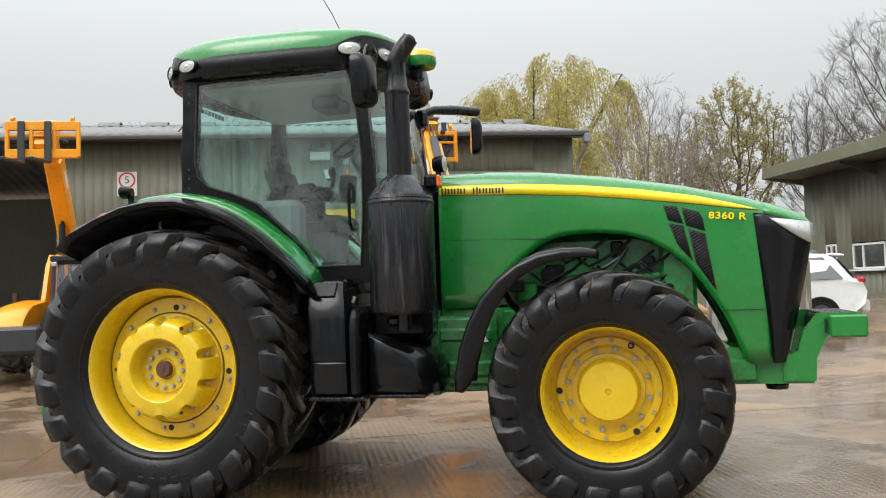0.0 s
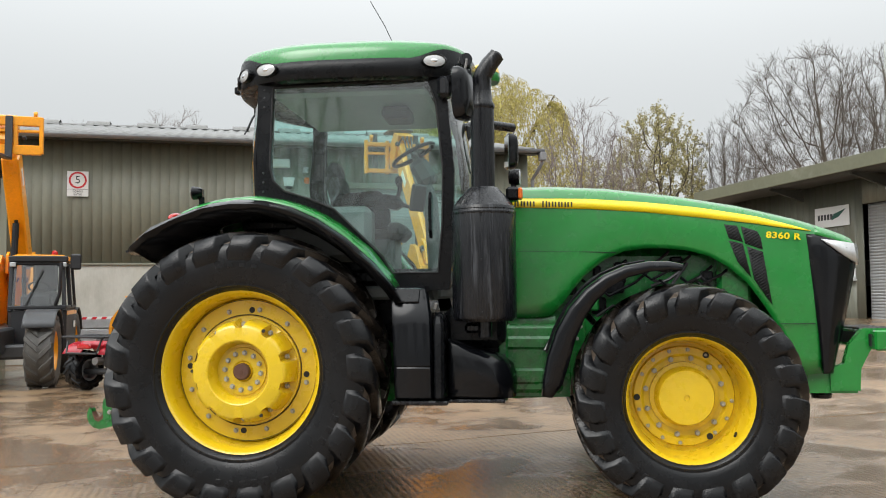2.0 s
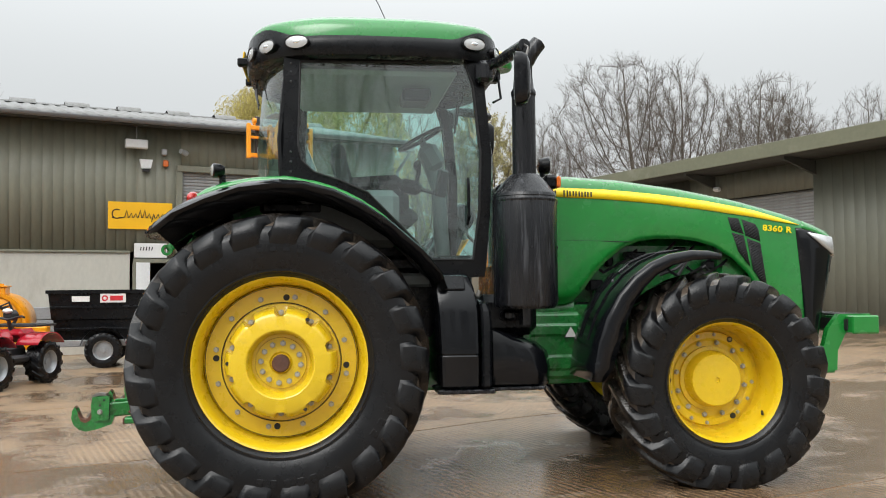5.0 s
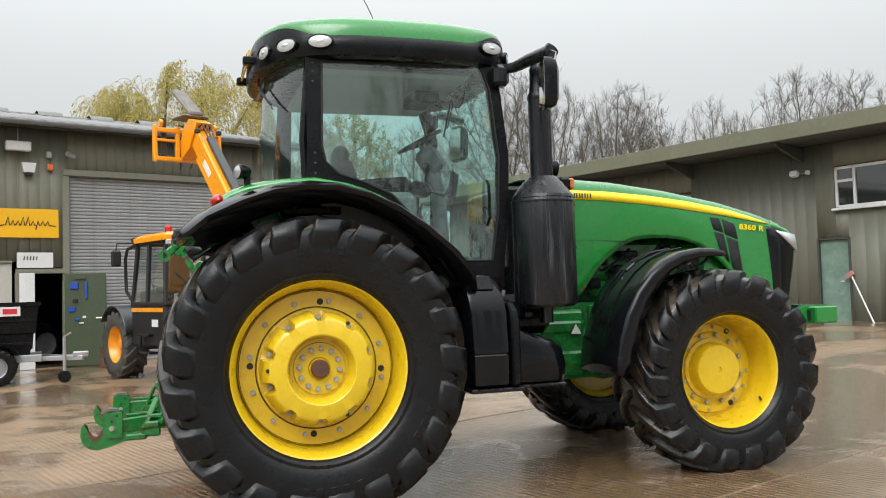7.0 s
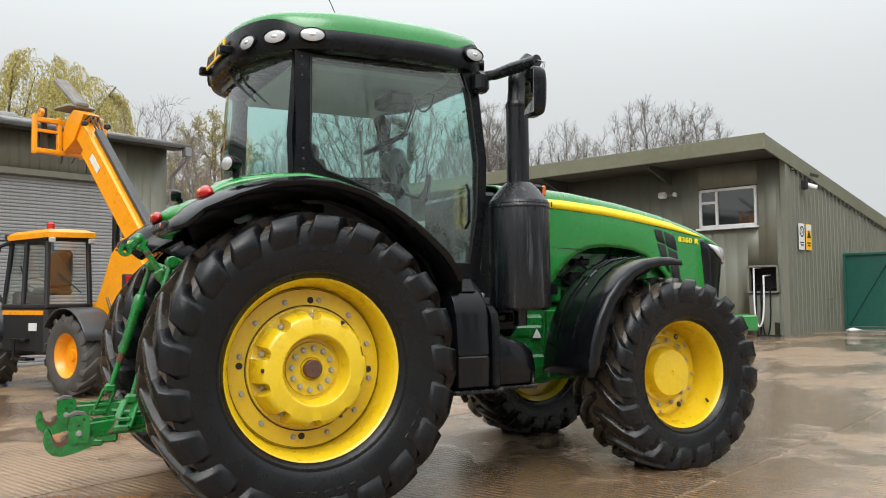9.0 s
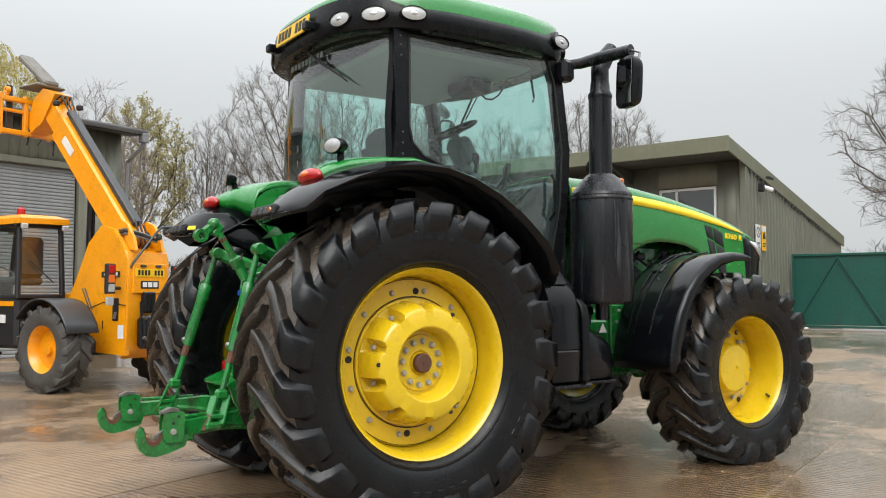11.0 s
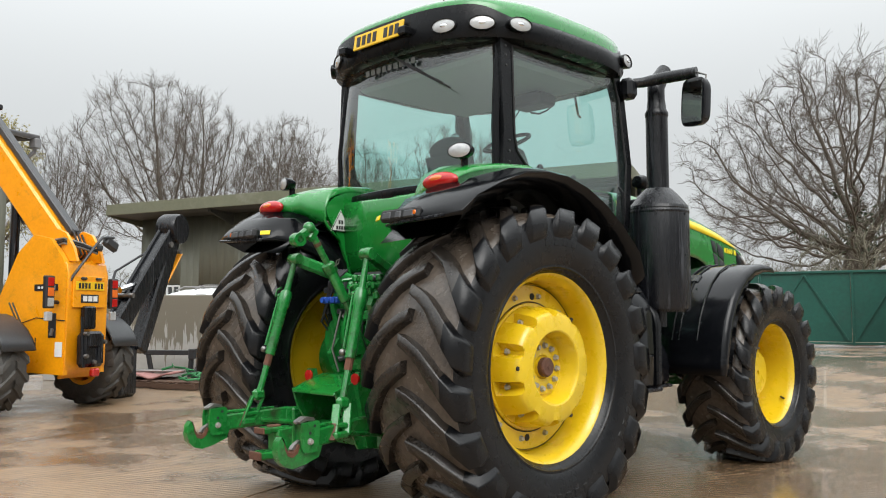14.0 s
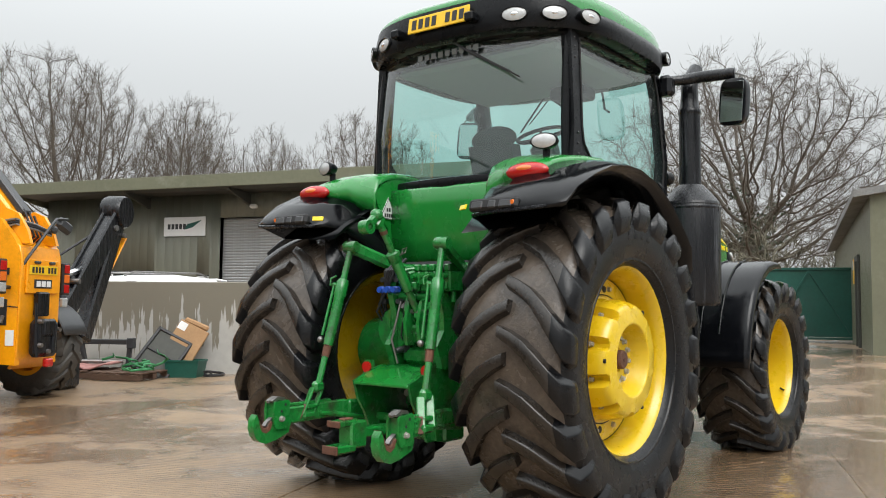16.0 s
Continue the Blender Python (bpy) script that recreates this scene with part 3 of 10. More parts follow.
def frame_of(p, az):
    return Matrix.Translation((p[0], p[1], p[2] if len(p) > 2 else 0)) @ Matrix.Rotation(radians(az), 4, "Z")


# shed with the roller shutter: its own x runs along the wall, y into the shed; x = 0 is the east end
SHED = frame_of((1.83, 14.87), 20.5)
shed = thing("workshop_shed", "olive steel-clad workshop shed with grey corrugated roof and white block base", "shed", m=SHED, kind="structure")
EAVE = 5.0
wall_parts = [(-30.0, -12.25, None), (-12.25, -6.15, (2.24, 5.1)), (-6.15, -5.2, (2.12, 5.1)), (-5.2, -0.9, (4.12, 5.1)), (-0.9, 0.12, (0.0, 5.1))]
for x0, x1, span in wall_parts:
    if span is None:
        continue
    s = Shape()
    rows = corrugated(x1 - x0, span[1] - span[0], 0.21, 0.009, span[0])
    s.sheet([[(x + x0, y, z) for x, y, z in r] for r in rows])
    ob = thicken(part("cladding", s, CLAD, shed, "olive profiled steel cladding"), 0.04)
s = Shape()
s.box((-9.27, 0.10, 1.12), (5.96, 0.2, 2.24), bev=0.01)
part("block_base", s, PLASTERED, shed, "white painted block base wall")
s = Shape().box((-9.27, -0.012, 2.235), (5.96, 0.05, 0.05), bev=0.008)
part("drip_flashing", s, CLAD, shed)
s = Shape()
s.box((-9.6, -0.045, 0.62), (4.9, 0.05, 0.30), bev=0.01).box((-9.6, -0.045, 0.92), (4.9, 0.05, 0.26), bev=0.01)
part("skirting_rail", s, GALV, shed, "galvanised crash rail along the base")
for k in range(12):
    x = -11.0 + 0.105 * k
    s = Shape()
    s.add([(x, -0.073, 0.99), (x + 0.10, -0.073, 0.99), (x + 0.14, -0.073, 1.045), (x + 0.04, -0.073, 1.045), (x, -0.069, 0.99), (x + 0.10, -0.069, 0.99), (x + 0.14, -0.069, 1.045), (x + 0.04, -0.069, 1.045)], [(0, 1, 2, 3), (7, 6, 5, 4), (0, 4, 5, 1), (1, 5, 6, 2), (2, 6, 7, 3), (3, 7, 4, 0)])
    part("warning_stripe", s, SIGN_WHITE if k % 2 else RED_INK, shed)
s = Shape().box((-6.02, 0.0, 1.0), (0.30, 0.12, 2.0), bev=0.01)
part("white_door_leaf", s, WHITE, shed, "white sliding door edge")
s = Shape()
for x in (-12.2, -5.24, -0.86):
    s.box((x, 0.02, 2.05), (0.14, 0.12, 4.2), bev=0.01)
s.box((-3.05, -0.02, 4.15), (4.5, 0.10, 0.14), bev=0.01)
s.box((-5.72, 0.0, 2.04), (1.0, 0.10, 0.10), bev=0.01).box((-6.2, 0.0, 1.0), (0.07, 0.12, 2.0), bev=0.01)
part("door_frame", s, CLAD, shed)
s = Shape()
for x0, x1, y0, y1 in ((-30, 0.1, 12, 12.2), (-0.02, 0.1, 0.05, 12.1), (-30.2, -30, 0.0, 12.2), (-12.3, -12.1, 0.2, 12)):
    s.box(((x0 + x1) / 2, (y0 + y1) / 2, 2.5), (x1 - x0, y1 - y0, 5.1))
part("back_wall", s, CLAD, shed)
# roller shutter slats
shutter = part("roller_shutter", Shape().box((-3.05, 0.10, 2.06), (4.2, 0.03, 4.1)), SHUTTER, shed, "closed galvanised roller shutter")
slat_shape = Shape()
slat_shape.sheet([[(-2.08, -0.001, -0.036), (-2.08, -0.016, -0.022), (-2.08, -0.020, 0.0), (-2.08, -0.016, 0.022), (-2.08, -0.001, 0.036)], [(2.08, -0.001, -0.036), (2.08, -0.016, -0.022), (2.08, -0.020, 0.0), (2.08, -0.016, 0.022), (2.08, -0.001, 0.036)]])
slat_mesh = slat_shape.use(SHUTTER).mesh("slat")
slat_mesh.materials.append(SHUTTER)
for i in range(54):
    sl = new("slat", slat_mesh)
    sl.parent = shutter
    sl.location = (-3.05, 0.085, 0.06 + i * 0.075)
# roof: corrugated fibre cement up to a ridge, and down behind
RIDGE = 6.55
for y0, z0, y1, z1 in ((-0.55, EAVE + 0.12, 6.0, RIDGE), (6.0, RIDGE, 12.6, EAVE + 0.12)):
    s = Shape()
    n = 400
    rows = []
    for k in range(3):
        y, z = y0 + (y1 - y0) * k / 2, z0 + (z1 - z0) * k / 2
        rows.append([(-30.3 + i * 0.0766, y, z + 0.026 * math.sin(i * math.pi / 2 + 0.8)) for i in range(n)])
    s.sheet(rows)
    thicken(part("roof_sheet", s, ROOFING, shed, "weathered grey corrugated roof"), 0.02)
cap_shape = Shape().use(ROOFING)
cap_shape.sheet([[(x, y, z) for y, z in ((-0.28, -0.05), (-0.22, 0.03), (-0.10, 0.10), (0.10, 0.10), (0.22, 0.03), (0.28, -0.05))] for x in (-0.32, -0.28, 0.28, 0.32)])
cap_mesh = cap_shape.mesh("ridge_cap")
for i in range(22):
    c = new("ridge_cap", cap_mesh)
    c.parent = shed
    c.location = (-29.0 + i * 1.38, 6.0, RIDGE + 0.01)
ridge = part("ridge", Shape().sheet([[(x, 5.75, RIDGE - 0.04), (x, 6.0, RIDGE + 0.05), (x, 6.25, RIDGE - 0.04)] for x in (-30.3, 0.4)]), ROOFING, shed)
thicken(ridge, 0.02)
s = Shape()
s.sheet([[(x, -0.60 + 0.075 * math.cos(a), EAVE + 0.10 + 0.09 * math.sin(a)) for a in [math.pi + math.pi * k / 8 for k in range(9)]] for x in (-30.3, 0.35)])
thicken(part("gutter", s, GUTTER, shed, "grey half-round gutter"), 0.006)
s = Shape()
s.tube([(0.30, -0.60, EAVE + 0.02), (0.30, -0.58, EAVE - 0.25), (0.20, -0.12, EAVE - 0.62), (0.20, -0.10, 0.1)], 0.045, 10)
s.box((0.30, -0.60, EAVE - 0.08), (0.16, 0.2, 0.22), bev=0.02)
part("downpipe", s, GUTTER, shed)
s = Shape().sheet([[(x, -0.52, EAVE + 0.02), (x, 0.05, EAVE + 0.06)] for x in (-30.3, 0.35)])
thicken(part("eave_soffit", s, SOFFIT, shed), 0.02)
s = Shape().prism([(-0.55, EAVE + 0.05), (6.0, RIDGE - 0.05), (12.6, EAVE + 0.05)], 0.02, 0.10, "yz")
part("gable", s, CLAD, shed)
part("shed_floor", Shape().box((-15, 6, 0.01), (30, 12, 0.02)), JOINT, shed)

# open leaf of the side door, with blue tools hung on it
door = thing("workshop_door", "open olive steel door with blue tools hanging on it", "door", m=SHED @ pose(-5.28, -0.02, 0, 0, 0, -28), kind="structure")
part("leaf", Shape().box((0.42, 0.0, 1.0), (0.84, 0.05, 1.96), bev=0.006), DOOR_GREEN, door)
part("handle", Shape().tube([(0.76, -0.03, 1.02), (0.76, -0.08, 1.02), (0.64, -0.08, 1.02)], 0.012, 8), CHROME, door)
for i, (x, z, w, h, mt) in enumerate(((0.20, 1.72, 0.16, 0.14, BLUE), (0.44, 1.62, 0.05, 0.36, BLUE), (0.15, 1.22, 0.14, 0.10, BLUE), (0.22, 1.40, 0.10, 0.08, INK), (0.26, 1.00, 0.10, 0.05, BLUE), (0.40, 1.05, 0.07, 0.05, SIGN_WHITE), (0.33, 1.88, 0.22, 0.06, DOOR_GREEN), (0.34, 0.92, 0.10, 0.03, SIGN_WHITE))):
    part("hanging_tool", Shape().box((x, -0.045, z), (w, 0.03, h), bev=0.008), mt, door)


def board_sign(name, label, w, h, m, mat, thick=0.012):
    ob = thing(name, label, "sign", m=m)
    part("panel", Shape().box((0, 0, 0), (w, thick, h), bev=0.002), mat, ob)
    return ob


def front(x, z, dy=-0.05, base=SHED):
    """On the outer face of a wall: its own x to the right, y into the wall."""
    return base @ pose(x, dy, z)


sg = board_sign("speed_limit_sign", "white sign with red ring reading 5 speed limit", 0.45, 0.57, front(-10.68, 4.05), SIGN_WHITE)
part("ring", Shape().lathe([(0.150, 0.0), (0.190, 0.0), (0.190, 0.004), (0.150, 0.004)], (0, -0.011, 0.085), n=40, close=True), RED_INK, sg)
lettering("number", "5", 0.24, pose(0, -0.009, 0.085, 90), INK, sg)
lettering("word", "Speed", 0.085, pose(0, -0.009, -0.165, 90), INK, sg)
lettering("word", "Limit", 0.085, pose(0, -0.009, -0.232, 90), INK, sg)
part("rule", Shape().box((0, -0.008, -0.122), (0.43, 0.003, 0.008)), INK, sg)
sg = board_sign("dealer_sign", "yellow dealer sign with black script-like stroke", 1.36, 0.60, front(-6.08, 3.04), SIGN_YELLOW, 0.03)
s = Shape()
s.tube([(-0.50 + 0.10 * math.cos(a), -0.019, 0.03 + 0.10 * math.sin(a)) for a in [1.0 + 4.4 * k / 10 for k in range(11)]], 0.012, 6)
for k in range(9):
    x = -0.34 + 0.095 * k
    up = 0.13 if k in (0, 3, 4) else 0.05
    dn = -0.13 if k == 6 else -0.045
    s.tube([(x, -0.019, dn), (x + 0.05, -0.019, up), (x + 0.075, -0.019, -0.045), (x + 0.095, -0.019, -0.04)], 0.011, 6)
s.tube([(-0.60, -0.019, -0.05), (-0.50, -0.019, -0.07), (-0.36, -0.019, -0.04)], 0.009, 6)
s.tube([(0.50, -0.019, -0.04), (0.62, -0.019, -0.055)], 0.009, 6)
part("script", s, INK, sg)
sg = board_sign("brand_board", "small white board with short dark lettering bar", 0.70, 0.32, front(-5.86, 2.27), SIGN_WHITE, 0.02)
s = Shape()
for k in range(5):
    s.beam((-0.22 + k * 0.06, -0.012, 0.0), (-0.205 + k * 0.06, -0.012, 0.08), 0.004, 0.022, up=(1, 0, 0))
part("lettering_bars", s, INK, sg)

fl = thing("floodlight", "long white floodlight on a bracket under the eave", "lamp", m=front(-6.2, 4.62, -0.2))
part("housing", Shape().box((0, 0, 0), (0.48, 0.14, 0.20), bev=0.02), WHITE, fl)
part("bracket", Shape().tube([(0, 0.02, 0.1), (0, 0.02, 0.42)], 0.015, 8), STEEL, fl)
al = thing("alarm_box", "white wedge-shaped alarm box", "alarm", m=front(-5.98, 4.18))
part("case", Shape().prism([(-0.14, 0.12), (0.14, 0.12), (0.10, -0.08), (-0.10, -0.08)], -0.09, 0.02), WHITE, al)
part("lens", Shape().box((0, -0.03, -0.12), (0.14, 0.08, 0.07), bev=0.01), INK, al)
for x, z, nm, lb, mt in ((-5.55, 4.24, "strobe_light", "small orange strobe box", AMBER), (-5.58, 4.50, "bulkhead_sensor", "small round grey wall sensor", GALV)):
    ob = thing(nm, lb, "sensor", m=front(x, z))
    part("case", Shape().box((0, 0, 0), (0.12, 0.09, 0.15), bev=0.02), mt, ob)
for x in (-5.14,):
    ob = thing("wall_camera", "small grey wall camera", "camera", m=front(x, 4.5))
    part("body", Shape().lathe([(0, -0.14), (0.055, -0.14), (0.06, 0.06), (0, 0.06)], (0, -0.06, 0), (0.8, 0.6, -0.2), 16), GALV, ob)
    part("mount", Shape().ball((0, -0.03, 0.03), 0.05), GALV, ob)
bl = thing("rusty_drum", "rusty brown steel drum by the shutter", "drum", m=SHED @ pose(-4.62, -0.75, 0))
part("body", Shape().lathe([(0, 0), (0.15, 0), (0.155, 0.02), (0.145, 0.04), (0.145, 0.40), (0.155, 0.43), (0.14, 0.44), (0.13, 0.42), (0, 0.42)], (0, 0, 0), (0, 0, 1), 24), RUST, bl)
tw = thing("stored_wheel", "dark tyre with pale rim stored inside the doorway", "wheel", m=SHED @ pose(-5.45, 1.1, 0.46, 0, 0, 20))
part("tyre", Shape().lathe([(0.26, -0.12), (0.40, -0.14), (0.46, -0.08), (0.46, 0.08), (0.40, 0.14), (0.26, 0.12)], n=32, close=True), RUBBER, tw)
part("rim", Shape().lathe([(0.0, 0.02), (0.2, 0.02), (0.26, -0.06), (0.26, 0.06), (0.2, 0.05), (0, 0.05)], n=32), RIM_GREY, tw)

# office building: its own x runs along the front away from the near corner, y out to the yard
OFFICE = frame_of((14.337, 7.133), 108)
office = thing("office_building", "olive metal-clad office building with deep overhanging roof", "building", m=OFFICE, kind="structure")
G0 = 0.30
LEN, DEEP = 17.2, 9.0


def office_rows(x0, x1, z0, z1, y=0.0, pitch=0.30, depth=0.007):
    rows = corrugated(x1 - x0, z1 - z0, pitch, depth, z0)
    return [[(x + x0, y - b, z) for x, b, z in r] for r in rows]


# front wall with openings cut out: (x0, x1, z0, z1)
OPEN = [(0.22, 0.93, 1.42, 2.02), (0.66, 2.16, 2.97, 3.97), (1.86, 2.62, G0, 2.30), (6.16, 10.61, G0, 3.82), (10.96, 11.41, 1.75, 2.1), (12.96, 14.61, 1.40, 2.25), (15.41, 16.06, 1.40, 2.28)]
cuts = sorted({0.0, LEN} | {v for o in OPEN for v in o[:2]})
s = Shape()
for a, b in zip(cuts, cuts[1:]):
    holes = sorted([(o[2], o[3]) for o in OPEN if o[0] <= a + 1e-6 and o[1] >= b - 1e-6])
    z = G0 - 0.3
    for h0, h1 in holes + [(4.62, 4.62)]:
        if h0 - z > 0.02:
            s.sheet(office_rows(a, b, z, h0))
        z = h1
ob = part("front_cladding", s, CLAD_GREY, office, "olive grey profiled front cladding")
thicken(ob, 0.03, 0.0)
s = Shape()
zs = lambda d: 4.62 - 0.165 * d
rows = corrugated(DEEP, 1, 0.25, 0.012, 0)
xs = [p[:2] for p in rows[0]]
s.sheet([[(-0.02 - b, -d, 0.0) for d, b in xs], [(-0.02 - b, -d, zs(d)) for d, b in xs]])
part("end_cladding", s, CLAD_GREY, office)
s = Shape().box((LEN, -DEEP / 2, 2.0), (0.1, DEEP, 4.0)).box((LEN / 2, -DEEP, 1.7), (LEN, 0.1, 3.0))
part("rear_cladding", s, CLAD_GREY, office)
# roof slab with overhang and fascia
OH = 1.22
s = Shape()
y_f, y_b = OH, -DEEP - 0.2
z_f, z_b = 4.90, 4.90 - 0.165 * (OH + DEEP + 0.2)
for x0, x1 in ((-0.035, LEN + 0.35),):
    s.add([(x0, y_f, z_f), (x1, y_f, z_f), (x1, y_b, z_b), (x0, y_b, z_b), (x0, y_f, z_f - 0.10), (x1, y_f, z_f - 0.10), (x1, y_b, z_b - 0.10), (x0, y_b, z_b - 0.10)],
          [(0, 1, 2, 3), (7, 6, 5, 4), (0, 4, 5, 1), (1, 5, 6, 2), (2, 6, 7, 3), (3, 7, 4, 0)])
part("roof", s, ROOFING, office)
s = Shape().box((LEN / 2 + 0.135, y_f + 0.02, z_f - 0.15), (LEN + 0.43, 0.04, 0.36), bev=0.008)
part("fascia", s, FASCIA, office, "deep olive fascia")
s = Shape().beam((-0.058, y_f + 0.03, z_f - 0.16), (-0.058, y_b, z_b - 0.16), 0.04, 0.34, bev=0.006)
part("verge", s, FASCIA, office)
s = Shape().beam((LEN + 0.37, y_f + 0.03, z_f - 0.16), (LEN + 0.37, y_b, z_b - 0.16), 0.04, 0.34, bev=0.006)
part("verge", s, FASCIA, office)
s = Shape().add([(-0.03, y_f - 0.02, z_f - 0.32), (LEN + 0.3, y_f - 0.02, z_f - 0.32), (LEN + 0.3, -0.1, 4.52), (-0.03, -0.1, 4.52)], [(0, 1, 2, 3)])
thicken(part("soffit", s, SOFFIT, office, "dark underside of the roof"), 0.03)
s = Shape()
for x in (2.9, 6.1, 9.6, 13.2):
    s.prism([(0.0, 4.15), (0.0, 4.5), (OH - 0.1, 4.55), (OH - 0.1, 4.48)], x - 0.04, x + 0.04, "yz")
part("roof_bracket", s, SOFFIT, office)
s = Shape().box((0.02, 0.02, 2.3), (0.14, 0.14, 4.6), bev=0.006)
part("corner_flashing", s, CLAD_GREY, office)
s = Shape()
s.box((LEN / 2, 0.05, G0 + 0.02), (LEN, 0.10, 0.16), bev=0.01)
part("plinth", s, SOFFIT, office)


def window_unit(name, x0, x1, z0, z1, split, label, top_hung=True):
    w = thing(name, label, "window", m=OFFICE, kind="structure")
    t = 0.065
    s = Shape()
    for a, b, c, d in ((x0, x0 + t, z0, z1), (x1 - t, x1, z0, z1), (x0, x1, z0, z0 + t), (x0, x1, z1 - t, z1), (split - t / 2, split + t / 2, z0, z1)):
        s.box(((a + b) / 2, -0.02, (c + d) / 2), (b - a, 0.09, d - c), bev=0.006)
    if top_hung:
        s.box(((split + x1) / 2, -0.018, z1 - 0.33), (x1 - split, 0.085, t), bev=0.006)
    part("window_frame", s, WHITE, w, "white plastic frame")
    part("window_sill", Shape().box(((x0 + x1) / 2, 0.05, z0 - 0.03), (x1 - x0 + 0.1, 0.16, 0.05), bev=0.008), WHITE, w)
    for a, b in ((x0 + t, split - t / 2), (split + t / 2, x1 - t)):
        part("pane", Shape().box(((a + b) / 2, -0.02, (z0 + z1) / 2), (b - a, 0.012, z1 - z0 - 2 * t)), PANE, w)
    part("blind", Shape().box(((x0 + x1) / 2, -0.35, (z0 + z1) / 2), (x1 - x0 + 0.5, 0.05, z1 - z0 + 0.4)), DARK, w)
    return w


PANE = material("dark_reflective_pane", (0.025, 0.03, 0.03), 0.03, var=0.1, scale=1, coat=1.0, spec=0.9)
window_unit("window_1", 0.68, 2.14, 3.0, 3.95, 1.68, "white framed upstairs window with one opening light")
window_unit("window_2", 12.98, 14.59, 1.45, 2.22, 14.06, "white framed ground floor window", False)
window_unit("window_3", 15.43, 16.04, 1.45, 2.26, 15.74, "narrow white framed ground floor window", False)
window_unit("window_4", 10.98, 11.39, 1.78, 2.08, 11.19, "tiny office window beside the garage door", False)
od = thing("door_1", "weathered pale green flush door", "door", m=OFFICE, kind="structure")
part("leaf", Shape().box((2.24, -0.05, (G0 + 2.28) / 2), (0.70, 0.05, 2.28 - G0), bev=0.006), PALE_GREEN, od)
s = Shape()
for a, b, c, d in ((1.84, 1.89, G0, 2.33), (2.59, 2.64, G0, 2.33), (1.84, 2.64, 2.28, 2.33)):
    s.box(((a + b) / 2, -0.02, (c + d) / 2), (b - a, 0.12, d - c), bev=0.005)
part("door_frame", s, SOFFIT, od)
part("handle", Shape().tube([(1.98, 0.0, 1.32), (1.98, 0.06, 1.32), (2.08, 0.06, 1.32)], 0.012, 8), CHROME, od)
gd = thing("garage_door", "closed grey roller garage door", "door", m=OFFICE, kind="structure")
part("backing", Shape().box((8.38, -0.16, 2.06), (4.45, 0.02, 3.5)), SHUTTER, gd)
gs = Shape().use(SHUTTER)
gs.sheet([[(-2.2, 0.0, -0.04), (-2.2, 0.014, -0.02), (-2.2, 0.017, 0.0), (-2.2, 0.014, 0.02), (-2.2, 0.0, 0.04)], [(2.2, 0.0, -0.04), (2.2, 0.014, -0.02), (2.2, 0.017, 0.0), (2.2, 0.014, 0.02), (2.2, 0.0, 0.04)]])
gmesh = gs.mesh("slat")
for i in range(42):
    sl = new("slat", gmesh)
    sl.parent = gd
    sl.location = (8.38, -0.148, G0 + 0.05 + i * 0.083)
ht = thing("hose_hatch", "square wall hatch with white and black hoses hanging out", "hatch", m=OFFICE)
s = Shape()
for a, b, c, d in ((0.20, 0.25, 1.40, 2.05), (0.90, 0.95, 1.40, 2.05), (0.2, 0.95, 1.40, 1.44), (0.2, 0.95, 2.0, 2.05)):
    s.box(((a + b) / 2, 0.0, (c + d) / 2), (b - a, 0.14, d - c), bev=0.005)
part("hatch_frame", s, CLAD_GREY, ht)
part("recess", Shape().box((0.57, -0.4, 1.72), (0.8, 0.05, 0.8)), DARK, ht)


def hose(x0, x1, zl, zt0, zt1, r, mt, nm):
    pts = []
    for k in range(17):
        a = math.pi * k / 16
        x = (x0 + x1) / 2 + (x0 - x1) / 2 * math.cos(a) * (1 + 0.15 * math.sin(a))
        zt = zt0 + (zt1 - zt0) * k / 16
        pts.append((x, 0.07 + 0.03 * math.sin(a), zt - (zt - zl) * math.sin(a) ** 0.6))
    pts = [(x0, -0.3, zt0 + 0.02)] + pts + [(x1, -0.3, zt1 + 0.02)]
    part(nm, Shape().tube(pts, r, 8), mt, ht)


hose(0.78, 0.55, 0.62, 1.98, 1.80, 0.022, WHITE, "white_hose")
hose(0.74, 0.62, 0.38, 1.55, 1.50, 0.020, RUBBER, "black_hose")
hose(0.60, 0.40, 0.40, 1.50, 1.48, 0.018, RUBBER, "black_hose")
part("coiled_hose", Shape().tube([(0.30 + 0.30 * math.cos(a), 0.40 + 0.2 * math.sin(a), G0 + 0.05 + 0.002 * i) for i, a in enumerate([0.5 * k for k in range(40)])], 0.02, 6), RUBBER, ht)
sq = thing("squeegee_broom", "white-handled broom leaning on the wall", "broom", m=OFFICE)
part("pole", Shape().tube([(1.12, 0.50, G0 + 0.06), (1.82, 0.06, 1.42)], 0.018, 8), WHITE, sq)
part("head", Shape().box((1.86, 0.07, 1.46), (0.22, 0.07, 0.12), (0, 35, 0), bev=0.02), PINK, sq)
for x in (3.05,):
    ob = thing("twin_floodlight", "pair of white floodlights under the eave", "lamp", m=OFFICE)
    part("lamp_head", Shape().box((x, 0.16, 3.90), (0.20, 0.14, 0.14), (20, 0, 0), bev=0.02), WHITE, ob)
    part("lamp_head", Shape().box((x - 0.32, 0.12, 3.90), (0.10, 0.1, 0.10), (20, 0, 0), bev=0.02), WHITE, ob)
    part("bracket", Shape().box((x - 0.15, 0.05, 3.90), (0.22, 0.06, 0.05), bev=0.01), STEEL, ob)
for x in (9.4,):
    ob = thing("door_floodlight", "small white floodlight over the garage door", "lamp", m=OFFICE)
    part("lamp_head", Shape().box((x, 0.12, 4.12), (0.22, 0.14, 0.10), (20, 0, 0), bev=0.02), WHITE, ob)


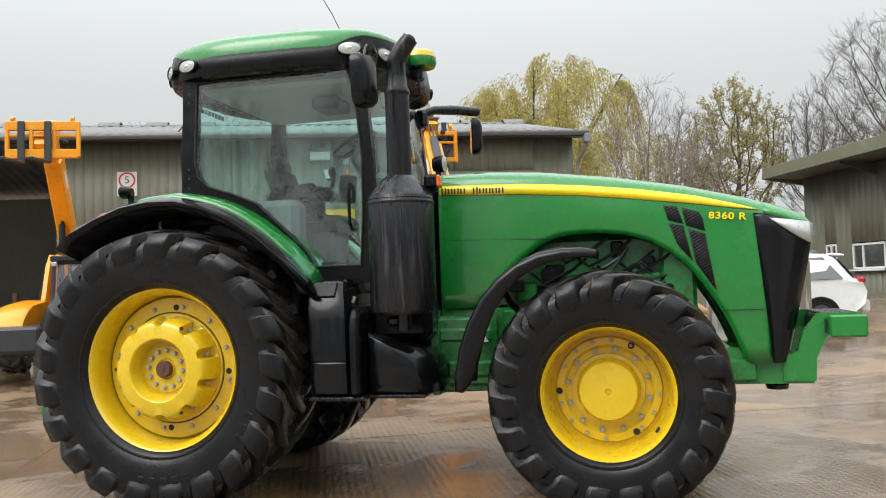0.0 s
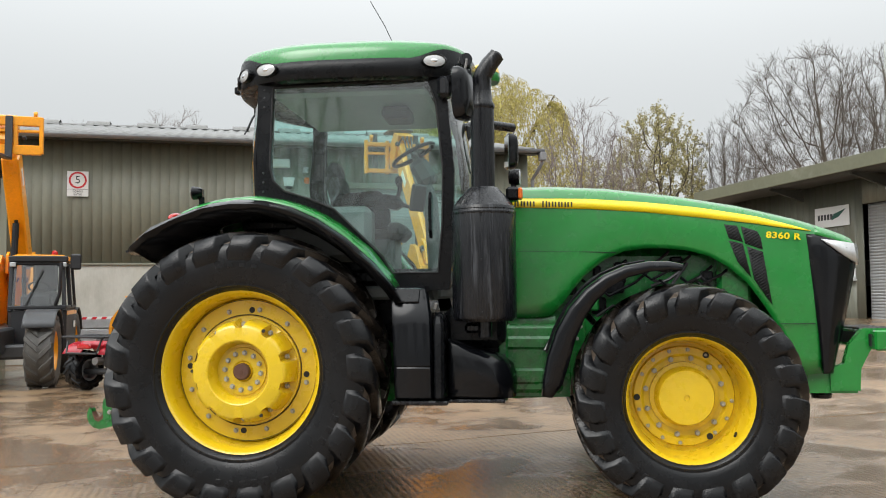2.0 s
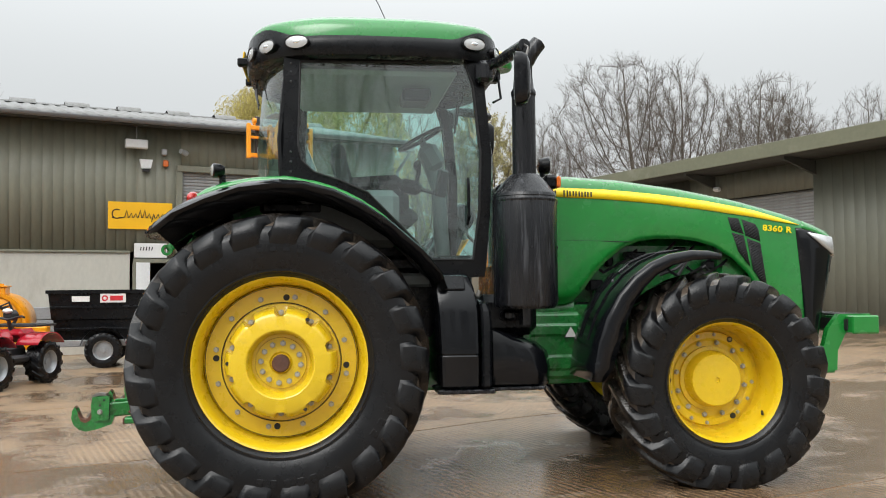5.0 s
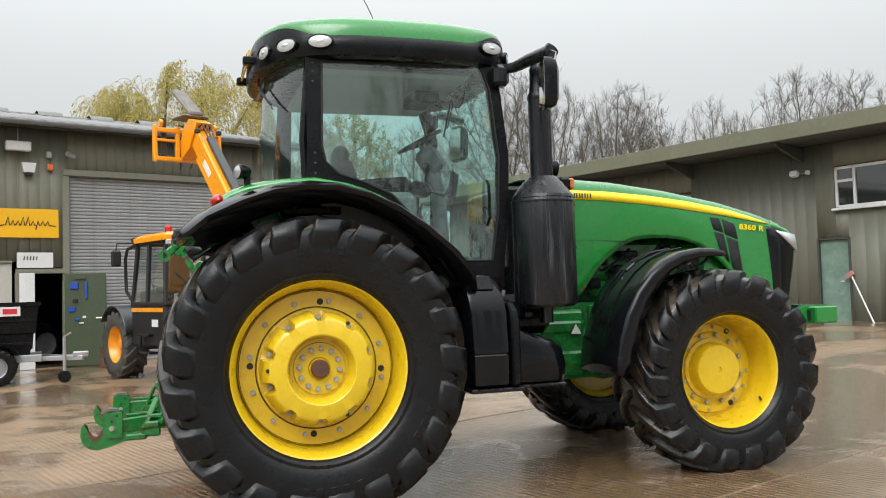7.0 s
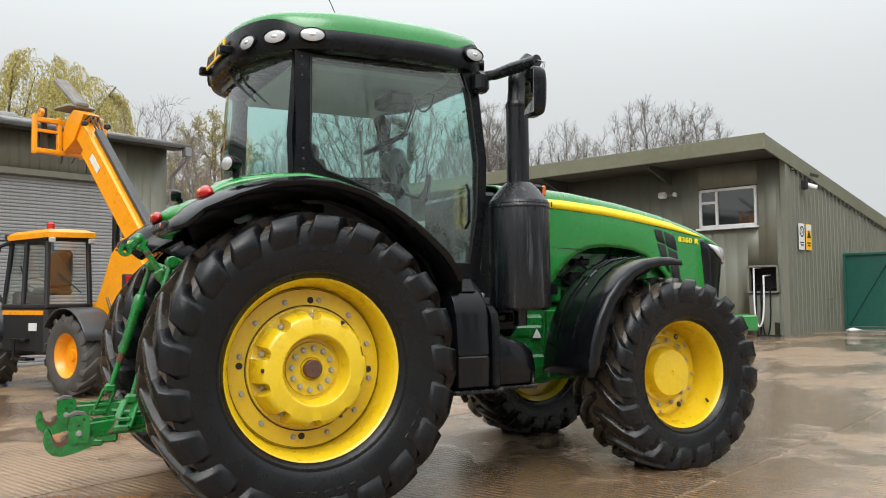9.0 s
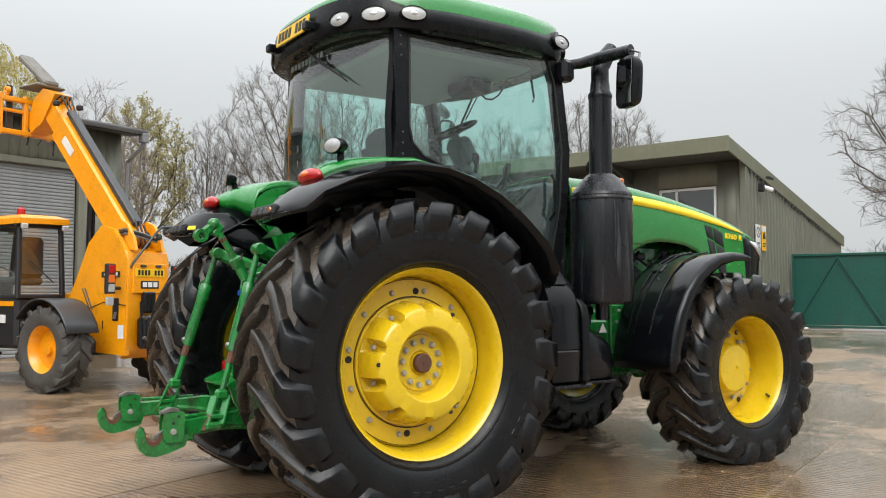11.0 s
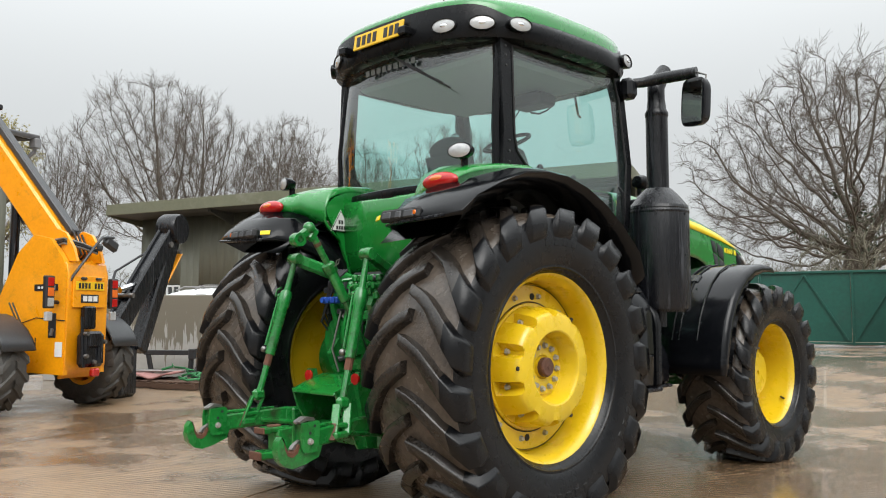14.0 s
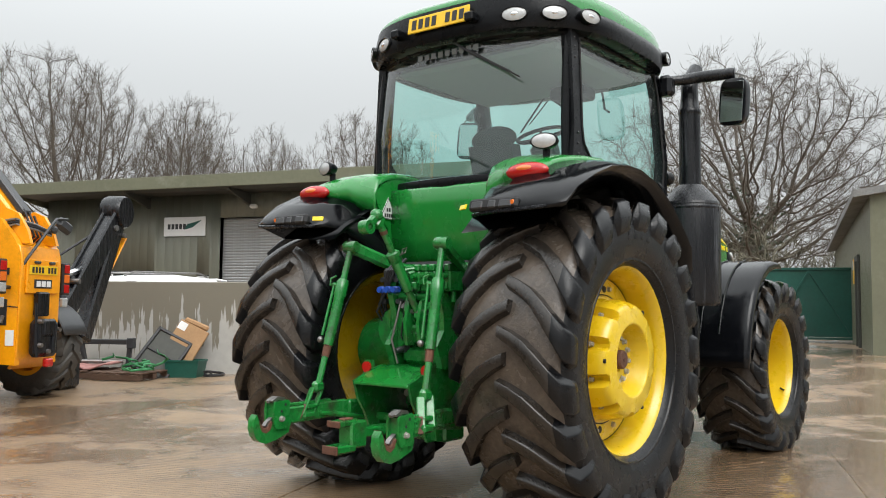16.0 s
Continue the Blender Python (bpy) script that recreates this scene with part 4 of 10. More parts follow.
def wall_board(x, z, w, h, name, label):
    ob = board_sign(name, label, w, h, OFFICE @ pose(x, 0.05, z, 0, 0, 180), SIGN_WHITE, 0.02)
    return ob


ob = wall_board(11.85, 3.58, 1.5, 0.58, "dealer_board", "white dealer board with grey bars and green wing")
s = Shape()
for k in range(5):
    s.box((-0.56 + k * 0.14, -0.012, 0.0), (0.10, 0.004, 0.16))
part("lettering_bars", s, CHARCOAL, ob)
part("wing_mark", Shape().prism([(0.0, -0.10), (0.30, -0.03), (0.62, 0.19), (0.34, 0.12), (0.10, 0.07)], -0.018, -0.010), GATE_GREEN, ob)


def end_at(d, z):
    return OFFICE @ pose(-0.06, -d, z, 0, 0, -90)


ob = board_sign("five_mph_notice", "white notice with a ringed number 5", 0.34, 0.62, end_at(0.72, 2.72), SIGN_WHITE)
part("ring", Shape().lathe([(0.10, 0), (0.13, 0), (0.13, 0.004), (0.10, 0.004)], (0, -0.011, 0.12), n=32, close=True), INK, ob)
lettering("number", "5", 0.17, pose(0, -0.009, 0.12, 90), INK, ob)
part("text_bars", Shape().box((0, -0.008, -0.14), (0.22, 0.003, 0.03)).box((0, -0.008, -0.20), (0.18, 0.003, 0.03)), INK, ob)
ob = board_sign("warning_notice", "yellow warning notice with a triangle", 0.34, 0.62, end_at(1.15, 2.72), SIGN_YELLOW)
part("panel_white", Shape().box((0, -0.0075, 0.22), (0.30, 0.003, 0.14)), SIGN_WHITE, ob)
part("triangle", Shape().prism([(-0.12, -0.02), (0.12, -0.02), (0.0, 0.19)], -0.012, -0.008), INK, ob)
part("text_bars", Shape().box((0, -0.008, -0.14), (0.22, 0.003, 0.03)).box((0, -0.008, -0.20), (0.18, 0.003, 0.03)), INK, ob)
ob = thing("security_camera", "white security camera on the end wall", "camera", m=end_at(0.95, 3.92))
part("body", Shape().lathe([(0, -0.12), (0.06, -0.12), (0.06, 0.14), (0, 0.14)], (0, -0.16, 0), (0.6, -0.7, -0.3), 16), WHITE, ob)
part("arm", Shape().tube([(0, 0, 0.05), (0, -0.14, 0.04)], 0.02, 8), SOFFIT, ob)
part("housing", Shape().box((-0.16, -0.08, 0.02), (0.10, 0.14, 0.22), bev=0.02), DARK, ob)
ob = thing("verge_floodlight", "slim black floodlight on the end wall", "lamp", m=end_at(1.2, 4.20))
part("lamp_head", Shape().box((0, -0.16, 0), (0.32, 0.10, 0.08), (20, 0, 0), bev=0.01), CHARCOAL, ob)
s = Shape()
for i in range(30):
    d = 0.3 + i * 0.28
    s.box((-0.07, -d, zs(d) - 0.30), (0.03, 0.12, 0.06), bev=0.005)
part("cable_clip_run", s, SOFFIT, office)
ob = thing("side_door_handle", "chrome pull handle on the end wall", "handle", m=end_at(2.3, 1.22))
part("bar", Shape().tube([(-0.1, 0, 0), (-0.1, -0.08, 0), (0.1, -0.08, 0), (0.1, 0, 0)], 0.015, 8), CHROME, ob)
cone = thing("plastic_sack", "crumpled white plastic sack on the ground", "sack", m=pose(16.9, 7.4, ground_z(16.9, 7.4)))
s = Shape()
s.sheet([[(0.22 * math.sin(math.pi * i / 6) * math.cos(a) * (1 + 0.3 * math.sin(3 * a + i)), 0.14 * math.sin(math.pi * i / 6) * math.sin(a) * (1 + 0.25 * math.cos(4 * a)), 0.05 - 0.05 * math.cos(math.pi * i / 6) * (1 + 0.3 * math.sin(2 * a))) for a in [2 * math.pi * k / 14 for k in range(14)]] for i in range(7)], True)
part("film", s, WHITE, cone)

# sliding gate between the office end wall and the low shed
GP0, GP1 = Vector((17.45, 8.0, 0)), Vector((19.6, 1.62, 0))
gate = thing("sliding_gate", "tall dark green sheet steel gate with braced frame", "gate", m=frame_of((GP0.x, GP0.y, 0.44), math.degrees(math.atan2(GP1.y - GP0.y, GP1.x - GP0.x))), kind="structure")
GL, GH = (GP1 - GP0).length, 1.92
for i in range(3):
    a, b = GL * i / 3, GL * (i + 1) / 3
    part("sheet_panel", Shape().box(((a + b) / 2, 0, GH / 2 + 0.05), (b - a - 0.02, 0.02, GH - 0.1)), GATE_GREEN, gate)
    part("brace", Shape().beam((a + 0.1, -0.04, 0.15), ((a + b) / 2, -0.04, GH - 0.05), 0.04, 0.05, up=(0, 1, 0)), GATE_GREEN, gate)
    part("brace", Shape().beam(((a + b) / 2, -0.04, GH - 0.05), (b - 0.1, -0.04, 0.15), 0.04, 0.05, up=(0, 1, 0)), GATE_GREEN, gate)
    part("upright", Shape().box((a + 0.03, -0.03, GH / 2), (0.06, 0.06, GH), bev=0.004), GATE_GREEN, gate)
part("top_rail", Shape().box((GL / 2, -0.02, GH), (GL, 0.08, 0.06), bev=0.005), GATE_GREEN, gate)
part("bottom_rail", Shape().box((GL / 2, -0.02, 0.06), (GL, 0.08, 0.06), bev=0.005), GATE_GREEN, gate)
part("track", Shape().box((GL / 2, -0.02, -0.03), (GL, 0.06, 0.05), bev=0.005), GALV, gate)
part("gate_post", Shape().box((GL + 0.06, 0, GH / 2 + 0.05), (0.12, 0.12, GH + 0.15), bev=0.006), SOFFIT, gate)
part("latch_plate", Shape().box((GL - 0.04, -0.07, GH - 0.55), (0.12, 0.03, 0.2), bev=0.005), GALV, gate)

# low clad shed on the far side of the gate
LOW = frame_of((13.0, -0.05), 15)
low = thing("low_shed", "low olive clad shed beyond the gate", "shed", m=LOW, kind="structure")
s = Shape()
rows = corrugated(16.8, 3.1, 0.25, 0.012, 0.35)
s.sheet([[(x, -b, z) for x, b, z in r] for r in rows])
part("cladding", s, FASCIA, low)
s = Shape().box((0.0, -4, 1.9), (0.06, 8, 3.2)).box((16.8, -4, 1.9), (0.06, 8, 3.2)).box((8.4, -8, 1.9), (16.8, 0.06, 3.2))
part("rear_cladding", s, FASCIA, low)
s = Shape().add([(-0.2, 0.3, 3.42), (17, 0.3, 3.42), (17, -8.2, 4.7), (-0.2, -8.2, 4.7), (-0.2, 0.3, 3.56), (17, 0.3, 3.56), (17, -8.2, 4.84), (-0.2, -8.2, 4.84)], [(0, 1, 2, 3), (7, 6, 5, 4), (0, 4, 5, 1), (1, 5, 6, 2), (2, 6, 7, 3), (3, 7, 4, 0)])
part("roof", s, ROOFING, low)
part("side_door", Shape().box((3.2, 0.03, 1.45), (0.14, 0.06, 2.1), bev=0.01).box((4.1, 0.03, 1.45), (0.14, 0.06, 2.1), bev=0.01).box((3.65, 0.03, 2.45), (1.0, 0.06, 0.14), bev=0.01), SOFFIT, low)
ob = board_sign("yellow_notice", "yellow and white notice on the low shed", 0.34, 0.6, LOW @ pose(4.9, 0.04, 2.2, 0, 0, 180), SIGN_YELLOW)
part("panel_white", Shape().box((0, -0.008, 0.15), (0.30, 0.003, 0.22)), SIGN_WHITE, ob)

# streaked concrete push wall
cw = thing("concrete_wall", "low bare concrete wall streaked with dark algae", "wall", m=frame_of((5.75, 7.3), 122), kind="structure")
part("wall_panel", Shape().box((3.4, -0.12, 0.82), (6.8, 0.24, 1.66), bev=0.015), STONE_WALL, cw)

# ---- the tractor: x forward, right side at minus y, rear axle over x = 0 ----
tractor = thing("tractor", "large green farm tractor with yellow wheels, wet from rain", "tractor")


def weld(ob):
    """Join the strips of one moulded body at their common rows."""
    bm = bmesh.new()
    bm.from_mesh(ob.data)
    bmesh.ops.remove_doubles(bm, verts=bm.verts, dist=0.0001)
    bm.to_mesh(ob.data)
    bm.free()


def lug_tyre(R, rim_r, width, lugs, lug_h, side, name, parent, m_side, m_tread, m_lug, skew=0.36, lug_w=0.092):
    """A lugged tyre round the y axis; side -1 has its outer face at minus y. The lugs' inner ends lead."""
    W = width / 2
    Rc = R - lug_h
    prof = [(rim_r, -0.74 * W), (rim_r + 0.014, -0.805 * W), (rim_r + 0.10 * (Rc - rim_r), -0.885 * W), (rim_r + 0.26 * (Rc - rim_r), -0.965 * W), (rim_r + 0.50 * (Rc - rim_r), -1.0 * W), (rim_r + 0.76 * (Rc - rim_r), -0.985 * W),
            (Rc - 0.045, -0.92 * W), (Rc - 0.012, -0.74 * W), (Rc, -0.40 * W), (Rc + 0.004, 0.0)]
    prof = prof + [(r, -a) for r, a in prof[-2::-1]]
    s = Shape()
    s.use(m_side).lathe(prof[:7], n=72)
    s.use(m_tread).lathe(prof[6:13], n=72)
    s.use(m_side).lathe(prof[12:], n=72)
    # raised rings on the sidewalls
    rings = []
    for sg_ in (-1, 1):
        for f, h in ((0.13, 0.005),):
            r0 = rim_r + f * (Rc - rim_r)
            a0 = lerp_table([(0.0, 0.74 * W), (0.035, 0.805 * W), (0.10, 0.885 * W), (0.26, 0.965 * W), (0.50, W), (0.76, 0.985 * W)], f)
            rings.append(Shape().lathe([(r0 - 0.012, sg_ * (a0 - 0.005)), (r0 - 0.006, sg_ * (a0 + h)), (r0 + 0.006, sg_ * (a0 + h)), (r0 + 0.012, sg_ * (a0 - 0.003))], n=72))
    ob = part(name, s, None, parent, angle=40)
    weld(ob)
    for ring in rings:
        part("bead_ring", ring, m_side, ob, angle=40)
    path = [(0.06 * W, Rc + 0.004, lug_h), (-0.15 * W, Rc + 0.002, lug_h), (-0.40 * W, Rc, lug_h), (-0.62 * W, Rc - 0.006, lug_h), (-0.80 * W, Rc - 0.018, lug_h), (-0.955 * W, Rc - 0.035, lug_h * 0.92),
            (-0.995 * W, Rc - 0.095, lug_h * 0.34), (-1.0 * W, Rc - 0.165, 0.002)]
    swing = [0.02, -0.08, -0.24, -0.47, -0.72, -0.95, -1.03, -1.06]
    for half in (1, -1):
        rows = []
        for k, ((a, rc, h), q) in enumerate(zip(path, swing)):
            wd = lug_w * (0.62 + 0.38 * min(1, k / 3.0)) * (1.0, 1.0, 1.0, 1.1, 1.35, 1.6, 1.6, 1.3)[k]
            out = []
            for dw, top in ((-0.70, 0.0), (-0.54, 0.80), (-0.50, 0.95), (-0.44, 1.0), (0.44, 1.0), (0.50, 0.95), (0.54, 0.80), (0.70, 0.0)):
                if k >= 6:
                    rr, aa = rc + 0.02 * top, a + 0.004 - (h + 0.016) * top
                else:
                    rr, aa = rc - 0.012 + (h + 0.012) * top, a - h * smooth(3.0, 5.0, k) * 0.45 * top
                ang = skew * q + dw * wd / rc
                out.append((math.sin(ang) * rr, aa * half, math.cos(ang) * rr))
            rows.append(out)
        lug = Shape().use(m_lug).sheet(rows[:5]).use(m_side).sheet(rows[4:])
        lug.add(rows[-1], [tuple(range(7, -1, -1))]).use(m_lug).add(rows[0], [tuple(range(8))])
        me = lug.mesh("lug", 60)
        for i in range(lugs):
            o = new("lug", me)
            o.parent = ob
            o.rotation_euler = (0, 2 * math.pi * (i + (0.5 if half < 0 else 0.0)) / lugs, 0)
    return ob


def bolt_mesh(r=0.013, h=0.016, mt=None):
    s = Shape().use(mt or ZINC)
    s.lathe([(0, -h), (r * 0.9, -h), (r, -h * 0.8), (r, 0), (r * 1.35, 0.0), (r * 1.35, 0.004)], n=6)
    return s.mesh("bolt", 30)


BOLT, BOLT_S = bolt_mesh(0.015, 0.018), bolt_mesh(0.011, 0.012)
RIVET = bolt_mesh(0.008, 0.006, SATIN)
HOLE_S = Shape().use(DARK).lathe([(0, -0.002), (0.008, -0.002), (0.009, 0.004)], n=10).mesh("hole")
BELL_HOLE = Shape().use(DARK).lathe([(0, -0.006), (0.012, -0.006), (0.013, 0.004)], n=12).mesh("hole")
HOLE = Shape().use(DARK).lathe([(0, -0.002), (0.020, -0.002), (0.022, 0.004)], n=14).mesh("hole")


def ring_of(mesh, name, parent, n, r, y, phase=0.0, flip=1, skip=()):
    for i in range(n):
        if i in skip:
            continue
        a = 2 * math.pi * i / n + phase
        o = new(name, mesh)
        o.parent = parent
        o.location = (r * math.sin(a), y, r * math.cos(a))
        if flip < 0:
            o.rotation_euler = (0, 0, math.pi)


def raised_bars(parent, groups, r, y, step, h):
    """Raised sidewall lettering as low plain bars, letter by letter."""
    me = Shape().use(RUBBER).box((0, 0, 0), (0.48 * step * r, 0.007, h * 0.72), bev=0.003).mesh("raised_bar")
    for c0, letters in groups:
        for k in range(letters):
            a = c0 + (k - letters / 2 + 0.5) * step
            o = new("raised_bar", me)
            o.parent = parent
            o.location, o.rotation_euler = (r * math.sin(a), y, r * math.cos(a)), (0, a, 0)


def rear_wheel(side):
    """Outer face towards side * y."""
    o = side
    s = Shape()
    yo = 0.278 * o
    s.lathe([(0.495, -0.20 * o), (0.50, 0.05 * o), (0.515, 0.10 * o), (0.520, 0.16 * o), (0.524, 0.205 * o), (0.533, 0.236 * o), (0.549, 0.260 * o), (0.559, 0.274 * o), (0.566, yo), (0.573, 0.274 * o), (0.575, 0.255 * o), (0.555, 0.22 * o), (0.53, -0.20 * o), (0.58, -0.265 * o), (0.565, -0.27 * o), (0.50, -0.2 * o)], n=72)
    s.lathe([(0.507, 0.092 * o), (0.502, 0.098 * o), (0.398, 0.104 * o), (0.395, 0.092 * o), (0.389, 0.092 * o), (0.386, 0.112 * o), (0.372, 0.114 * o), (0.36, 0.10 * o), (0.0, 0.09 * o), (0.0, 0.05 * o), (0.505, 0.06 * o)], n=72)
    w = part("wheel", s, YELLOW, tractor, "yellow painted steel wheel rim")
    w.location = (0, 0.95 * o, 0.96)
    # cast hub bell with scalloped edge
    s = Shape()
    n = 160
    rows = []
    for (r, y, amp) in ((0.372, 0.105, 0.0), (0.372, 0.128, 0.0), (0.370, 0.136, 0.050), (0.364, 0.185, 0.056), (0.356, 0.232, 0.056), (0.350, 0.256, 0.052), (0.343, 0.272, 0.040), (0.336, 0.287, 0.034), (0.326, 0.298, 0.020), (0.308, 0.306, 0.0), (0.224, 0.314, 0.0), (0.216, 0.310, 0.0), (0.208, 0.295, 0.0), (0.192, 0.200, 0.0), (0.188, 0.194, 0.0), (0.0, 0.192, 0.0)):
        row = []
        for j in range(n):
            a = 2 * math.pi * j / n
            c = smooth(0.60, 0.80, math.cos(10 * a))
            rr = r - amp * c
            row.append((rr * math.sin(a), y * o, rr * math.cos(a)))
        rows.append(row)
    s.sheet(rows, wrap=True)
    hub = part("hub", s, YELLOW, w, "scalloped yellow cast hub weight", angle=28)
    s = Shape().lathe([(0, 0.215 * o), (0.055, 0.215 * o), (0.062, 0.205 * o), (0.062, 0.18 * o)], n=32)
    s.lathe([(0.062, 0.19 * o), (0.075, 0.205 * o), (0.165, 0.205 * o), (0.17, 0.19 * o)], n=32)
    part("axle_plate", s, YELLOW, w)
    part("axle_end", Shape().lathe([(0, 0.252 * o), (0.05, 0.252 * o), (0.058, 0.242 * o), (0.058, 0.19 * o)], n=24).lathe([(0, 0.257 * o), (0.012, 0.257 * o), (0.012, 0.247 * o)], n=12), RUST, w, "rusty brown axle end")
    part("seam", Shape().lathe([(0.391, 0.1035 * o), (0.3915, 0.1050 * o), (0.3955, 0.1050 * o), (0.396, 0.1035 * o)], n=96), DARK, w)
    part("seam", Shape().lathe([(0.497, 0.0985 * o), (0.4975, 0.1015 * o), (0.501, 0.1010 * o), (0.5015, 0.0975 * o)], n=96), DARK, w)
    f = -1 if o > 0 else 1
    ring_of(BELL_HOLE, "hole", w, 3, 0.334, 0.292 * o, 0.55, f)
    ring_of(BOLT, "bolt", w, 12, 0.130, 0.212 * o, 0.1, f)
    ring_of(BOLT, "bolt", w, 12, 0.436, 0.104 * o, 0.20, f)
    ring_of(HOLE, "hole", w, 4, 0.428, 0.105 * o, 0.07, f)
    ring_of(BOLT, "bolt", w, 10, 0.330, 0.192 * o, 0.0, f)
    t = lug_tyre(0.99, 0.558, 0.71, 21, 0.050, o, "tyre", tractor, RUBBER, TREAD, LUG)
    t.location, t.rotation_euler = w.location, (0, radians(6), 0)
    # raised maker's letters become plain raised bars
    raised_bars(w, ((0.0, 4), (math.pi * 0.98, 5), (2.1, 3)), 0.755, 0.3535 * o, 0.115, 0.075)
    return w


def front_wheel(side):
    o = side
    s = Shape()
    s.lathe([(0.37, -0.17 * o), (0.375, 0.02 * o), (0.385, 0.09 * o), (0.392, 0.15 * o), (0.396, 0.185 * o), (0.408, 0.208 * o), (0.415, 0.219 * o), (0.421, 0.221 * o), (0.426, 0.215 * o), (0.425, 0.198 * o), (0.405, 0.15 * o), (0.39, -0.17 * o), (0.43, -0.215 * o), (0.42, -0.22 * o), (0.37, -0.18 * o)], n=64)
    s.lathe([(0.385, -0.065 * o), (0.345, -0.06 * o), (0.335, -0.035 * o), (0.29, -0.03 * o), (0.27, -0.045 * o), (0.0, -0.05 * o), (0.0, -0.10 * o), (0.38, -0.10 * o)], n=64)
    w = part("wheel", s, YELLOW, tractor, "yellow painted steel wheel rim")
    w.location = (3.05, 1.0 * o, 0.772)
    s = Shape().lathe([(0.235, -0.05 * o), (0.232, -0.025 * o), (0.205, -0.02 * o), (0.20, -0.005 * o), (0.192, 0.005 * o), (0.188, 0.062 * o), (0.180, 0.072 * o), (0.02, 0.080 * o), (0.018, 0.068 * o), (0.0, 0.068 * o)], n=56)
    part("hub", s, YELLOW, w, "round yellow hub cover with chipped edge")
    f = -1 if o > 0 else 1
    ring_of(BOLT, "bolt", w, 12, 0.262, -0.028 * o, 0.2, f)
    ring_of(BOLT_S, "bolt", w, 16, 0.318, -0.028 * o, 0.1, f, skip=(3, 7, 12))
    ring_of(HOLE, "hole", w, 3, 0.318, -0.026 * o, 0.5, f)
    part("valve", Shape().tube([(0.30, 0.14 * o, -0.22), (0.285, 0.175 * o, -0.235)], 0.009, 8), INK, w)
    t = lug_tyre(0.768, 0.411, 0.57, 19, 0.042, o, "tyre", tractor, RUBBER, TREAD, LUG, skew=0.40, lug_w=0.076)
    t.location, t.rotation_euler = w.location, (0, radians(3), 0)
    raised_bars(w, ((-0.55, 4), (0.15, 3), (2.0, 5), (3.9, 4)), 0.575, 0.2840 * o, 0.125, 0.055)
    return w


for side in (-1, 1):
    rear_wheel(side)
    front_wheel(side)

# hood: sections along x; half width, ridge height, shoulder height, lower edge
HOOD_TOP = [(1.85, 2.335), (2.2, 2.335), (2.6, 2.31), (3.1, 2.245), (3.6, 2.155), (4.0, 2.055), (4.25, 1.98), (4.42, 1.915), (4.47, 1.87)]
HOOD_W = [(1.85, 0.47), (2.4, 0.475), (3.2, 0.47), (3.7, 0.45), (4.0, 0.43), (4.25, 0.395), (4.42, 0.345), (4.47, 0.30)]
HOOD_LOW = [(1.85, 1.30), (2.10, 1.305), (2.173, 1.322), (2.255, 1.402), (2.338, 1.515), (2.448, 1.635), (2.585, 1.74), (2.72, 1.796), (2.878, 1.814), (3.035, 1.811), (3.191, 1.794), (3.345, 1.75), (3.497, 1.66), (3.621, 1.546), (3.718, 1.413), (3.802, 1.281), (3.884, 1.124), (3.953, 0.942), (3.99, 0.865), (4.05, 0.86), (4.16, 0.875)]


def hood_section(x, side, low=None, upto=1.0):
    top, w = lerp_table(HOOD_TOP, x), lerp_table(HOOD_W, x)
    low = lerp_table(HOOD_LOW, x) if low is None else low
    sh = top - 0.05
    pts = [(x, 0.0, top), (x, side * w * 0.35, top - 0.005), (x, side * w * 0.62, top - 0.018), (x, side * w * 0.80, top - 0.038), (x, side * w * 0.90, top - 0.062), (x, side * w * 0.955, top - 0.10), (x, side * w * 0.975, top - 0.15)]
    z0 = top - 0.15
    for k in range(1, 9):
        z = z0 + (low - z0) * k / 8
        bulge = 1.0 - 0.03 * smooth(1.5, 1.0, z)
        pts.append((x, side * w * (0.975 + 0.025 * math.sin(math.pi * min(1, k / 8))) * bulge, z))
    return pts


def hood_side_y(x, z):
    top, w = lerp_table(HOOD_TOP, x), lerp_table(HOOD_W, x)
    d = top - z
    k = lerp_table([(0.0, 0.0), (0.005, 0.35), (0.018, 0.62), (0.038, 0.80), (0.062, 0.90), (0.10, 0.955), (0.15, 0.975), (0.35, 0.99), (0.8, 1.0)], d)
    return w * k


xs_h = sorted([1.85 + i * 0.03 for i in range(76)] + [4.125, 4.15])
xs_h = [x for x in xs_h if x <= 4.151]
s = Shape()
s.sheet([hood_section(x, 1)[::-1] + hood_section(x, -1)[1:] for x in xs_h])
hood = part("hood", s, GREEN, tractor, "long sloping green engine hood", angle=45)
thicken(hood, 0.016)
NOSE = [(0.86, 4.26), (1.2, 4.345), (1.53, 4.42), (1.7, 4.452), (1.84, 4.462), (1.875, 4.34), (1.905, 4.19)]
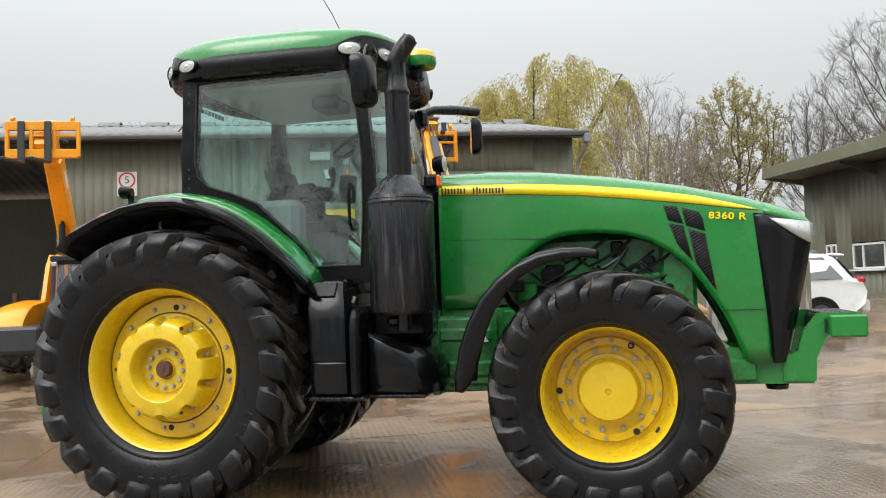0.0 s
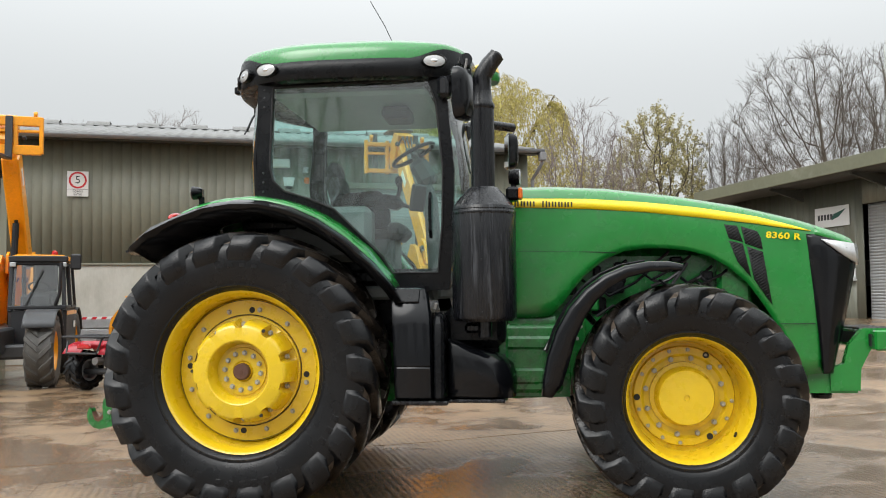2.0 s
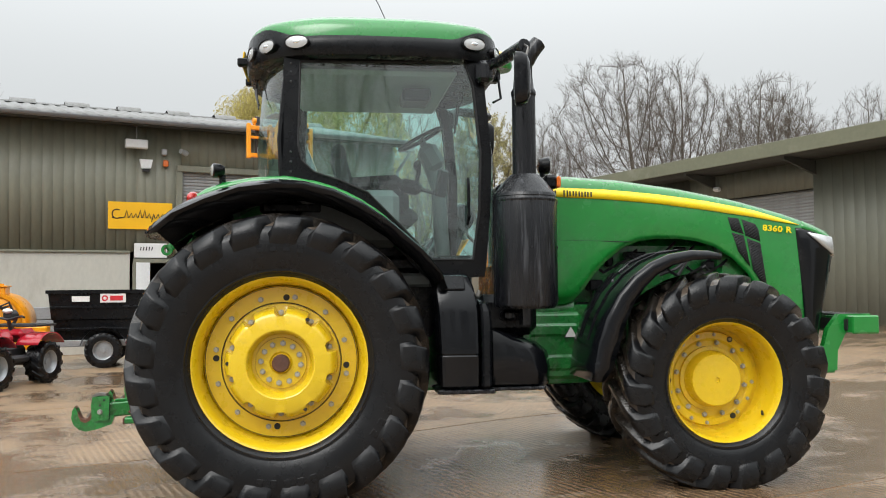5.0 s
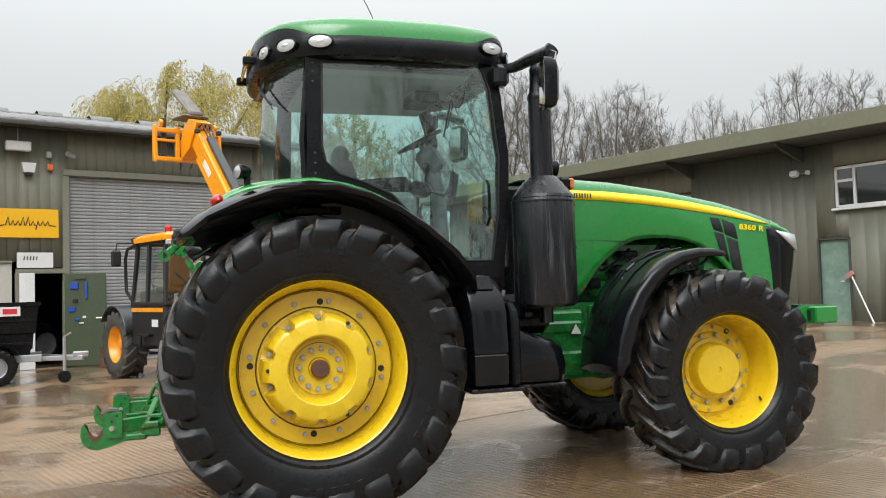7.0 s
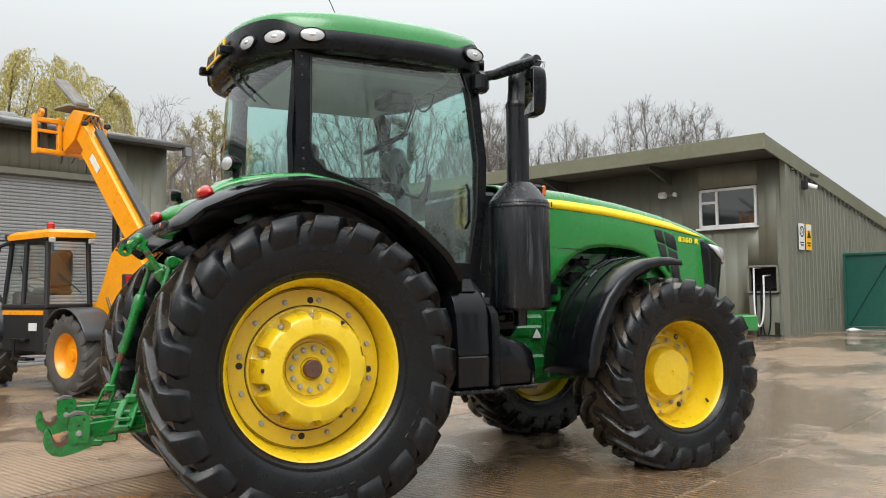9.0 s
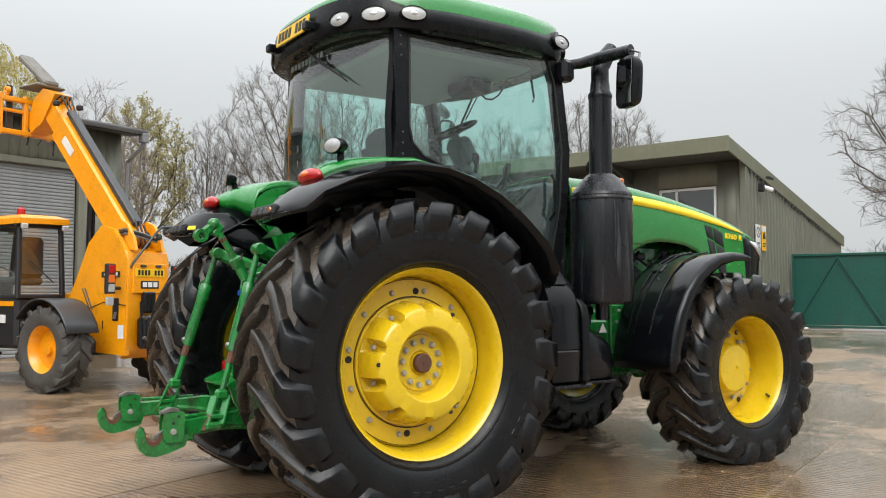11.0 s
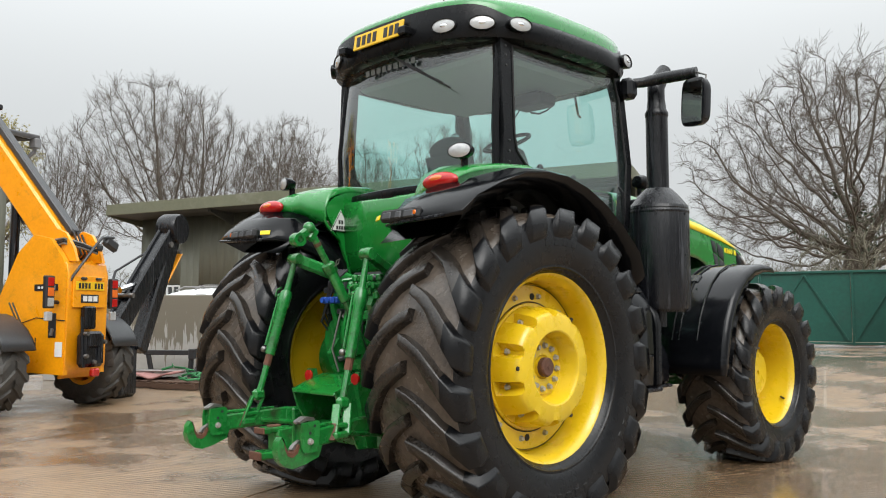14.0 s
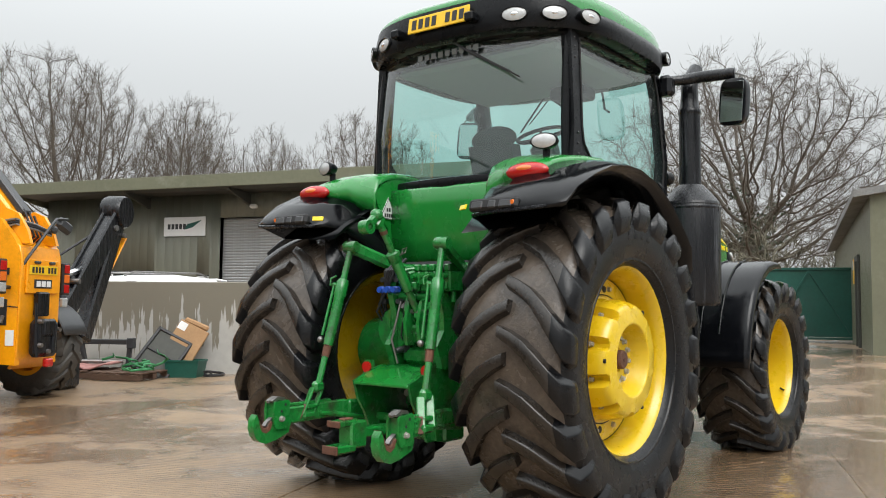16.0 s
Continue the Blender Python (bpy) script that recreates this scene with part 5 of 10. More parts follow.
# nose: green top lip, black front corner panels, headlights, grille
s = Shape()
rows = []
for x in (4.131, 4.2, 4.28, 4.36, 4.42, 4.455, 4.47):
    top, w = lerp_table(HOOD_TOP, x), lerp_table(HOOD_W, x)
    rows.append([(x, sd * w * k, top - d) for sd, k, d in ((1, 0.97, 0.11), (1, 0.93, 0.075), (1, 0.80, 0.038), (1, 0.5, 0.012), (1, 0, 0), (-1, 0.5, 0.012), (-1, 0.80, 0.038), (-1, 0.93, 0.075), (-1, 0.97, 0.11))])
s.sheet(rows)
thicken(part("hood_lip", s, GREEN, hood), 0.014)
for side in (-1, 1):
    s = Shape()
    rows = []
    for z in [0.87, 0.90, 1.0, 1.15, 1.3, 1.45, 1.6, 1.72, 1.80, 1.88, 1.905]:
        x0 = 4.153 - 0.089 * (z - 0.898)
        xf = lerp_table(NOSE, z)
        rows.append([(x0, side * (hood_side_y(min(x0, 4.1), z) + 0.004), z), (x0 + 0.35 * (xf - x0), side * 0.405, z), (x0 + 0.75 * (xf - x0), side * 0.375, z), (xf, side * 0.30, z), (xf + 0.02, side * 0.16, z), (xf + 0.025, 0.0, z)])
    s.sheet(rows)
    thicken(part("nose_panel", s, WET_BLACK, tractor, "glossy black mesh nose panel", angle=50), 0.01)
    s = Shape()
    for i in range(7):
        z = 1.02 + i * 0.09
        xf = lerp_table(NOSE, z)
        s.tube([(xf - 0.005, side * 0.30, z), (xf + 0.010, side * 0.22, z), (xf + 0.022, side * 0.08, z)], 0.007, 6)
    part("grille_bar", s, BLACK, tractor)
    s = Shape()
    s.sheet([[(4.17, side * 0.416, 1.868), (4.30, side * 0.392, 1.852), (4.42, side * 0.345, 1.835), (4.475, side * 0.27, 1.825)],
             [(4.24, side * 0.414, 1.815), (4.33, side * 0.395, 1.79), (4.43, side * 0.352, 1.75), (4.485, side * 0.275, 1.73)],
             [(4.31, side * 0.402, 1.762), (4.36, side * 0.388, 1.730), (4.43, side * 0.350, 1.695), (4.48, side * 0.275, 1.675)]])
    hl = thicken(part("headlight", s, LENS, tractor, "clear wrap-around headlight", angle=50), 0.02)
    part("lamp_bowl", Shape().lathe([(0.0, 0.0), (0.045, 0.01), (0.055, 0.035)], (4.352, side * 0.315, 1.765), (0.7, side * 0.7, 0), 20), CHROME, hl)
    # yellow stripe that tapers to the front, and the bars of the maker's name
    s = Shape()
    up, dn = [], []
    for i in range(40):
        x = 1.86 + (4.10 - 1.86) * i / 39
        zt = lerp_table([(1.86, 2.215), (2.46, 2.197), (2.88, 2.163), (3.287, 2.113), (3.687, 2.045), (3.916, 1.985), (4.1, 1.93)], x)
        th = lerp_table([(1.86, 0.068), (2.46, 0.077), (3.0, 0.075), (3.287, 0.074), (3.687, 0.058), (3.916, 0.034), (4.1, 0.003)], x)
        up.append((x, side * (hood_side_y(x, zt) + 0.006), zt))
        dn.append((x, side * (hood_side_y(x, zt - th) + 0.006), zt - th))
    s.sheet([up, dn])
    st_ob = part("stripe", s, STRIPE, hood, "tapering yellow side stripe")
    thicken(st_ob, 0.003, 1.0)
    s = Shape()
    for k in range(10):
        if k == 4:
            continue
        x = 1.895 + k * 0.0475
        zc = 2.172 - 0.0016 * k
        h = 0.050 if k in (0, 5) else 0.040
        y = side * (hood_side_y(x, zc) + 0.009)
        for dx in (-0.013, 0.013):
            part("name_bar", Shape().box((x + dx, y, zc), (0.011, 0.004, h)), INK, hood)
    m = pose(3.89, side * (hood_side_y(3.89, 1.89) + 0.010), 1.892, 90, 4.6, 0) if side < 0 else pose(3.89, hood_side_y(3.89, 1.89) + 0.010, 1.892, 90, -4.6, 180)
    lettering("model_number", "8360 R", 0.066, m @ Matrix.Diagonal((1.22, 1, 1, 1)), STRIPE, hood, 0.002, 1.08, "yellow model number", 0.0018)
    # slatted vents
    for poly in (((3.462, 1.985), (3.555, 1.974), (3.594, 1.851), (3.493, 1.88)), ((3.585, 1.968), (3.70, 1.930), (3.725, 1.885), (3.738, 1.795), (3.612, 1.838)), ((3.492, 1.862), (3.594, 1.838), (3.645, 1.591), (3.551, 1.706)), ((3.622, 1.818), (3.737, 1.776), (3.795, 1.381), (3.669, 1.572))):
        s = Shape()
        n = len(poly)
        s.add([(x, side * (hood_side_y(x, z) + 0.005), z) for x, z in poly], [tuple(range(n))])
        v = part("vent", s, DARK, hood, "black slatted vent")
        thicken(v, 0.004, 1.0)
        s = Shape()
        x0, x1 = min(p[0] for p in poly), max(p[0] for p in poly)
        z0, z1 = min(p[1] for p in poly), max(p[1] for p in poly)

        def inside(px, pz):
            c = False
            for (ax, az), (bx, bz) in zip(poly, poly[1:] + poly[:1]):
                if (az > pz) != (bz > pz) and px < (bx - ax) * (pz - az) / (bz - az) + ax:
                    c = not c
            return c

        k = 0
        while z0 - 0.2 + k * 0.022 < z1 + 0.2:
            zb = z0 - 0.2 + k * 0.022
            run = [(x0 + (x1 - x0) * q / 12, zb + 0.55 * (x0 + (x1 - x0) * q / 12 - x0)) for q in range(13)]
            run = [p for p in run if inside(*p)]
            if len(run) > 1:
                s.tube([(x, side * (hood_side_y(x, z) + 0.010), z) for x, z in (run[0], run[-1])], 0.0035, 4)
            k += 1
        part("slat", s, BLACK, v)
    # pressed crease and panel joints
    s = Shape()
    s.tube([(x, side * (hood_side_y(x, z) + 0.001), z) for x, z in [(2.62 + i * 0.08, 1.985 - 0.06 * (i / 8) ** 2) for i in range(11)]], 0.006, 6)
    part("crease", s, GREEN, hood)
    s = Shape()
    s.tube([(x, side * (hood_side_y(x, 1.80) + 0.0005), 1.807 - 0.004 * i) for i, x in enumerate((1.86, 2.05, 2.25, 2.42, 2.55, 2.66))], 0.0028, 6)
    part("panel_joint", s, DARK, hood)
    s = Shape()
    s.tube([(x, side * (hood_side_y(min(x, 4.1), 1.24) + 0.001), 1.24) for x in (3.84, 3.95, 4.05, 4.11)], 0.003, 6)
    part("panel_joint", s, DARK, hood)

# engine, frame rails and front axle seen in the wheel arch
s = Shape()
s.box((2.75, 0, 1.45), (1.5, 0.50, 0.75), bev=0.06).box((2.55, 0, 1.95), (1.1, 0.36, 0.3), bev=0.05).box((3.55, 0, 1.5), (0.25, 0.72, 0.9), bev=0.03)
part("engine", s, CAST_GREEN, tractor, "dark green engine block")
for side in (-1, 1):
    rnd = random.Random(5 + side)
    for i in range(26):
        x, z = rnd.uniform(2.25, 3.45), rnd.uniform(1.15, 1.72)
        s = Shape().box((x, side * rnd.uniform(0.24, 0.34), z), (rnd.uniform(0.05, 0.2), rnd.uniform(0.06, 0.14), rnd.uniform(0.04, 0.14)), bev=0.012)
        part("engine_fitting", s, BLACK if i % 3 else CAST_GREEN, tractor)
    for i in range(8):
        x, z = rnd.uniform(2.3, 3.3), rnd.uniform(1.3, 1.7)
        s = Shape().tube([(x, side * 0.33, z), (x + 0.12, side * 0.38, z + rnd.uniform(-0.1, 0.1)), (x + 0.25, side * 0.33, z + rnd.uniform(-0.1, 0.15))], 0.014, 7)
        part("engine_hose", s, INK, tractor)
    for i in range(6):
        x, z = 2.35 + i * 0.16, rnd.uniform(1.45, 1.72)
        s = Shape().tube([(x, side * 0.36, z), (x + 0.1, side * 0.40, z - 0.08), (x + 0.3, side * 0.37, z + 0.02), (x + 0.4, side * 0.33, z + 0.1)], 0.012, 6)
        part("engine_hose", s, BLACK, tractor)
    s = Shape().lathe([(0, 0), (0.05, 0), (0.05, 0.16), (0, 0.16)], (2.33, side * 0.36, 1.56), (0, 0, 1), 16)
    part("oil_filter", s, BLACK, tractor)
    part("filter_label", Shape().box((2.335, side * 0.412, 1.64), (0.045, 0.004, 0.05)), SIGN_WHITE, tractor)
    s = Shape()
    s.prism([(1.70, 0.70), (2.30, 0.70), (2.45, 0.86), (2.62, 1.08), (2.62, 1.30), (1.95, 1.30), (1.80, 1.16), (1.72, 1.0)], side * 0.30, side * 0.40)
    s.box((2.02, side * 0.42, 0.99), (0.46, 0.10, 0.52), bev=0.03).box((2.02, side * 0.46, 1.11), (0.40, 0.06, 0.10), bev=0.02).box((2.06, side * 0.46, 0.86), (0.38, 0.06, 0.14), bev=0.03)
    s.box((1.80, side * 0.44, 0.99), (0.07, 0.16, 0.62), bev=0.01).box((2.36, side * 0.40, 1.0), (0.12, 0.08, 0.56), bev=0.01)
    s.tube([(1.84, side * 0.30, 1.26), (2.2, side * 0.30, 1.26)], 0.13, 16)
    fr = part("frame_casting", s, CAST_GREEN, tractor, "green ribbed frame casting")
    for i in range(4):
        o = new("hole", HOLE)
        o.parent = fr
        o.location = (1.80, side * 0.522, 0.76 + i * 0.125)
        o.rotation_euler = (0, 0, 0 if side < 0 else math.pi)
    for i in range(6):
        o = new("bolt", BOLT_S)
        o.parent = fr
        o.location = (2.36 + 0.03 * (i % 2), side * 0.442, 0.78 + i * 0.09)
        o.rotation_euler = (0, 0, 0 if side < 0 else math.pi)
    part("warning_triangle", Shape().prism([(2.10, 1.055), (2.20, 1.055), (2.15, 1.14)], side * 0.493, side * 0.497), SIGN_WHITE, tractor)
    part("triangle_border", Shape().tube([(2.10, side * 0.497, 1.055), (2.20, side * 0.497, 1.055), (2.15, side * 0.497, 1.14), (2.10, side * 0.497, 1.055)], 0.004, 5), INK, tractor)
    s = Shape()
    s.beam((0.3, side * 0.34, 0.72), (4.05, side * 0.34, 0.82), 0.10, 0.16, bev=0.02)
    part("frame_rail", s, CAST_GREEN, tractor)
    s = Shape()
    s.lathe([(0.0, 0.0), (0.13, 0.0), (0.16, 0.05), (0.17, 0.30), (0.24, 0.34), (0.24, 0.46), (0.12, 0.50)], (3.05, side * 0.40, 0.772), (0, side, 0), 24)
    s.beam((3.05, 0, 0.75), (3.05, side * 0.6, 0.78), 0.26, 0.26, bev=0.05)
    part("front_axle", s, CAST_GREEN, tractor)
    s = Shape().lathe([(0.0, 0.0), (0.27, 0.0), (0.24, 0.1), (0.20, 0.28), (0.22, 0.34), (0.22, 0.55), (0.10, 0.60)], (0, side * 0.25, 0.96), (0, side, 0), 28)
    part("rear_axle_housing", s, CAST_GREEN, tractor)
s = Shape()
s.box((0.55, 0, 1.05), (1.5, 0.56, 0.62), bev=0.06).box((1.6, 0, 1.0), (1.0, 0.5, 0.5), bev=0.05).box((0.05, 0, 1.05), (0.5, 0.6, 0.5), bev=0.1)
part("transmission", s, CAST_GREEN, tractor, "green transmission housing")

part("bulkhead", Shape().box((1.72, 0, 1.62), (0.25, 0.86, 1.24), bev=0.03), BLACK, tractor)
# front support and weight bracket
s = Shape()
s.prism([(3.70, 0.72), (4.42, 0.72), (4.42, 0.90), (3.88, 0.98), (3.75, 0.88)], -0.34, 0.34)
part("front_support", s, GREEN, tractor)
for side in (-1, 1):
    s = Shape()
    s.prism([(4.22, 0.74), (4.43, 0.74), (4.44, 0.90), (4.50, 1.02), (4.56, 1.12), (4.70, 1.16), (4.74, 1.20), (4.46, 1.20), (4.36, 1.08), (4.32, 0.94), (4.22, 0.90)], side * 0.30, side * 0.36)
    part("bracket_arm", s, GREEN, tractor)
s = Shape()
s.box((4.63, 0, 1.115), (0.24, 0.92, 0.15), bev=0.012)
part("weight_bracket", s, GREEN, tractor, "green front weight bracket")
part("bracket_pad", Shape().box((4.62, 0, 1.195), (0.22, 0.7, 0.012), bev=0.004), SATIN, tractor)
# the bracket is solid; this dark plate paints the shade of its hollow
part("bracket_hollow", Shape().box((4.505, -0.0, 1.115), (0.012, 0.8, 0.09)), DARK, tractor)
part("tow_pin", Shape().lathe([(0, 0), (0.07, 0.0), (0.08, 0.03), (0.05, 0.06), (0, 0.06)], (4.2, -0.2, 0.67), (0, 0, 1), 16), SATIN, tractor)

# front mudguards
for side in (-1, 1):
    prof = [(3.02, 1.672), (2.93, 1.690), (2.80, 1.692), (2.64, 1.665), (2.50, 1.605), (2.38, 1.515), (2.27, 1.39), (2.18, 1.23), (2.12, 1.06), (2.09, 0.90), (2.08, 0.80)]
    s = Shape()
    rows = []
    for k, (x, z) in enumerate(prof):
        (xa, za), (xb, zb) = prof[max(0, k - 1)], prof[min(len(prof) - 1, k + 1)]
        tx, tz = xb - xa, zb - za
        ln = math.hypot(tx, tz)
        nx, nz_ = -tz / ln, tx / ln
        lip = (0.05, 0.062, 0.072, 0.082, 0.095, 0.11, 0.125, 0.14, 0.15, 0.13, 0.07)[k]
        rows.append([(x + nx * d, side * y, z + nz_ * d) for y, d in ((0.655, 0.05), (0.66, 0.012), (0.70, 0.0), (0.88, -0.004), (1.06, 0.0), (1.225, 0.0), (1.255, 0.010), (1.265, 0.035), (1.262, lip))])
    s.sheet(rows)
    fg = thicken(part("front_mudguard", s, WET_BLACK, tractor, "black plastic front mudguard", angle=50), 0.012)
    s = Shape()
    for y in (0.80, 0.86, 1.02):
        s.tube([(x, side * y, z + 0.010) for x, z in prof[2:9]], 0.007, 6)
    part("rib", s, BLACK, fg)
    part("clip", Shape().box((2.44, side * 0.83, 1.565), (0.10, 0.12, 0.03), (0, -38, 0), bev=0.008), SATIN, fg)
    s = Shape().tube([(2.36, side * 0.92, 1.48), (2.40, side * 0.75, 1.34), (2.62, side * 0.55, 1.12), (2.9, side * 0.52, 0.92)], 0.025, 8)
    part("mudguard_stay", s, SATIN, tractor)

# rear mudguards: a green shell, and a black moulding that wraps its outer edge and tail
SHELL = [(-0.60, 2.085), (-0.52, 2.120), (-0.41, 2.160), (-0.30, 2.182), (-0.19, 2.197), (0.02, 2.209), (0.235, 2.172), (0.34, 2.140), (0.446, 2.098), (0.55, 2.042), (0.654, 1.972), (0.86, 1.80), (1.02, 1.60), (1.08, 1.48)]
EDGE_IN = [(-0.19, 0.485, 1.50), (-0.21, 0.49, 1.65), (-0.28, 0.53, 1.80), (-0.35, 0.60, 1.93), (-0.44, 0.64, 1.99), (-0.56, 0.72, 2.02), (-0.62, 0.82, 2.03), (-0.63, 0.90, 2.04), (-0.605, 0.955, 2.052), (-0.53, 0.965, 2.085), (-0.45, 0.965, 2.12), (-0.33, 0.965, 2.15), (-0.19, 0.965, 2.17), (0.0, 0.965, 2.185),
           (0.16, 0.965, 2.165), (0.34, 0.965, 2.118), (0.53, 0.965, 2.03), (0.73, 0.965, 1.89), (0.93, 0.965, 1.71), (1.06, 0.965, 1.55), (1.12, 0.965, 1.42)]
EDGE_OUT = [(-0.22, 0.51, 1.46), (-0.30, 0.52, 1.60), (-0.45, 0.54, 1.71), (-0.62, 0.57, 1.785), (-0.76, 0.60, 1.80), (-0.84, 0.70, 1.80), (-0.875, 0.85, 1.805), (-0.875, 1.02, 1.81), (-0.85, 1.17, 1.82), (-0.80, 1.25, 1.841), (-0.688, 1.255, 1.937), (-0.478, 1.255, 2.035), (-0.27, 1.255, 2.108), (-0.064, 1.255, 2.136),
            (0.14, 1.255, 2.132), (0.343, 1.255, 2.083), (0.543, 1.255, 1.995), (0.74, 1.255, 1.867), (0.935, 1.255, 1.698), (1.065, 1.21, 1.545), (1.115, 1.10, 1.44)]


def grow_y(x):
    """The shell widens from its tail forwards."""
    return 0.085 * smooth(-0.52, -0.05, x)


for side in (-1, 1):
    s = Shape()
    rows = []
    for i, (x, z) in enumerate(SHELL):
        short = (0.17, 0.10, 0.03)[i] if i < 3 else 0.0
        rows.append([(x + short * smooth(0.85, 0.5, y), side * y, z + dz - (0.02 if i == 0 else 0.0) - (0.10, 0.06, 0.025, 0.01)[min(i, 3)] * smooth(0.66, 0.47, y) * (1 if i < 4 else 0)) for y, dz in ((0.47, -0.02), (0.485, 0.012), (0.54, 0.03), (0.66, 0.034), (0.80, 0.028), (0.90 + 0.4 * grow_y(x), 0.014), (0.955 + grow_y(x), 0.0), (0.975 + grow_y(x), -0.02), (0.975 + grow_y(x), -0.05))])
    rows.insert(0, [(x, side * y, z) for x, y, z in ((-0.29, 0.47, 1.80), (-0.29, 0.485, 1.80), (-0.34, 0.55, 1.88), (-0.47, 0.66, 1.985), (-0.60, 0.80, 2.02), (-0.635, 0.90, 2.04), (-0.605, 0.955, 2.05), (-0.60, 0.97, 2.05), (-0.60, 0.97, 2.05))])
    rows.insert(1, [((a[0] + 2 * b[0]) / 3 - 0.015, (a[1] + 2 * b[1]) / 3, (a[2] + 2 * b[2]) / 3) for a, b in zip(rows[0], rows[1])])
    s.sheet(rows)
    fd = thicken(part("rear_mudguard", s, GREEN, tractor, "rounded green rear mudguard", angle=55), 0.015)
    # inner cheek, with the arch cut out of its tail
    s = Shape()
    s.prism([(-0.42, 2.05), (-0.39, 1.98), (-0.35, 1.92), (-0.28, 1.80), (-0.21, 1.65), (-0.18, 1.48), (0.95, 1.48), (0.95, 1.68), (0.65, 1.96), (0.446, 2.09), (0.235, 2.165), (0.02, 2.20), (-0.19, 2.185), (-0.33, 2.13)], side * 0.474, side * 0.50)
    part("mudguard_cheek", s, GREEN, tractor)
    # moulding
    s = Shape()
    rows = []
    for i, (a, b) in enumerate(zip(EDGE_IN, EDGE_OUT)):
        a, b = Vector(a), Vector(b)
        if i > 8:
            a.y += grow_y(a.x)
        tail = smooth(3, 5, i) * (1 - smooth(9, 11, i))
        m1 = a.lerp(b, 0.5) + Vector((0, 0, 0.012))
        m2 = a.lerp(b, 0.86)
        m2.z = m2.z + (b.z + 0.062 - m2.z) * tail + 0.008 * (1 - tail)
        m1.z += 0.02 * tail
        m1 += Vector((-0.03, 0.0, 0.035)) * smooth(0, 2, i) * (1 - smooth(4, 6, i))
        hub_way = Vector((-b.x, 0.0, 0.96 - b.z)).normalized()
        if i > 8:
            drop = lerp_table([(9, 0.035), (12, 0.045), (13, 0.05), (19, 0.05), (22, 0.04)], i)
            c = b + hub_way * drop
            c.y = b.y - 0.015
            under = 1 - smooth(10, 14, i)
            d = c + Vector((0.02 + 0.05 * under, -0.16, -0.08 * under)) + hub_way * 0.05 * smooth(10, 13, i)
            e = Vector((c.x + 0.02, 0.53, c.z + 0.03 - 0.14 * under))
            b2 = b.lerp(c, 0.12) + Vector((0, 0.010, 0))
        else:
            c = b + Vector((0.012, 0.01, -0.015))
            d = Vector((a.x + 0.10, a.y + 0.03, min(a.z - 0.06, 1.90)))
            e = Vector((a.x + 0.12, 0.53, min(a.z - 0.06, 1.88)))
            b2 = b.lerp(c, 0.3)
        rows.append([(p.x, side * p.y, p.z) for p in (a, m1, m2, b, b2, c, d, e)])
    s.sheet(rows)
    ex = thicken(part("mudguard_extension", s, MOULDING, tractor, "black plastic mudguard extension", angle=66), 0.008)
    # dark inner wall of the wheel well
    s = Shape().prism([(-0.17, 1.30), (-0.20, 1.62), (-0.20, 1.95), (0.0, 2.12), (0.3, 2.06), (0.6, 1.93), (0.9, 1.66), (1.10, 1.40), (1.10, 1.05), (0.6, 1.30)], side * 0.505, side * 0.525)
    part("wheel_well", s, BLACK, tractor)
    hs = part("light_housing", Shape().box((-0.857, side * 0.83, 1.842), (0.05, 0.33, 0.072), (0, 14, 0), bev=0.016), DARK, tractor, "black rear light housing")
    for y, w_ in ((0.73, 0.075), (0.83, 0.05), (0.92, 0.085)):
        part("socket", Shape().box((-0.882, side * y, 1.842), (0.014, w_, 0.044), (0, 14, 0), bev=0.006), CHARCOAL, hs)
    part("bulb_holder", Shape().lathe([(0, 0.0), (0.012, 0.0), (0.017, 0.012)], (-0.887, side * 0.965, 1.845), (1, 0, 0), 12), AMBER, hs)
    part("lip", Shape().tube([(-0.815, side * 0.655, 1.797), (-0.862, side * 0.76, 1.797), (-0.887, side * 0.90, 1.80), (-0.880, side * 1.05, 1.805), (-0.855, side * 1.17, 1.815)], 0.010, 6), SATIN, hs)
    part("warning_label", Shape().box((-0.835, side * 0.60, 1.842), (0.010, 0.075, 0.030), (0, 18, side * 28), bev=0.002), STRIPE, hs)
    tl = part("tail_lamp", Shape().ball((-0.602, side * 0.885, 2.058), (0.046, 0.145, 0.054), 24, 12), RED_LENS, tractor, "oval red tail lamp")
    part("amber_section", Shape().ball((-0.612, side * 0.885, 2.070), (0.040, 0.085, 0.028), 20, 10), AMBER, tl)
    wk = part("work_lamp", Shape().lathe([(0, 0.0), (0.055, 0.0), (0.080, 0.03), (0.086, 0.07), (0.075, 0.08)], (-0.40, side * 0.90, 0), (-0.95, side * 0.25, 0.0), 24), BLACK, tractor, "oval work lamp on a stalk")
    part("lens", Shape().lathe([(0, 0.088), (0.05, 0.086), (0.076, 0.077), (0.078, 0.07)], (-0.40, side * 0.90, 0), (-0.95, side * 0.25, 0.0), 24), LENS, wk)
    wk.matrix_local = Matrix.Translation((0, 0, 2.255)) @ Matrix.Diagonal((1, 1, 0.58, 1))
    part("stalk", Shape().tube([(-0.41, side * 0.90, -0.17), (-0.41, side * 0.90, -0.05)], 0.022, 8), BLACK, wk)

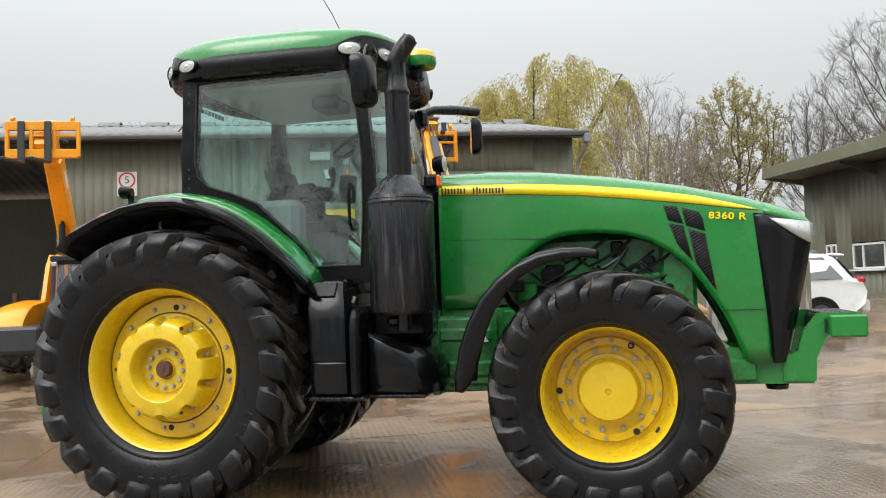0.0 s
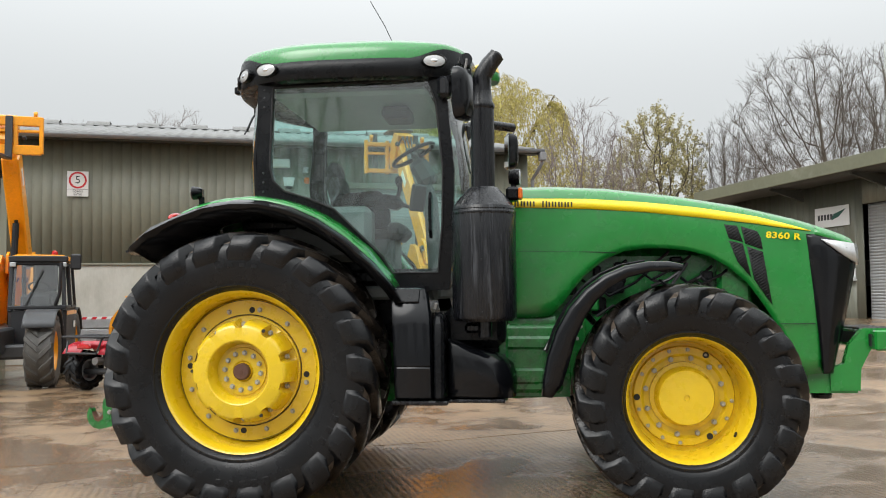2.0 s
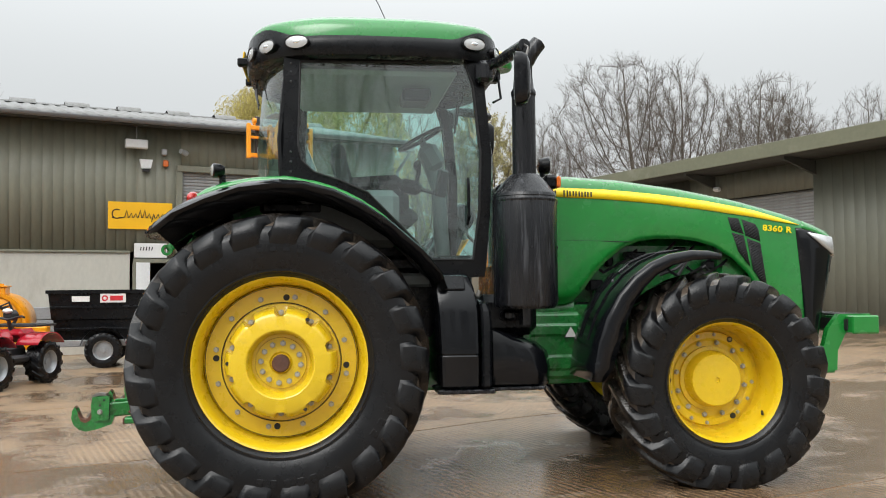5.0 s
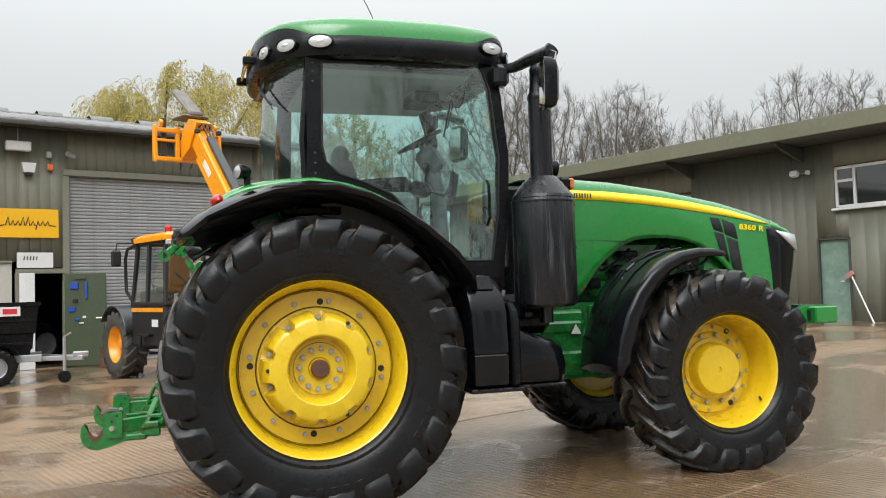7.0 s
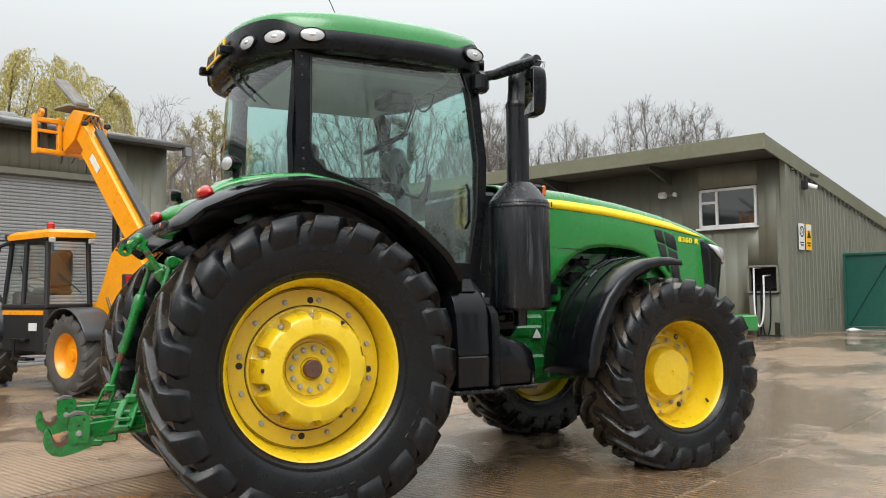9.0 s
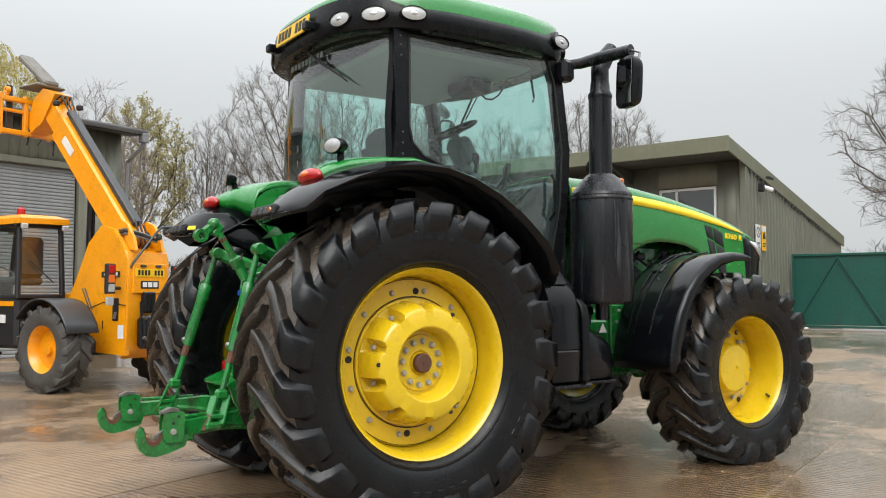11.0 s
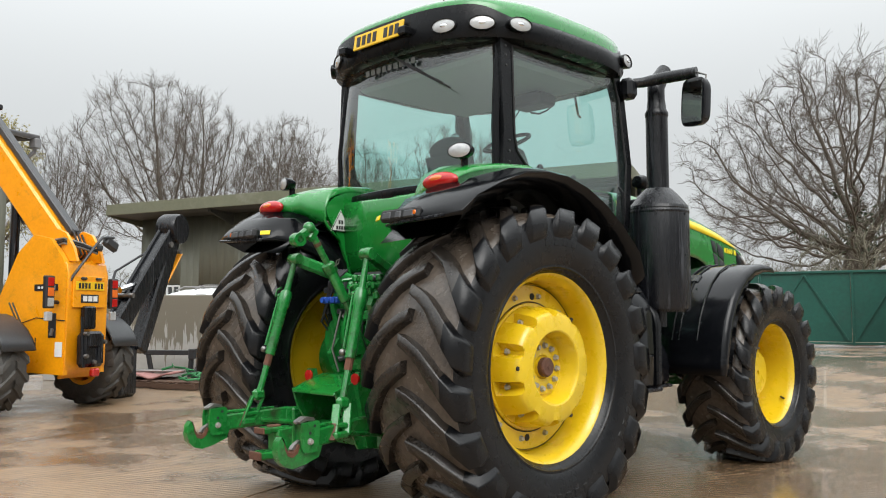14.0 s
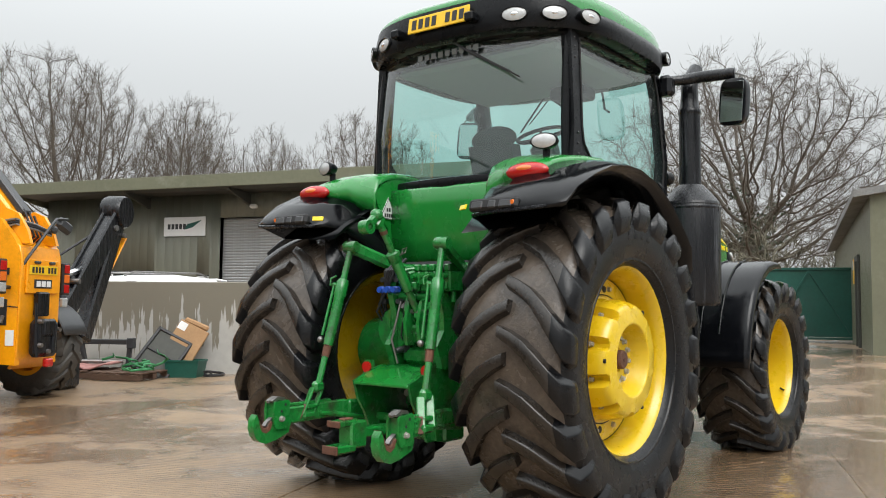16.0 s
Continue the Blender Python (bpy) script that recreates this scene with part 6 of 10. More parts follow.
# green body between the mudguards, under the rear window
s = Shape()
s.sheet([[(x, y, z) for y in (-0.48, -0.24, 0.0, 0.24, 0.48)] for x, z in ((-0.14, 1.54), (-0.19, 1.60), (-0.235, 1.75), (-0.252, 1.95), (-0.250, 2.068), (-0.238, 2.088), (-0.20, 2.095), (-0.05, 2.096))])
thicken(part("rear_panel", s, GREEN, tractor, "green panel under the rear window", angle=50), 0.03)
tri = part("id_triangle", Shape().prism([(-0.375, 1.878), (-0.195, 1.878), (-0.285, 2.035)], 0.464, 0.468), SIGN_WHITE, tractor, "white triangle sticker with dark border")
s = Shape().tube([(-0.368, 0.4635, 1.882), (-0.202, 0.4635, 1.882), (-0.285, 0.4635, 2.027), (-0.368, 0.4635, 1.882)], 0.0035, 5)
part("triangle_border", s, INK, tri)
s = Shape()
for x, w in ((-0.297, 0.016), (-0.273, 0.016)):
    s.box((x, 0.463, 1.945), (w, 0.003, 0.028))
for k in range(4):
    s.box((-0.318 + 0.022 * k, 0.463, 1.905), (0.015, 0.003, 0.026))
part("sticker_bars", s, INK, tri)

# ---- cab ----
CAB_RIVET = Shape().use(CHARCOAL).ball((0, 0, 0), 0.009, 8, 5).mesh("rivet", 60)
CW = 0.85
DOOR = [(0.115, 3.045), (1.285, 3.07), (1.345, 2.9), (1.395, 2.4), (1.385, 2.0), (1.345, 1.645), (1.01, 1.645), (0.94, 1.765), (0.76, 1.945), (0.585, 2.12), (0.40, 2.20), (0.21, 2.26), (0.125, 2.34), (0.10, 2.45)]


def cab_y(z):
    """The cab sides lean in a little at the top and tuck in below."""
    return CW - 0.03 * smooth(2.5, 3.1, z) - 0.06 * smooth(2.2, 1.6, z)


def frame_loop(outer, inner, side, depth, mat, name, label=""):
    s = Shape()
    n = len(outer)
    o1 = [(x, side * (cab_y(z) + 0.012), z) for x, z in outer]
    i1 = [(x, side * (cab_y(z) + 0.012), z) for x, z in inner]
    o2 = [(x, side * (cab_y(z) - depth), z) for x, z in outer]
    i2 = [(x, side * (cab_y(z) - depth), z) for x, z in inner]
    s.sheet([o1 + [o1[0]], i1 + [i1[0]], i2 + [i2[0]], o2 + [o2[0]], o1 + [o1[0]]])
    return part(name, s, mat, tractor, label)


for side in (-1, 1):
    outer = [(0.0, 3.12), (1.36, 3.13), (1.43, 2.9), (1.475, 2.4), (1.465, 2.0), (1.43, 1.52), (1.02, 1.50), (0.90, 1.62), (0.70, 1.85), (0.50, 2.03), (0.30, 2.08), (0.10, 2.10), (-0.02, 2.14), (0.0, 2.45)]
    frame_loop(outer, DOOR, side, 0.06, BLACK, "cab_frame", "black cab pillars and door frame")
    s = Shape()
    s.add([(x, side * (cab_y(z) + 0.004), z) for x, z in DOOR], [tuple(range(len(DOOR)))])
    gl = part("side_window", s, CAB_GLASS, tractor, "tinted side window wet with rain")
    gl.visible_shadow = False
    for z in (2.26, 2.33, 2.40, 2.90, 2.97, 3.03):
        o = new("rivet", CAB_RIVET)
        o.parent = tractor
        o.location = (0.050, side * (cab_y(z) + 0.012), z)
    # rubber seal
    s = Shape().tube([(x, side * (cab_y(z) + 0.014), z) for x, z in DOOR + DOOR[:1]], 0.008, 6, cap=False)
    part("window_seal", s, DARK, tractor)
    s = Shape()
    s.tube([(1.30, side * (cab_y(2.05) + 0.02), 2.22), (1.30, side * (cab_y(2.0) + 0.06), 2.18), (1.30, side * (cab_y(2) + 0.06), 1.95), (1.30, side * (cab_y(1.9) + 0.02), 1.9)], 0.012, 8)
    part("grab_rail", s, BLACK, tractor)
# rear window and windscreen, bowed out
REAR = [(0.80, 0.0), (0.70, -0.07), (0.55, -0.135), (0.30, -0.205), (0.0, -0.23), (-0.30, -0.205), (-0.55, -0.135), (-0.70, -0.07), (-0.80, 0.0)]
s = Shape().sheet([[(x + dx, y * k, z) for y, x in REAR] for z, dx, k in ((2.06, 0.0, 1.0), (2.5, -0.02, 1.005), (3.07, 0.03, 0.985))])
gl = part("rear_window", s, CAB_GLASS, tractor, "bowed tinted rear window", angle=60)
gl.visible_shadow = False
s = Shape().sheet([[(x - dx, y * 1.01, z) for y, x in REAR] for dx, z in ((-0.03, 2.075), (0.016, 2.082), (0.022, 2.11), (0.016, 2.140), (-0.01, 2.150))])
s.tube([(x + 0.03, y * 0.985, 3.08) for y, x in REAR], 0.03, 8)
for y in (-1, 1):
    s.tube([(0.0, y * 0.80, 2.05), (-0.02, y * 0.805, 2.5), (0.03, y * 0.79, 3.08)], 0.028, 8)
part("rear_window_frame", s, BLACK, tractor)
s = Shape().sheet([[(1.46 + 0.10 * math.cos(a) * 1.0, 0.80 * math.sin(a), 1.6) for a in [-1.57 + 3.14 * k / 8 for k in range(9)]], [(1.47 + 0.10 * math.cos(a), 0.80 * math.sin(a), 2.4) for a in [-1.57 + 3.14 * k / 8 for k in range(9)]], [(1.36 + 0.10 * math.cos(a), 0.78 * math.sin(a), 3.08) for a in [-1.57 + 3.14 * k / 8 for k in range(9)]]])
gl = part("windscreen", s, CAB_GLASS, tractor, "tinted front windscreen", angle=60)
gl.visible_shadow = False
part("rear_wiper", Shape().tube([(-0.245, -0.07, 3.06), (-0.245, -0.24, 2.95), (-0.20, -0.50, 2.80)], 0.009, 6).tube([(-0.24, -0.20, 2.985), (-0.195, -0.57, 2.755)], 0.006, 5), INK, tractor)
s = Shape()
for k in range(9):
    s.box((-0.224, 0.24 - 0.060 * k, 3.005), (0.004, 0.04, 0.040))
part("window_name_bars", s, TRIM_GREY, tractor)
part("lower_sill", Shape().box((0.68, 0, 1.62), (1.4, 1.30, 0.12), bev=0.03), BLACK, tractor)
part("cab_floor", Shape().box((0.70, 0, 1.50), (1.3, 1.42, 0.10), bev=0.02), TRIM_GREY, tractor)
part("rear_shelf", Shape().box((0.05, 0, 2.02), (0.45, 1.40, 0.10), bev=0.03), BLACK, tractor)


# roof
def roof_ring(k, z, raise_ends=0.0, n=88):
    """The roof's outline, scaled by k: rounder at the back than at the front."""
    out = []
    for j in range(n):
        a = 2 * math.pi * j / n
        c, sn = math.cos(a), math.sin(a)
        e = 2.0 / (3.6 if c > 0 else 2.9)
        x = 0.64 + (0.98 if c > 0 else 0.955) * k * math.copysign(abs(c) ** e, c)
        y = 0.975 * k * math.copysign(abs(sn) ** e, sn)
        out.append((x, y, z + raise_ends * smooth(0.52, 0.80, abs(x - 0.64))))
    return out


s = Shape()
s.sheet([roof_ring(0.30, 3.09), roof_ring(0.80, 3.085), roof_ring(0.93, 3.06), roof_ring(0.985, 3.075), roof_ring(1.0, 3.12), roof_ring(1.0, 3.170, 0.035), roof_ring(0.985, 3.206, 0.090), roof_ring(0.955, 3.219, 0.090)], wrap=True)
s.add(roof_ring(0.30, 3.09), [tuple(range(88))])
roof = part("roof_rim", s, BLACK, tractor, "black roof rim with lamp pods", angle=50)
s = Shape()
s.sheet([roof_ring(0.975, 3.206, 0.093), roof_ring(0.972, 3.262, 0.062), roof_ring(0.952, 3.322, 0.024), roof_ring(0.88, 3.366, 0.0), roof_ring(0.72, 3.394), roof_ring(0.45, 3.408), roof_ring(0.2, 3.412), roof_ring(0.02, 3.413)], wrap=True)
s.add(roof_ring(0.02, 3.413), [tuple(range(88))])
part("roof_panel", s, GREEN, tractor, "green cab roof", angle=50)
LAMPS = [(-0.252, -0.562, 3.158, -0.93, -0.35), (-0.125, -0.789, 3.156, -0.72, -0.68), (0.09, -0.935, 3.158, -0.30, -0.95), (1.347, -0.925, 3.182, 0.20, -0.98), (1.55, -0.70, 3.17, 0.9, -0.45)]
for x, y, z, nx, ny in LAMPS + [(x, -y, z, nx, -ny) for x, y, z, nx, ny in LAMPS]:
    m = Matrix.Translation((x, y, z)) @ Vector((nx, ny, 0.0)).to_track_quat("Y", "Z").to_matrix().to_4x4()
    s = Shape().lathe([(0.088, -0.06), (0.092, -0.004), (0.085, 0.006), (0.080, 0.0)], n=28)
    lm = part("roof_lamp", s, BLACK, tractor, "oval roof work lamp")
    lm.matrix_local = m @ Matrix.Diagonal((1, 1, 0.56, 1))
    part("lens", Shape().lathe([(0.0, 0.008), (0.05, 0.005), (0.082, -0.003), (0.082, -0.01)], n=28), LENS, lm)
    part("bulb", Shape().ball((0, 0.005, 0), (0.026, 0.006, 0.026), 10, 6), CHROME, lm)
plate = part("number_plate", Shape().box((0, 0, 0), (0.014, 0.52, 0.112), bev=0.003), PLATE, tractor, "yellow number plate with dark bars")
plate.matrix_local = pose(-0.335, -0.005, 3.205, 0, 8, 0)
for k in range(8):
    if k != 4:
        part("plate_bar", Shape().box((-0.009, 0.205 - k * 0.058, 0.0), (0.004, 0.036, 0.07)), INK, plate)
for y in (0.36, -0.28):
    part("plate_lamp", Shape().box((-0.33, y, 3.17), (0.09, 0.07, 0.06), bev=0.01), BLACK, tractor)
part("antenna", Shape().tube([(0.98, 0.45, 3.38), (0.745, 0.45, 3.90), (0.615, 0.45, 4.13)], 0.004, 5), INK, tractor)
bc = part("receiver_dome", Shape().lathe([(0, 0.0), (0.12, 0.0), (0.135, 0.03), (0.13, 0.075)], (1.66, -0.12, 3.20), (0, 0, 1), 28), GREEN, tractor, "green and yellow receiver dome")
part("dome_top", Shape().lathe([(0.132, 0.075), (0.12, 0.115), (0.08, 0.14), (0, 0.145)], (1.66, -0.12, 3.20), (0, 0, 1), 28), YELLOW, bc)
part("dome_bracket", Shape().box((1.60, -0.12, 3.15), (0.18, 0.12, 0.10), bev=0.02).tube([(1.66, -0.2, 3.14), (1.68, -0.22, 2.95), (1.60, -0.3, 2.9)], 0.01, 6), BLACK, bc)

# mirrors on arms
for side, ends, at in ((-1, ((1.51, -0.95, 3.045), (1.56, -1.10, 3.06), (1.61, -1.35, 3.062)), (1.545, -1.345, 2.83)), (1, ((1.52, 0.95, 3.08), (1.66, 1.10, 3.10), (1.86, 1.32, 3.11)), (1.80, 1.30, 2.87))):
    tip = Vector(ends[2])
    ar = part("mirror_arm", Shape().tube([(1.40, side * 0.86, 3.03)] + list(ends), [0.034, 0.040, 0.046, 0.044], 12).box((1.42, side * 0.88, 2.99), (0.12, 0.12, 0.16), bev=0.03), SATIN, tractor, "black mirror arm")
    part("wire_loop", Shape().tube([tip + Vector((0, -0.02 * side, 0.01)), tip + Vector((0.01, 0.07 * side, -0.03)), tip + Vector((-0.02, 0.07 * side, -0.17))], 0.008, 6), STEEL, ar)
    mm = Matrix.Translation(at) @ Matrix.Rotation(radians(side * 14), 4, "Z") @ Matrix.Rotation(radians(4), 4, "X")
    sh = Shape()
    rings = []
    for dx, k in ((0.0, 0.95), (0.006, 1.0), (0.05, 0.985), (0.082, 0.88), (0.10, 0.62), (0.106, 0.05)):
        rings.append([(dx, 0.114 * k * math.copysign(abs(math.cos(a)) ** 0.45, math.cos(a)), 0.178 * k * math.copysign(abs(math.sin(a)) ** 0.45, math.sin(a))) for a in [2 * math.pi * q / 36 for q in range(36)]])
    sh.sheet(rings, wrap=True)
    sh.add(rings[-1], [tuple(range(36))]).add(rings[0], [tuple(range(36))])
    mi = part("mirror_shell", sh, WET_BLACK, tractor, "black mirror housing")
    mi.matrix_local = mm
    part("mirror_face", Shape().box((-0.004, 0, 0), (0.004, 0.185, 0.30), bev=0.001), MIRROR, mi)

# exhaust stack with its round silencer
EX = (1.692, -0.957)
s = Shape()
s.lathe([(0.0, 1.295), (0.205, 1.295), (0.222, 1.315), (0.228, 1.34), (0.228, 2.055), (0.222, 2.075), (0.226, 2.08), (0.220, 2.10), (0.155, 2.185), (0.115, 2.225), (0.100, 2.24), (0.0, 2.24)], (EX[0], EX[1], 0), (0, 0, 1), 44)
ex = part("silencer", s, SATIN, tractor, "black rain-streaked exhaust silencer", angle=20)
s = Shape().tube([(EX[0], EX[1], 2.23), (EX[0], EX[1], 2.80)], 0.084, 24).lathe([(0.084, 2.80), (0.089, 2.81), (0.089, 2.835), (0.075, 2.86), (0.068, 2.93)], (EX[0], EX[1], 0), (0, 0, 1), 24)
s.tube([(EX[0], EX[1], 2.92), (EX[0], EX[1], 3.03), (EX[0] + 0.018, EX[1], 3.065), (EX[0] + 0.055, EX[1] - 0.005, 3.125), (EX[0] + 0.115, EX[1] - 0.01, 3.195)], [0.066, 0.066, 0.067, 0.063, 0.056], 20, cap=False)
part("stack_pipe", s, SATIN, ex)
part("pipe_mouth", Shape().ball((EX[0] + 0.095, EX[1] - 0.01, 3.165), 0.055), DARK, ex)
for a in (-0.4, -1.6, -2.7):
    for z in (1.36, 1.72, 2.03):
        o = new("rivet", RIVET)
        o.parent = ex
        o.location = (EX[0] + 0.228 * math.cos(a), EX[1] + 0.228 * math.sin(a), z)
        o.rotation_euler = (0, 0, a + math.pi / 2)
part("silencer_band", Shape().lathe([(0.229, 2.04), (0.232, 2.045), (0.232, 2.06), (0.229, 2.065)], (EX[0], EX[1], 0), (0, 0, 1), 20), SATIN, ex)
part("silencer_foot", Shape().tube([(EX[0], EX[1], 1.30), (EX[0], EX[1], 1.18)], 0.05, 12).box((1.62, -0.66, 1.24), (0.16, 0.44, 0.07), bev=0.02), SATIN, ex)
part("side_marker", Shape().tube([(1.86, -0.60, 2.18), (1.90, -0.84, 2.19)], 0.028, 10).box((1.90, -0.86, 2.20), (0.10, 0.12, 0.10), bev=0.02), BLACK, tractor)
part("marker_lens", Shape().box((1.955, -0.88, 2.20), (0.03, 0.10, 0.085), bev=0.012), AMBER, tractor)
rl = part("hood_work_lamp", Shape().lathe([(0, -0.06), (0.05, -0.05), (0.062, 0.0), (0.062, 0.03)], (1.92, -0.66, 2.35), (1, -0.1, 0), 20).tube([(1.90, -0.66, 2.20), (1.90, -0.66, 2.31)], 0.02, 8), BLACK, tractor)
part("lens", Shape().lathe([(0, 0.04), (0.04, 0.037), (0.06, 0.03)], (1.92, -0.66, 2.35), (1, -0.1, 0), 20), LENS, rl)

# steps and black fuel tank, on both sides
for side in (-1, 1):
    s = Shape()
    rows = []
    for z, yo, x0, x1 in ((0.755, 1.10, 1.075, 1.325), (0.775, 1.125, 1.065, 1.335), (0.975, 1.135, 1.06, 1.335), (0.985, 1.129, 1.066, 1.329), (0.995, 1.135, 1.06, 1.335), (1.26, 1.125, 1.05, 1.33), (1.36, 1.105, 1.04, 1.322), (1.45, 1.06, 1.035, 1.305), (1.52, 1.00, 1.03, 1.285), (1.545, 0.94, 1.03, 1.275), (1.55, 0.60, 1.04, 1.265)):
        rows.append([(x, side * y, z) for x, y in ((x0, 0.50), (x0, yo - 0.035), (x0 + 0.010, yo - 0.010), (x0 + 0.035, yo), (x1 - 0.045, yo), (x1 - 0.015, yo - 0.012), (x1, yo - 0.045), (x1, 0.50))])
    s.sheet(rows, wrap=True)
    s.add(rows[0], [tuple(range(8))]).add(rows[-1], [tuple(range(8))])
    sp = part("step_panel", s, WET_BLACK, tractor, "black moulded step panel", angle=24)
    part("lid", Shape().beam((1.155, side * 1.080, 1.43), (1.155, side * 1.010, 1.525), 0.17, 0.012, bev=0.005, up=(0, side, 0.6)), BLACK, sp)
    s = Shape()
    rows = []
    for z, yo, x0, x1 in ((0.755, 1.11, 1.352, 1.405), (0.775, 1.135, 1.347, 1.412), (1.20, 1.135, 1.345, 1.415), (1.28, 1.115, 1.345, 1.412), (1.33, 1.07, 1.345, 1.40), (1.355, 0.98, 1.345, 1.385), (1.36, 0.60, 1.345, 1.38)):
        rows.append([(x, side * y, z) for x, y in ((x0, 0.55), (x0, yo - 0.015), (x0 + 0.012, yo), (x1 - 0.018, yo), (x1, yo - 0.02), (x1, 0.55))])
    s.sheet(rows, wrap=True)
    s.add(rows[0], [tuple(range(6))]).add(rows[-1], [tuple(range(6))])
    part("step_column", s, BLACK, tractor, angle=24)
    s = Shape()
    rows = []
    for y, sh, fx in ((0.45, 0.02, 0.0), (0.78, 0.0, 0.0), (0.90, 0.0, 0.055), (0.965, 0.012, 0.11), (0.98, 0.035, 0.12)):
        rows.append([(x, side * y, z) for x, z in ((1.418 + sh, 0.745 + sh), (1.90 - sh - fx, 0.745 + sh), (1.91 - sh - fx, 0.867), (1.885 - sh - fx, 0.985 - sh), (1.80 - sh - fx * 0.8, 1.052 - sh), (1.62 - 0.3 * fx, 1.100 - sh), (1.418 + sh, 1.170 - sh))])
    s.sheet(rows, wrap=True)
    s.add(rows[-1], [tuple(range(7))])
    part("fuel_tank", s, WET_BLACK, tractor, "black moulded fuel tank", angle=50)
    part("step_tread", Shape().box((1.24, side * 0.94, 0.735), (0.40, 0.36, 0.03), bev=0.008).box((1.62, side * 0.82, 0.732), (0.42, 0.30, 0.025), bev=0.008), SATIN, tractor)
    part("latch", Shape().box((1.345, side * 0.99, 1.40), (0.03, 0.02, 0.05), (0, 20, 0), bev=0.006), STEEL, tractor)

part("air_duct", Shape().box((1.60, -0.58, 1.24), (0.46, 0.36, 0.30), bev=0.06), BLACK, tractor)
# cab interior
s = Shape()
s.box((0.76, 0.02, 2.00), (0.50, 0.48, 0.14), bev=0.05)
seat = part("seat", s, SEAT, tractor, "grey cloth driver's seat")
s = Shape()
s.sheet([[(0.52 - 0.13 * k / 5 + dx, y + 0.03, 2.02 + 0.088 * k) for dx, y in ((0.0, -0.24 + 0.014 * k), (0.06, -0.19), (0.07, 0.0), (0.06, 0.19), (0.0, 0.24 - 0.014 * k), (-0.06, 0.19), (-0.07, 0), (-0.06, -0.19))] for k in range(6)], wrap=True)
s.ball((0.39, 0.03, 2.51), (0.065, 0.20, 0.095), 20, 10)
part("backrest", s, SEAT, seat)
part("suspension", Shape().box((0.72, 0.02, 1.78), (0.40, 0.40, 0.36), bev=0.03), TRIM_GREY, seat)
s = Shape()
s.box((0.66, -0.34, 2.235), (0.44, 0.15, 0.13), (0, -4, 0), bev=0.05).box((0.93, -0.36, 2.215), (0.20, 0.17, 0.11), (0, 10, 0), bev=0.045).box((0.72, -0.36, 2.10), (0.40, 0.12, 0.18), bev=0.04)
s.tube([(0.98, -0.36, 2.25), (1.00, -0.36, 2.33), (0.99, -0.36, 2.37)], [0.016, 0.018, 0.028], 10).ball((0.99, -0.36, 2.385), (0.032, 0.03, 0.04), 10, 8)
part("armrest_console", s, BLACK, tractor, "black armrest console with joystick")
s = Shape().tube([(1.24, 0.02, 1.55), (1.20, 0.02, 2.25), (1.11, 0.03, 2.52)], 0.06, 12).box((1.14, 0.03, 2.50), (0.16, 0.22, 0.22), (0, -30, 0), bev=0.04).tube([(1.06, 0.03, 2.655), (1.14, 0.03, 2.50)], 0.03, 8)
part("steering_column", s, TRIM_GREY, tractor)
sw = Shape()
ring = [Vector((0.19 * math.cos(a), 0.19 * math.sin(a), 0)) for a in [2 * math.pi * k / 28 for k in range(29)]]
sw.tube(ring, 0.016, 8, cap=False)
for a in (0.5, 2.6, 4.7):
    sw.tube([(0, 0, -0.03), (0.19 * math.cos(a), 0.19 * math.sin(a), 0)], 0.012, 6)
so = part("steering_wheel", sw, INK, tractor)
so.matrix_local = pose(1.055, 0.03, 2.655, 0, -28, 0)
mn = part("monitor", Shape().box((0, 0, 0), (0.035, 0.17, 0.21), bev=0.014), INK, tractor, "dark display on the armrest")
mn.matrix_local = pose(1.16, -0.50, 2.23, 0, 10, -30)
part("monitor_post", Shape().tube([(1.00, -0.40, 2.20), (1.10, -0.46, 2.16), (1.15, -0.49, 2.22)], 0.016, 8), INK, tractor)
part("side_console", Shape().box((0.45, -0.58, 1.95), (0.75, 0.22, 0.42), bev=0.05), TRIM_GREY, tractor)
part("side_console", Shape().box((0.40, 0.55, 1.92), (0.7, 0.3, 0.36), bev=0.05), TRIM_GREY, tractor)
part("pedals", Shape().box((1.28, -0.15, 1.62), (0.08, 0.12, 0.10), (0, -30, 0), bev=0.01).box((1.28, -0.32, 1.62), (0.08, 0.12, 0.10), (0, -30, 0), bev=0.01), INK, tractor)
part("headlining", Shape().box((0.66, 0, 3.03), (1.2, 1.4, 0.06), bev=0.03), HEADLINER, tractor)
part("inner_cable", Shape().tube([(1.38, 0.125, 3.06), (1.38, 0.09, 3.0), (1.38, 0.03, 2.955), (1.38, -0.05, 2.935), (1.38, -0.13, 2.95), (1.38, -0.18, 2.98), (1.38, -0.21, 3.05)], 0.008, 6), INK, tractor)
part("front_wiper", Shape().tube([(1.40, 0.20, 3.06), (1.40, 0.44, 2.78)], 0.009, 6).tube([(1.41, 0.18, 3.02), (1.41, 0.36, 2.84)], 0.006, 6), INK, tractor)
part("inner_bracket", Shape().box((0.98, -0.3, 2.92), (0.22, 0.3, 0.10), bev=0.02), INK, tractor)

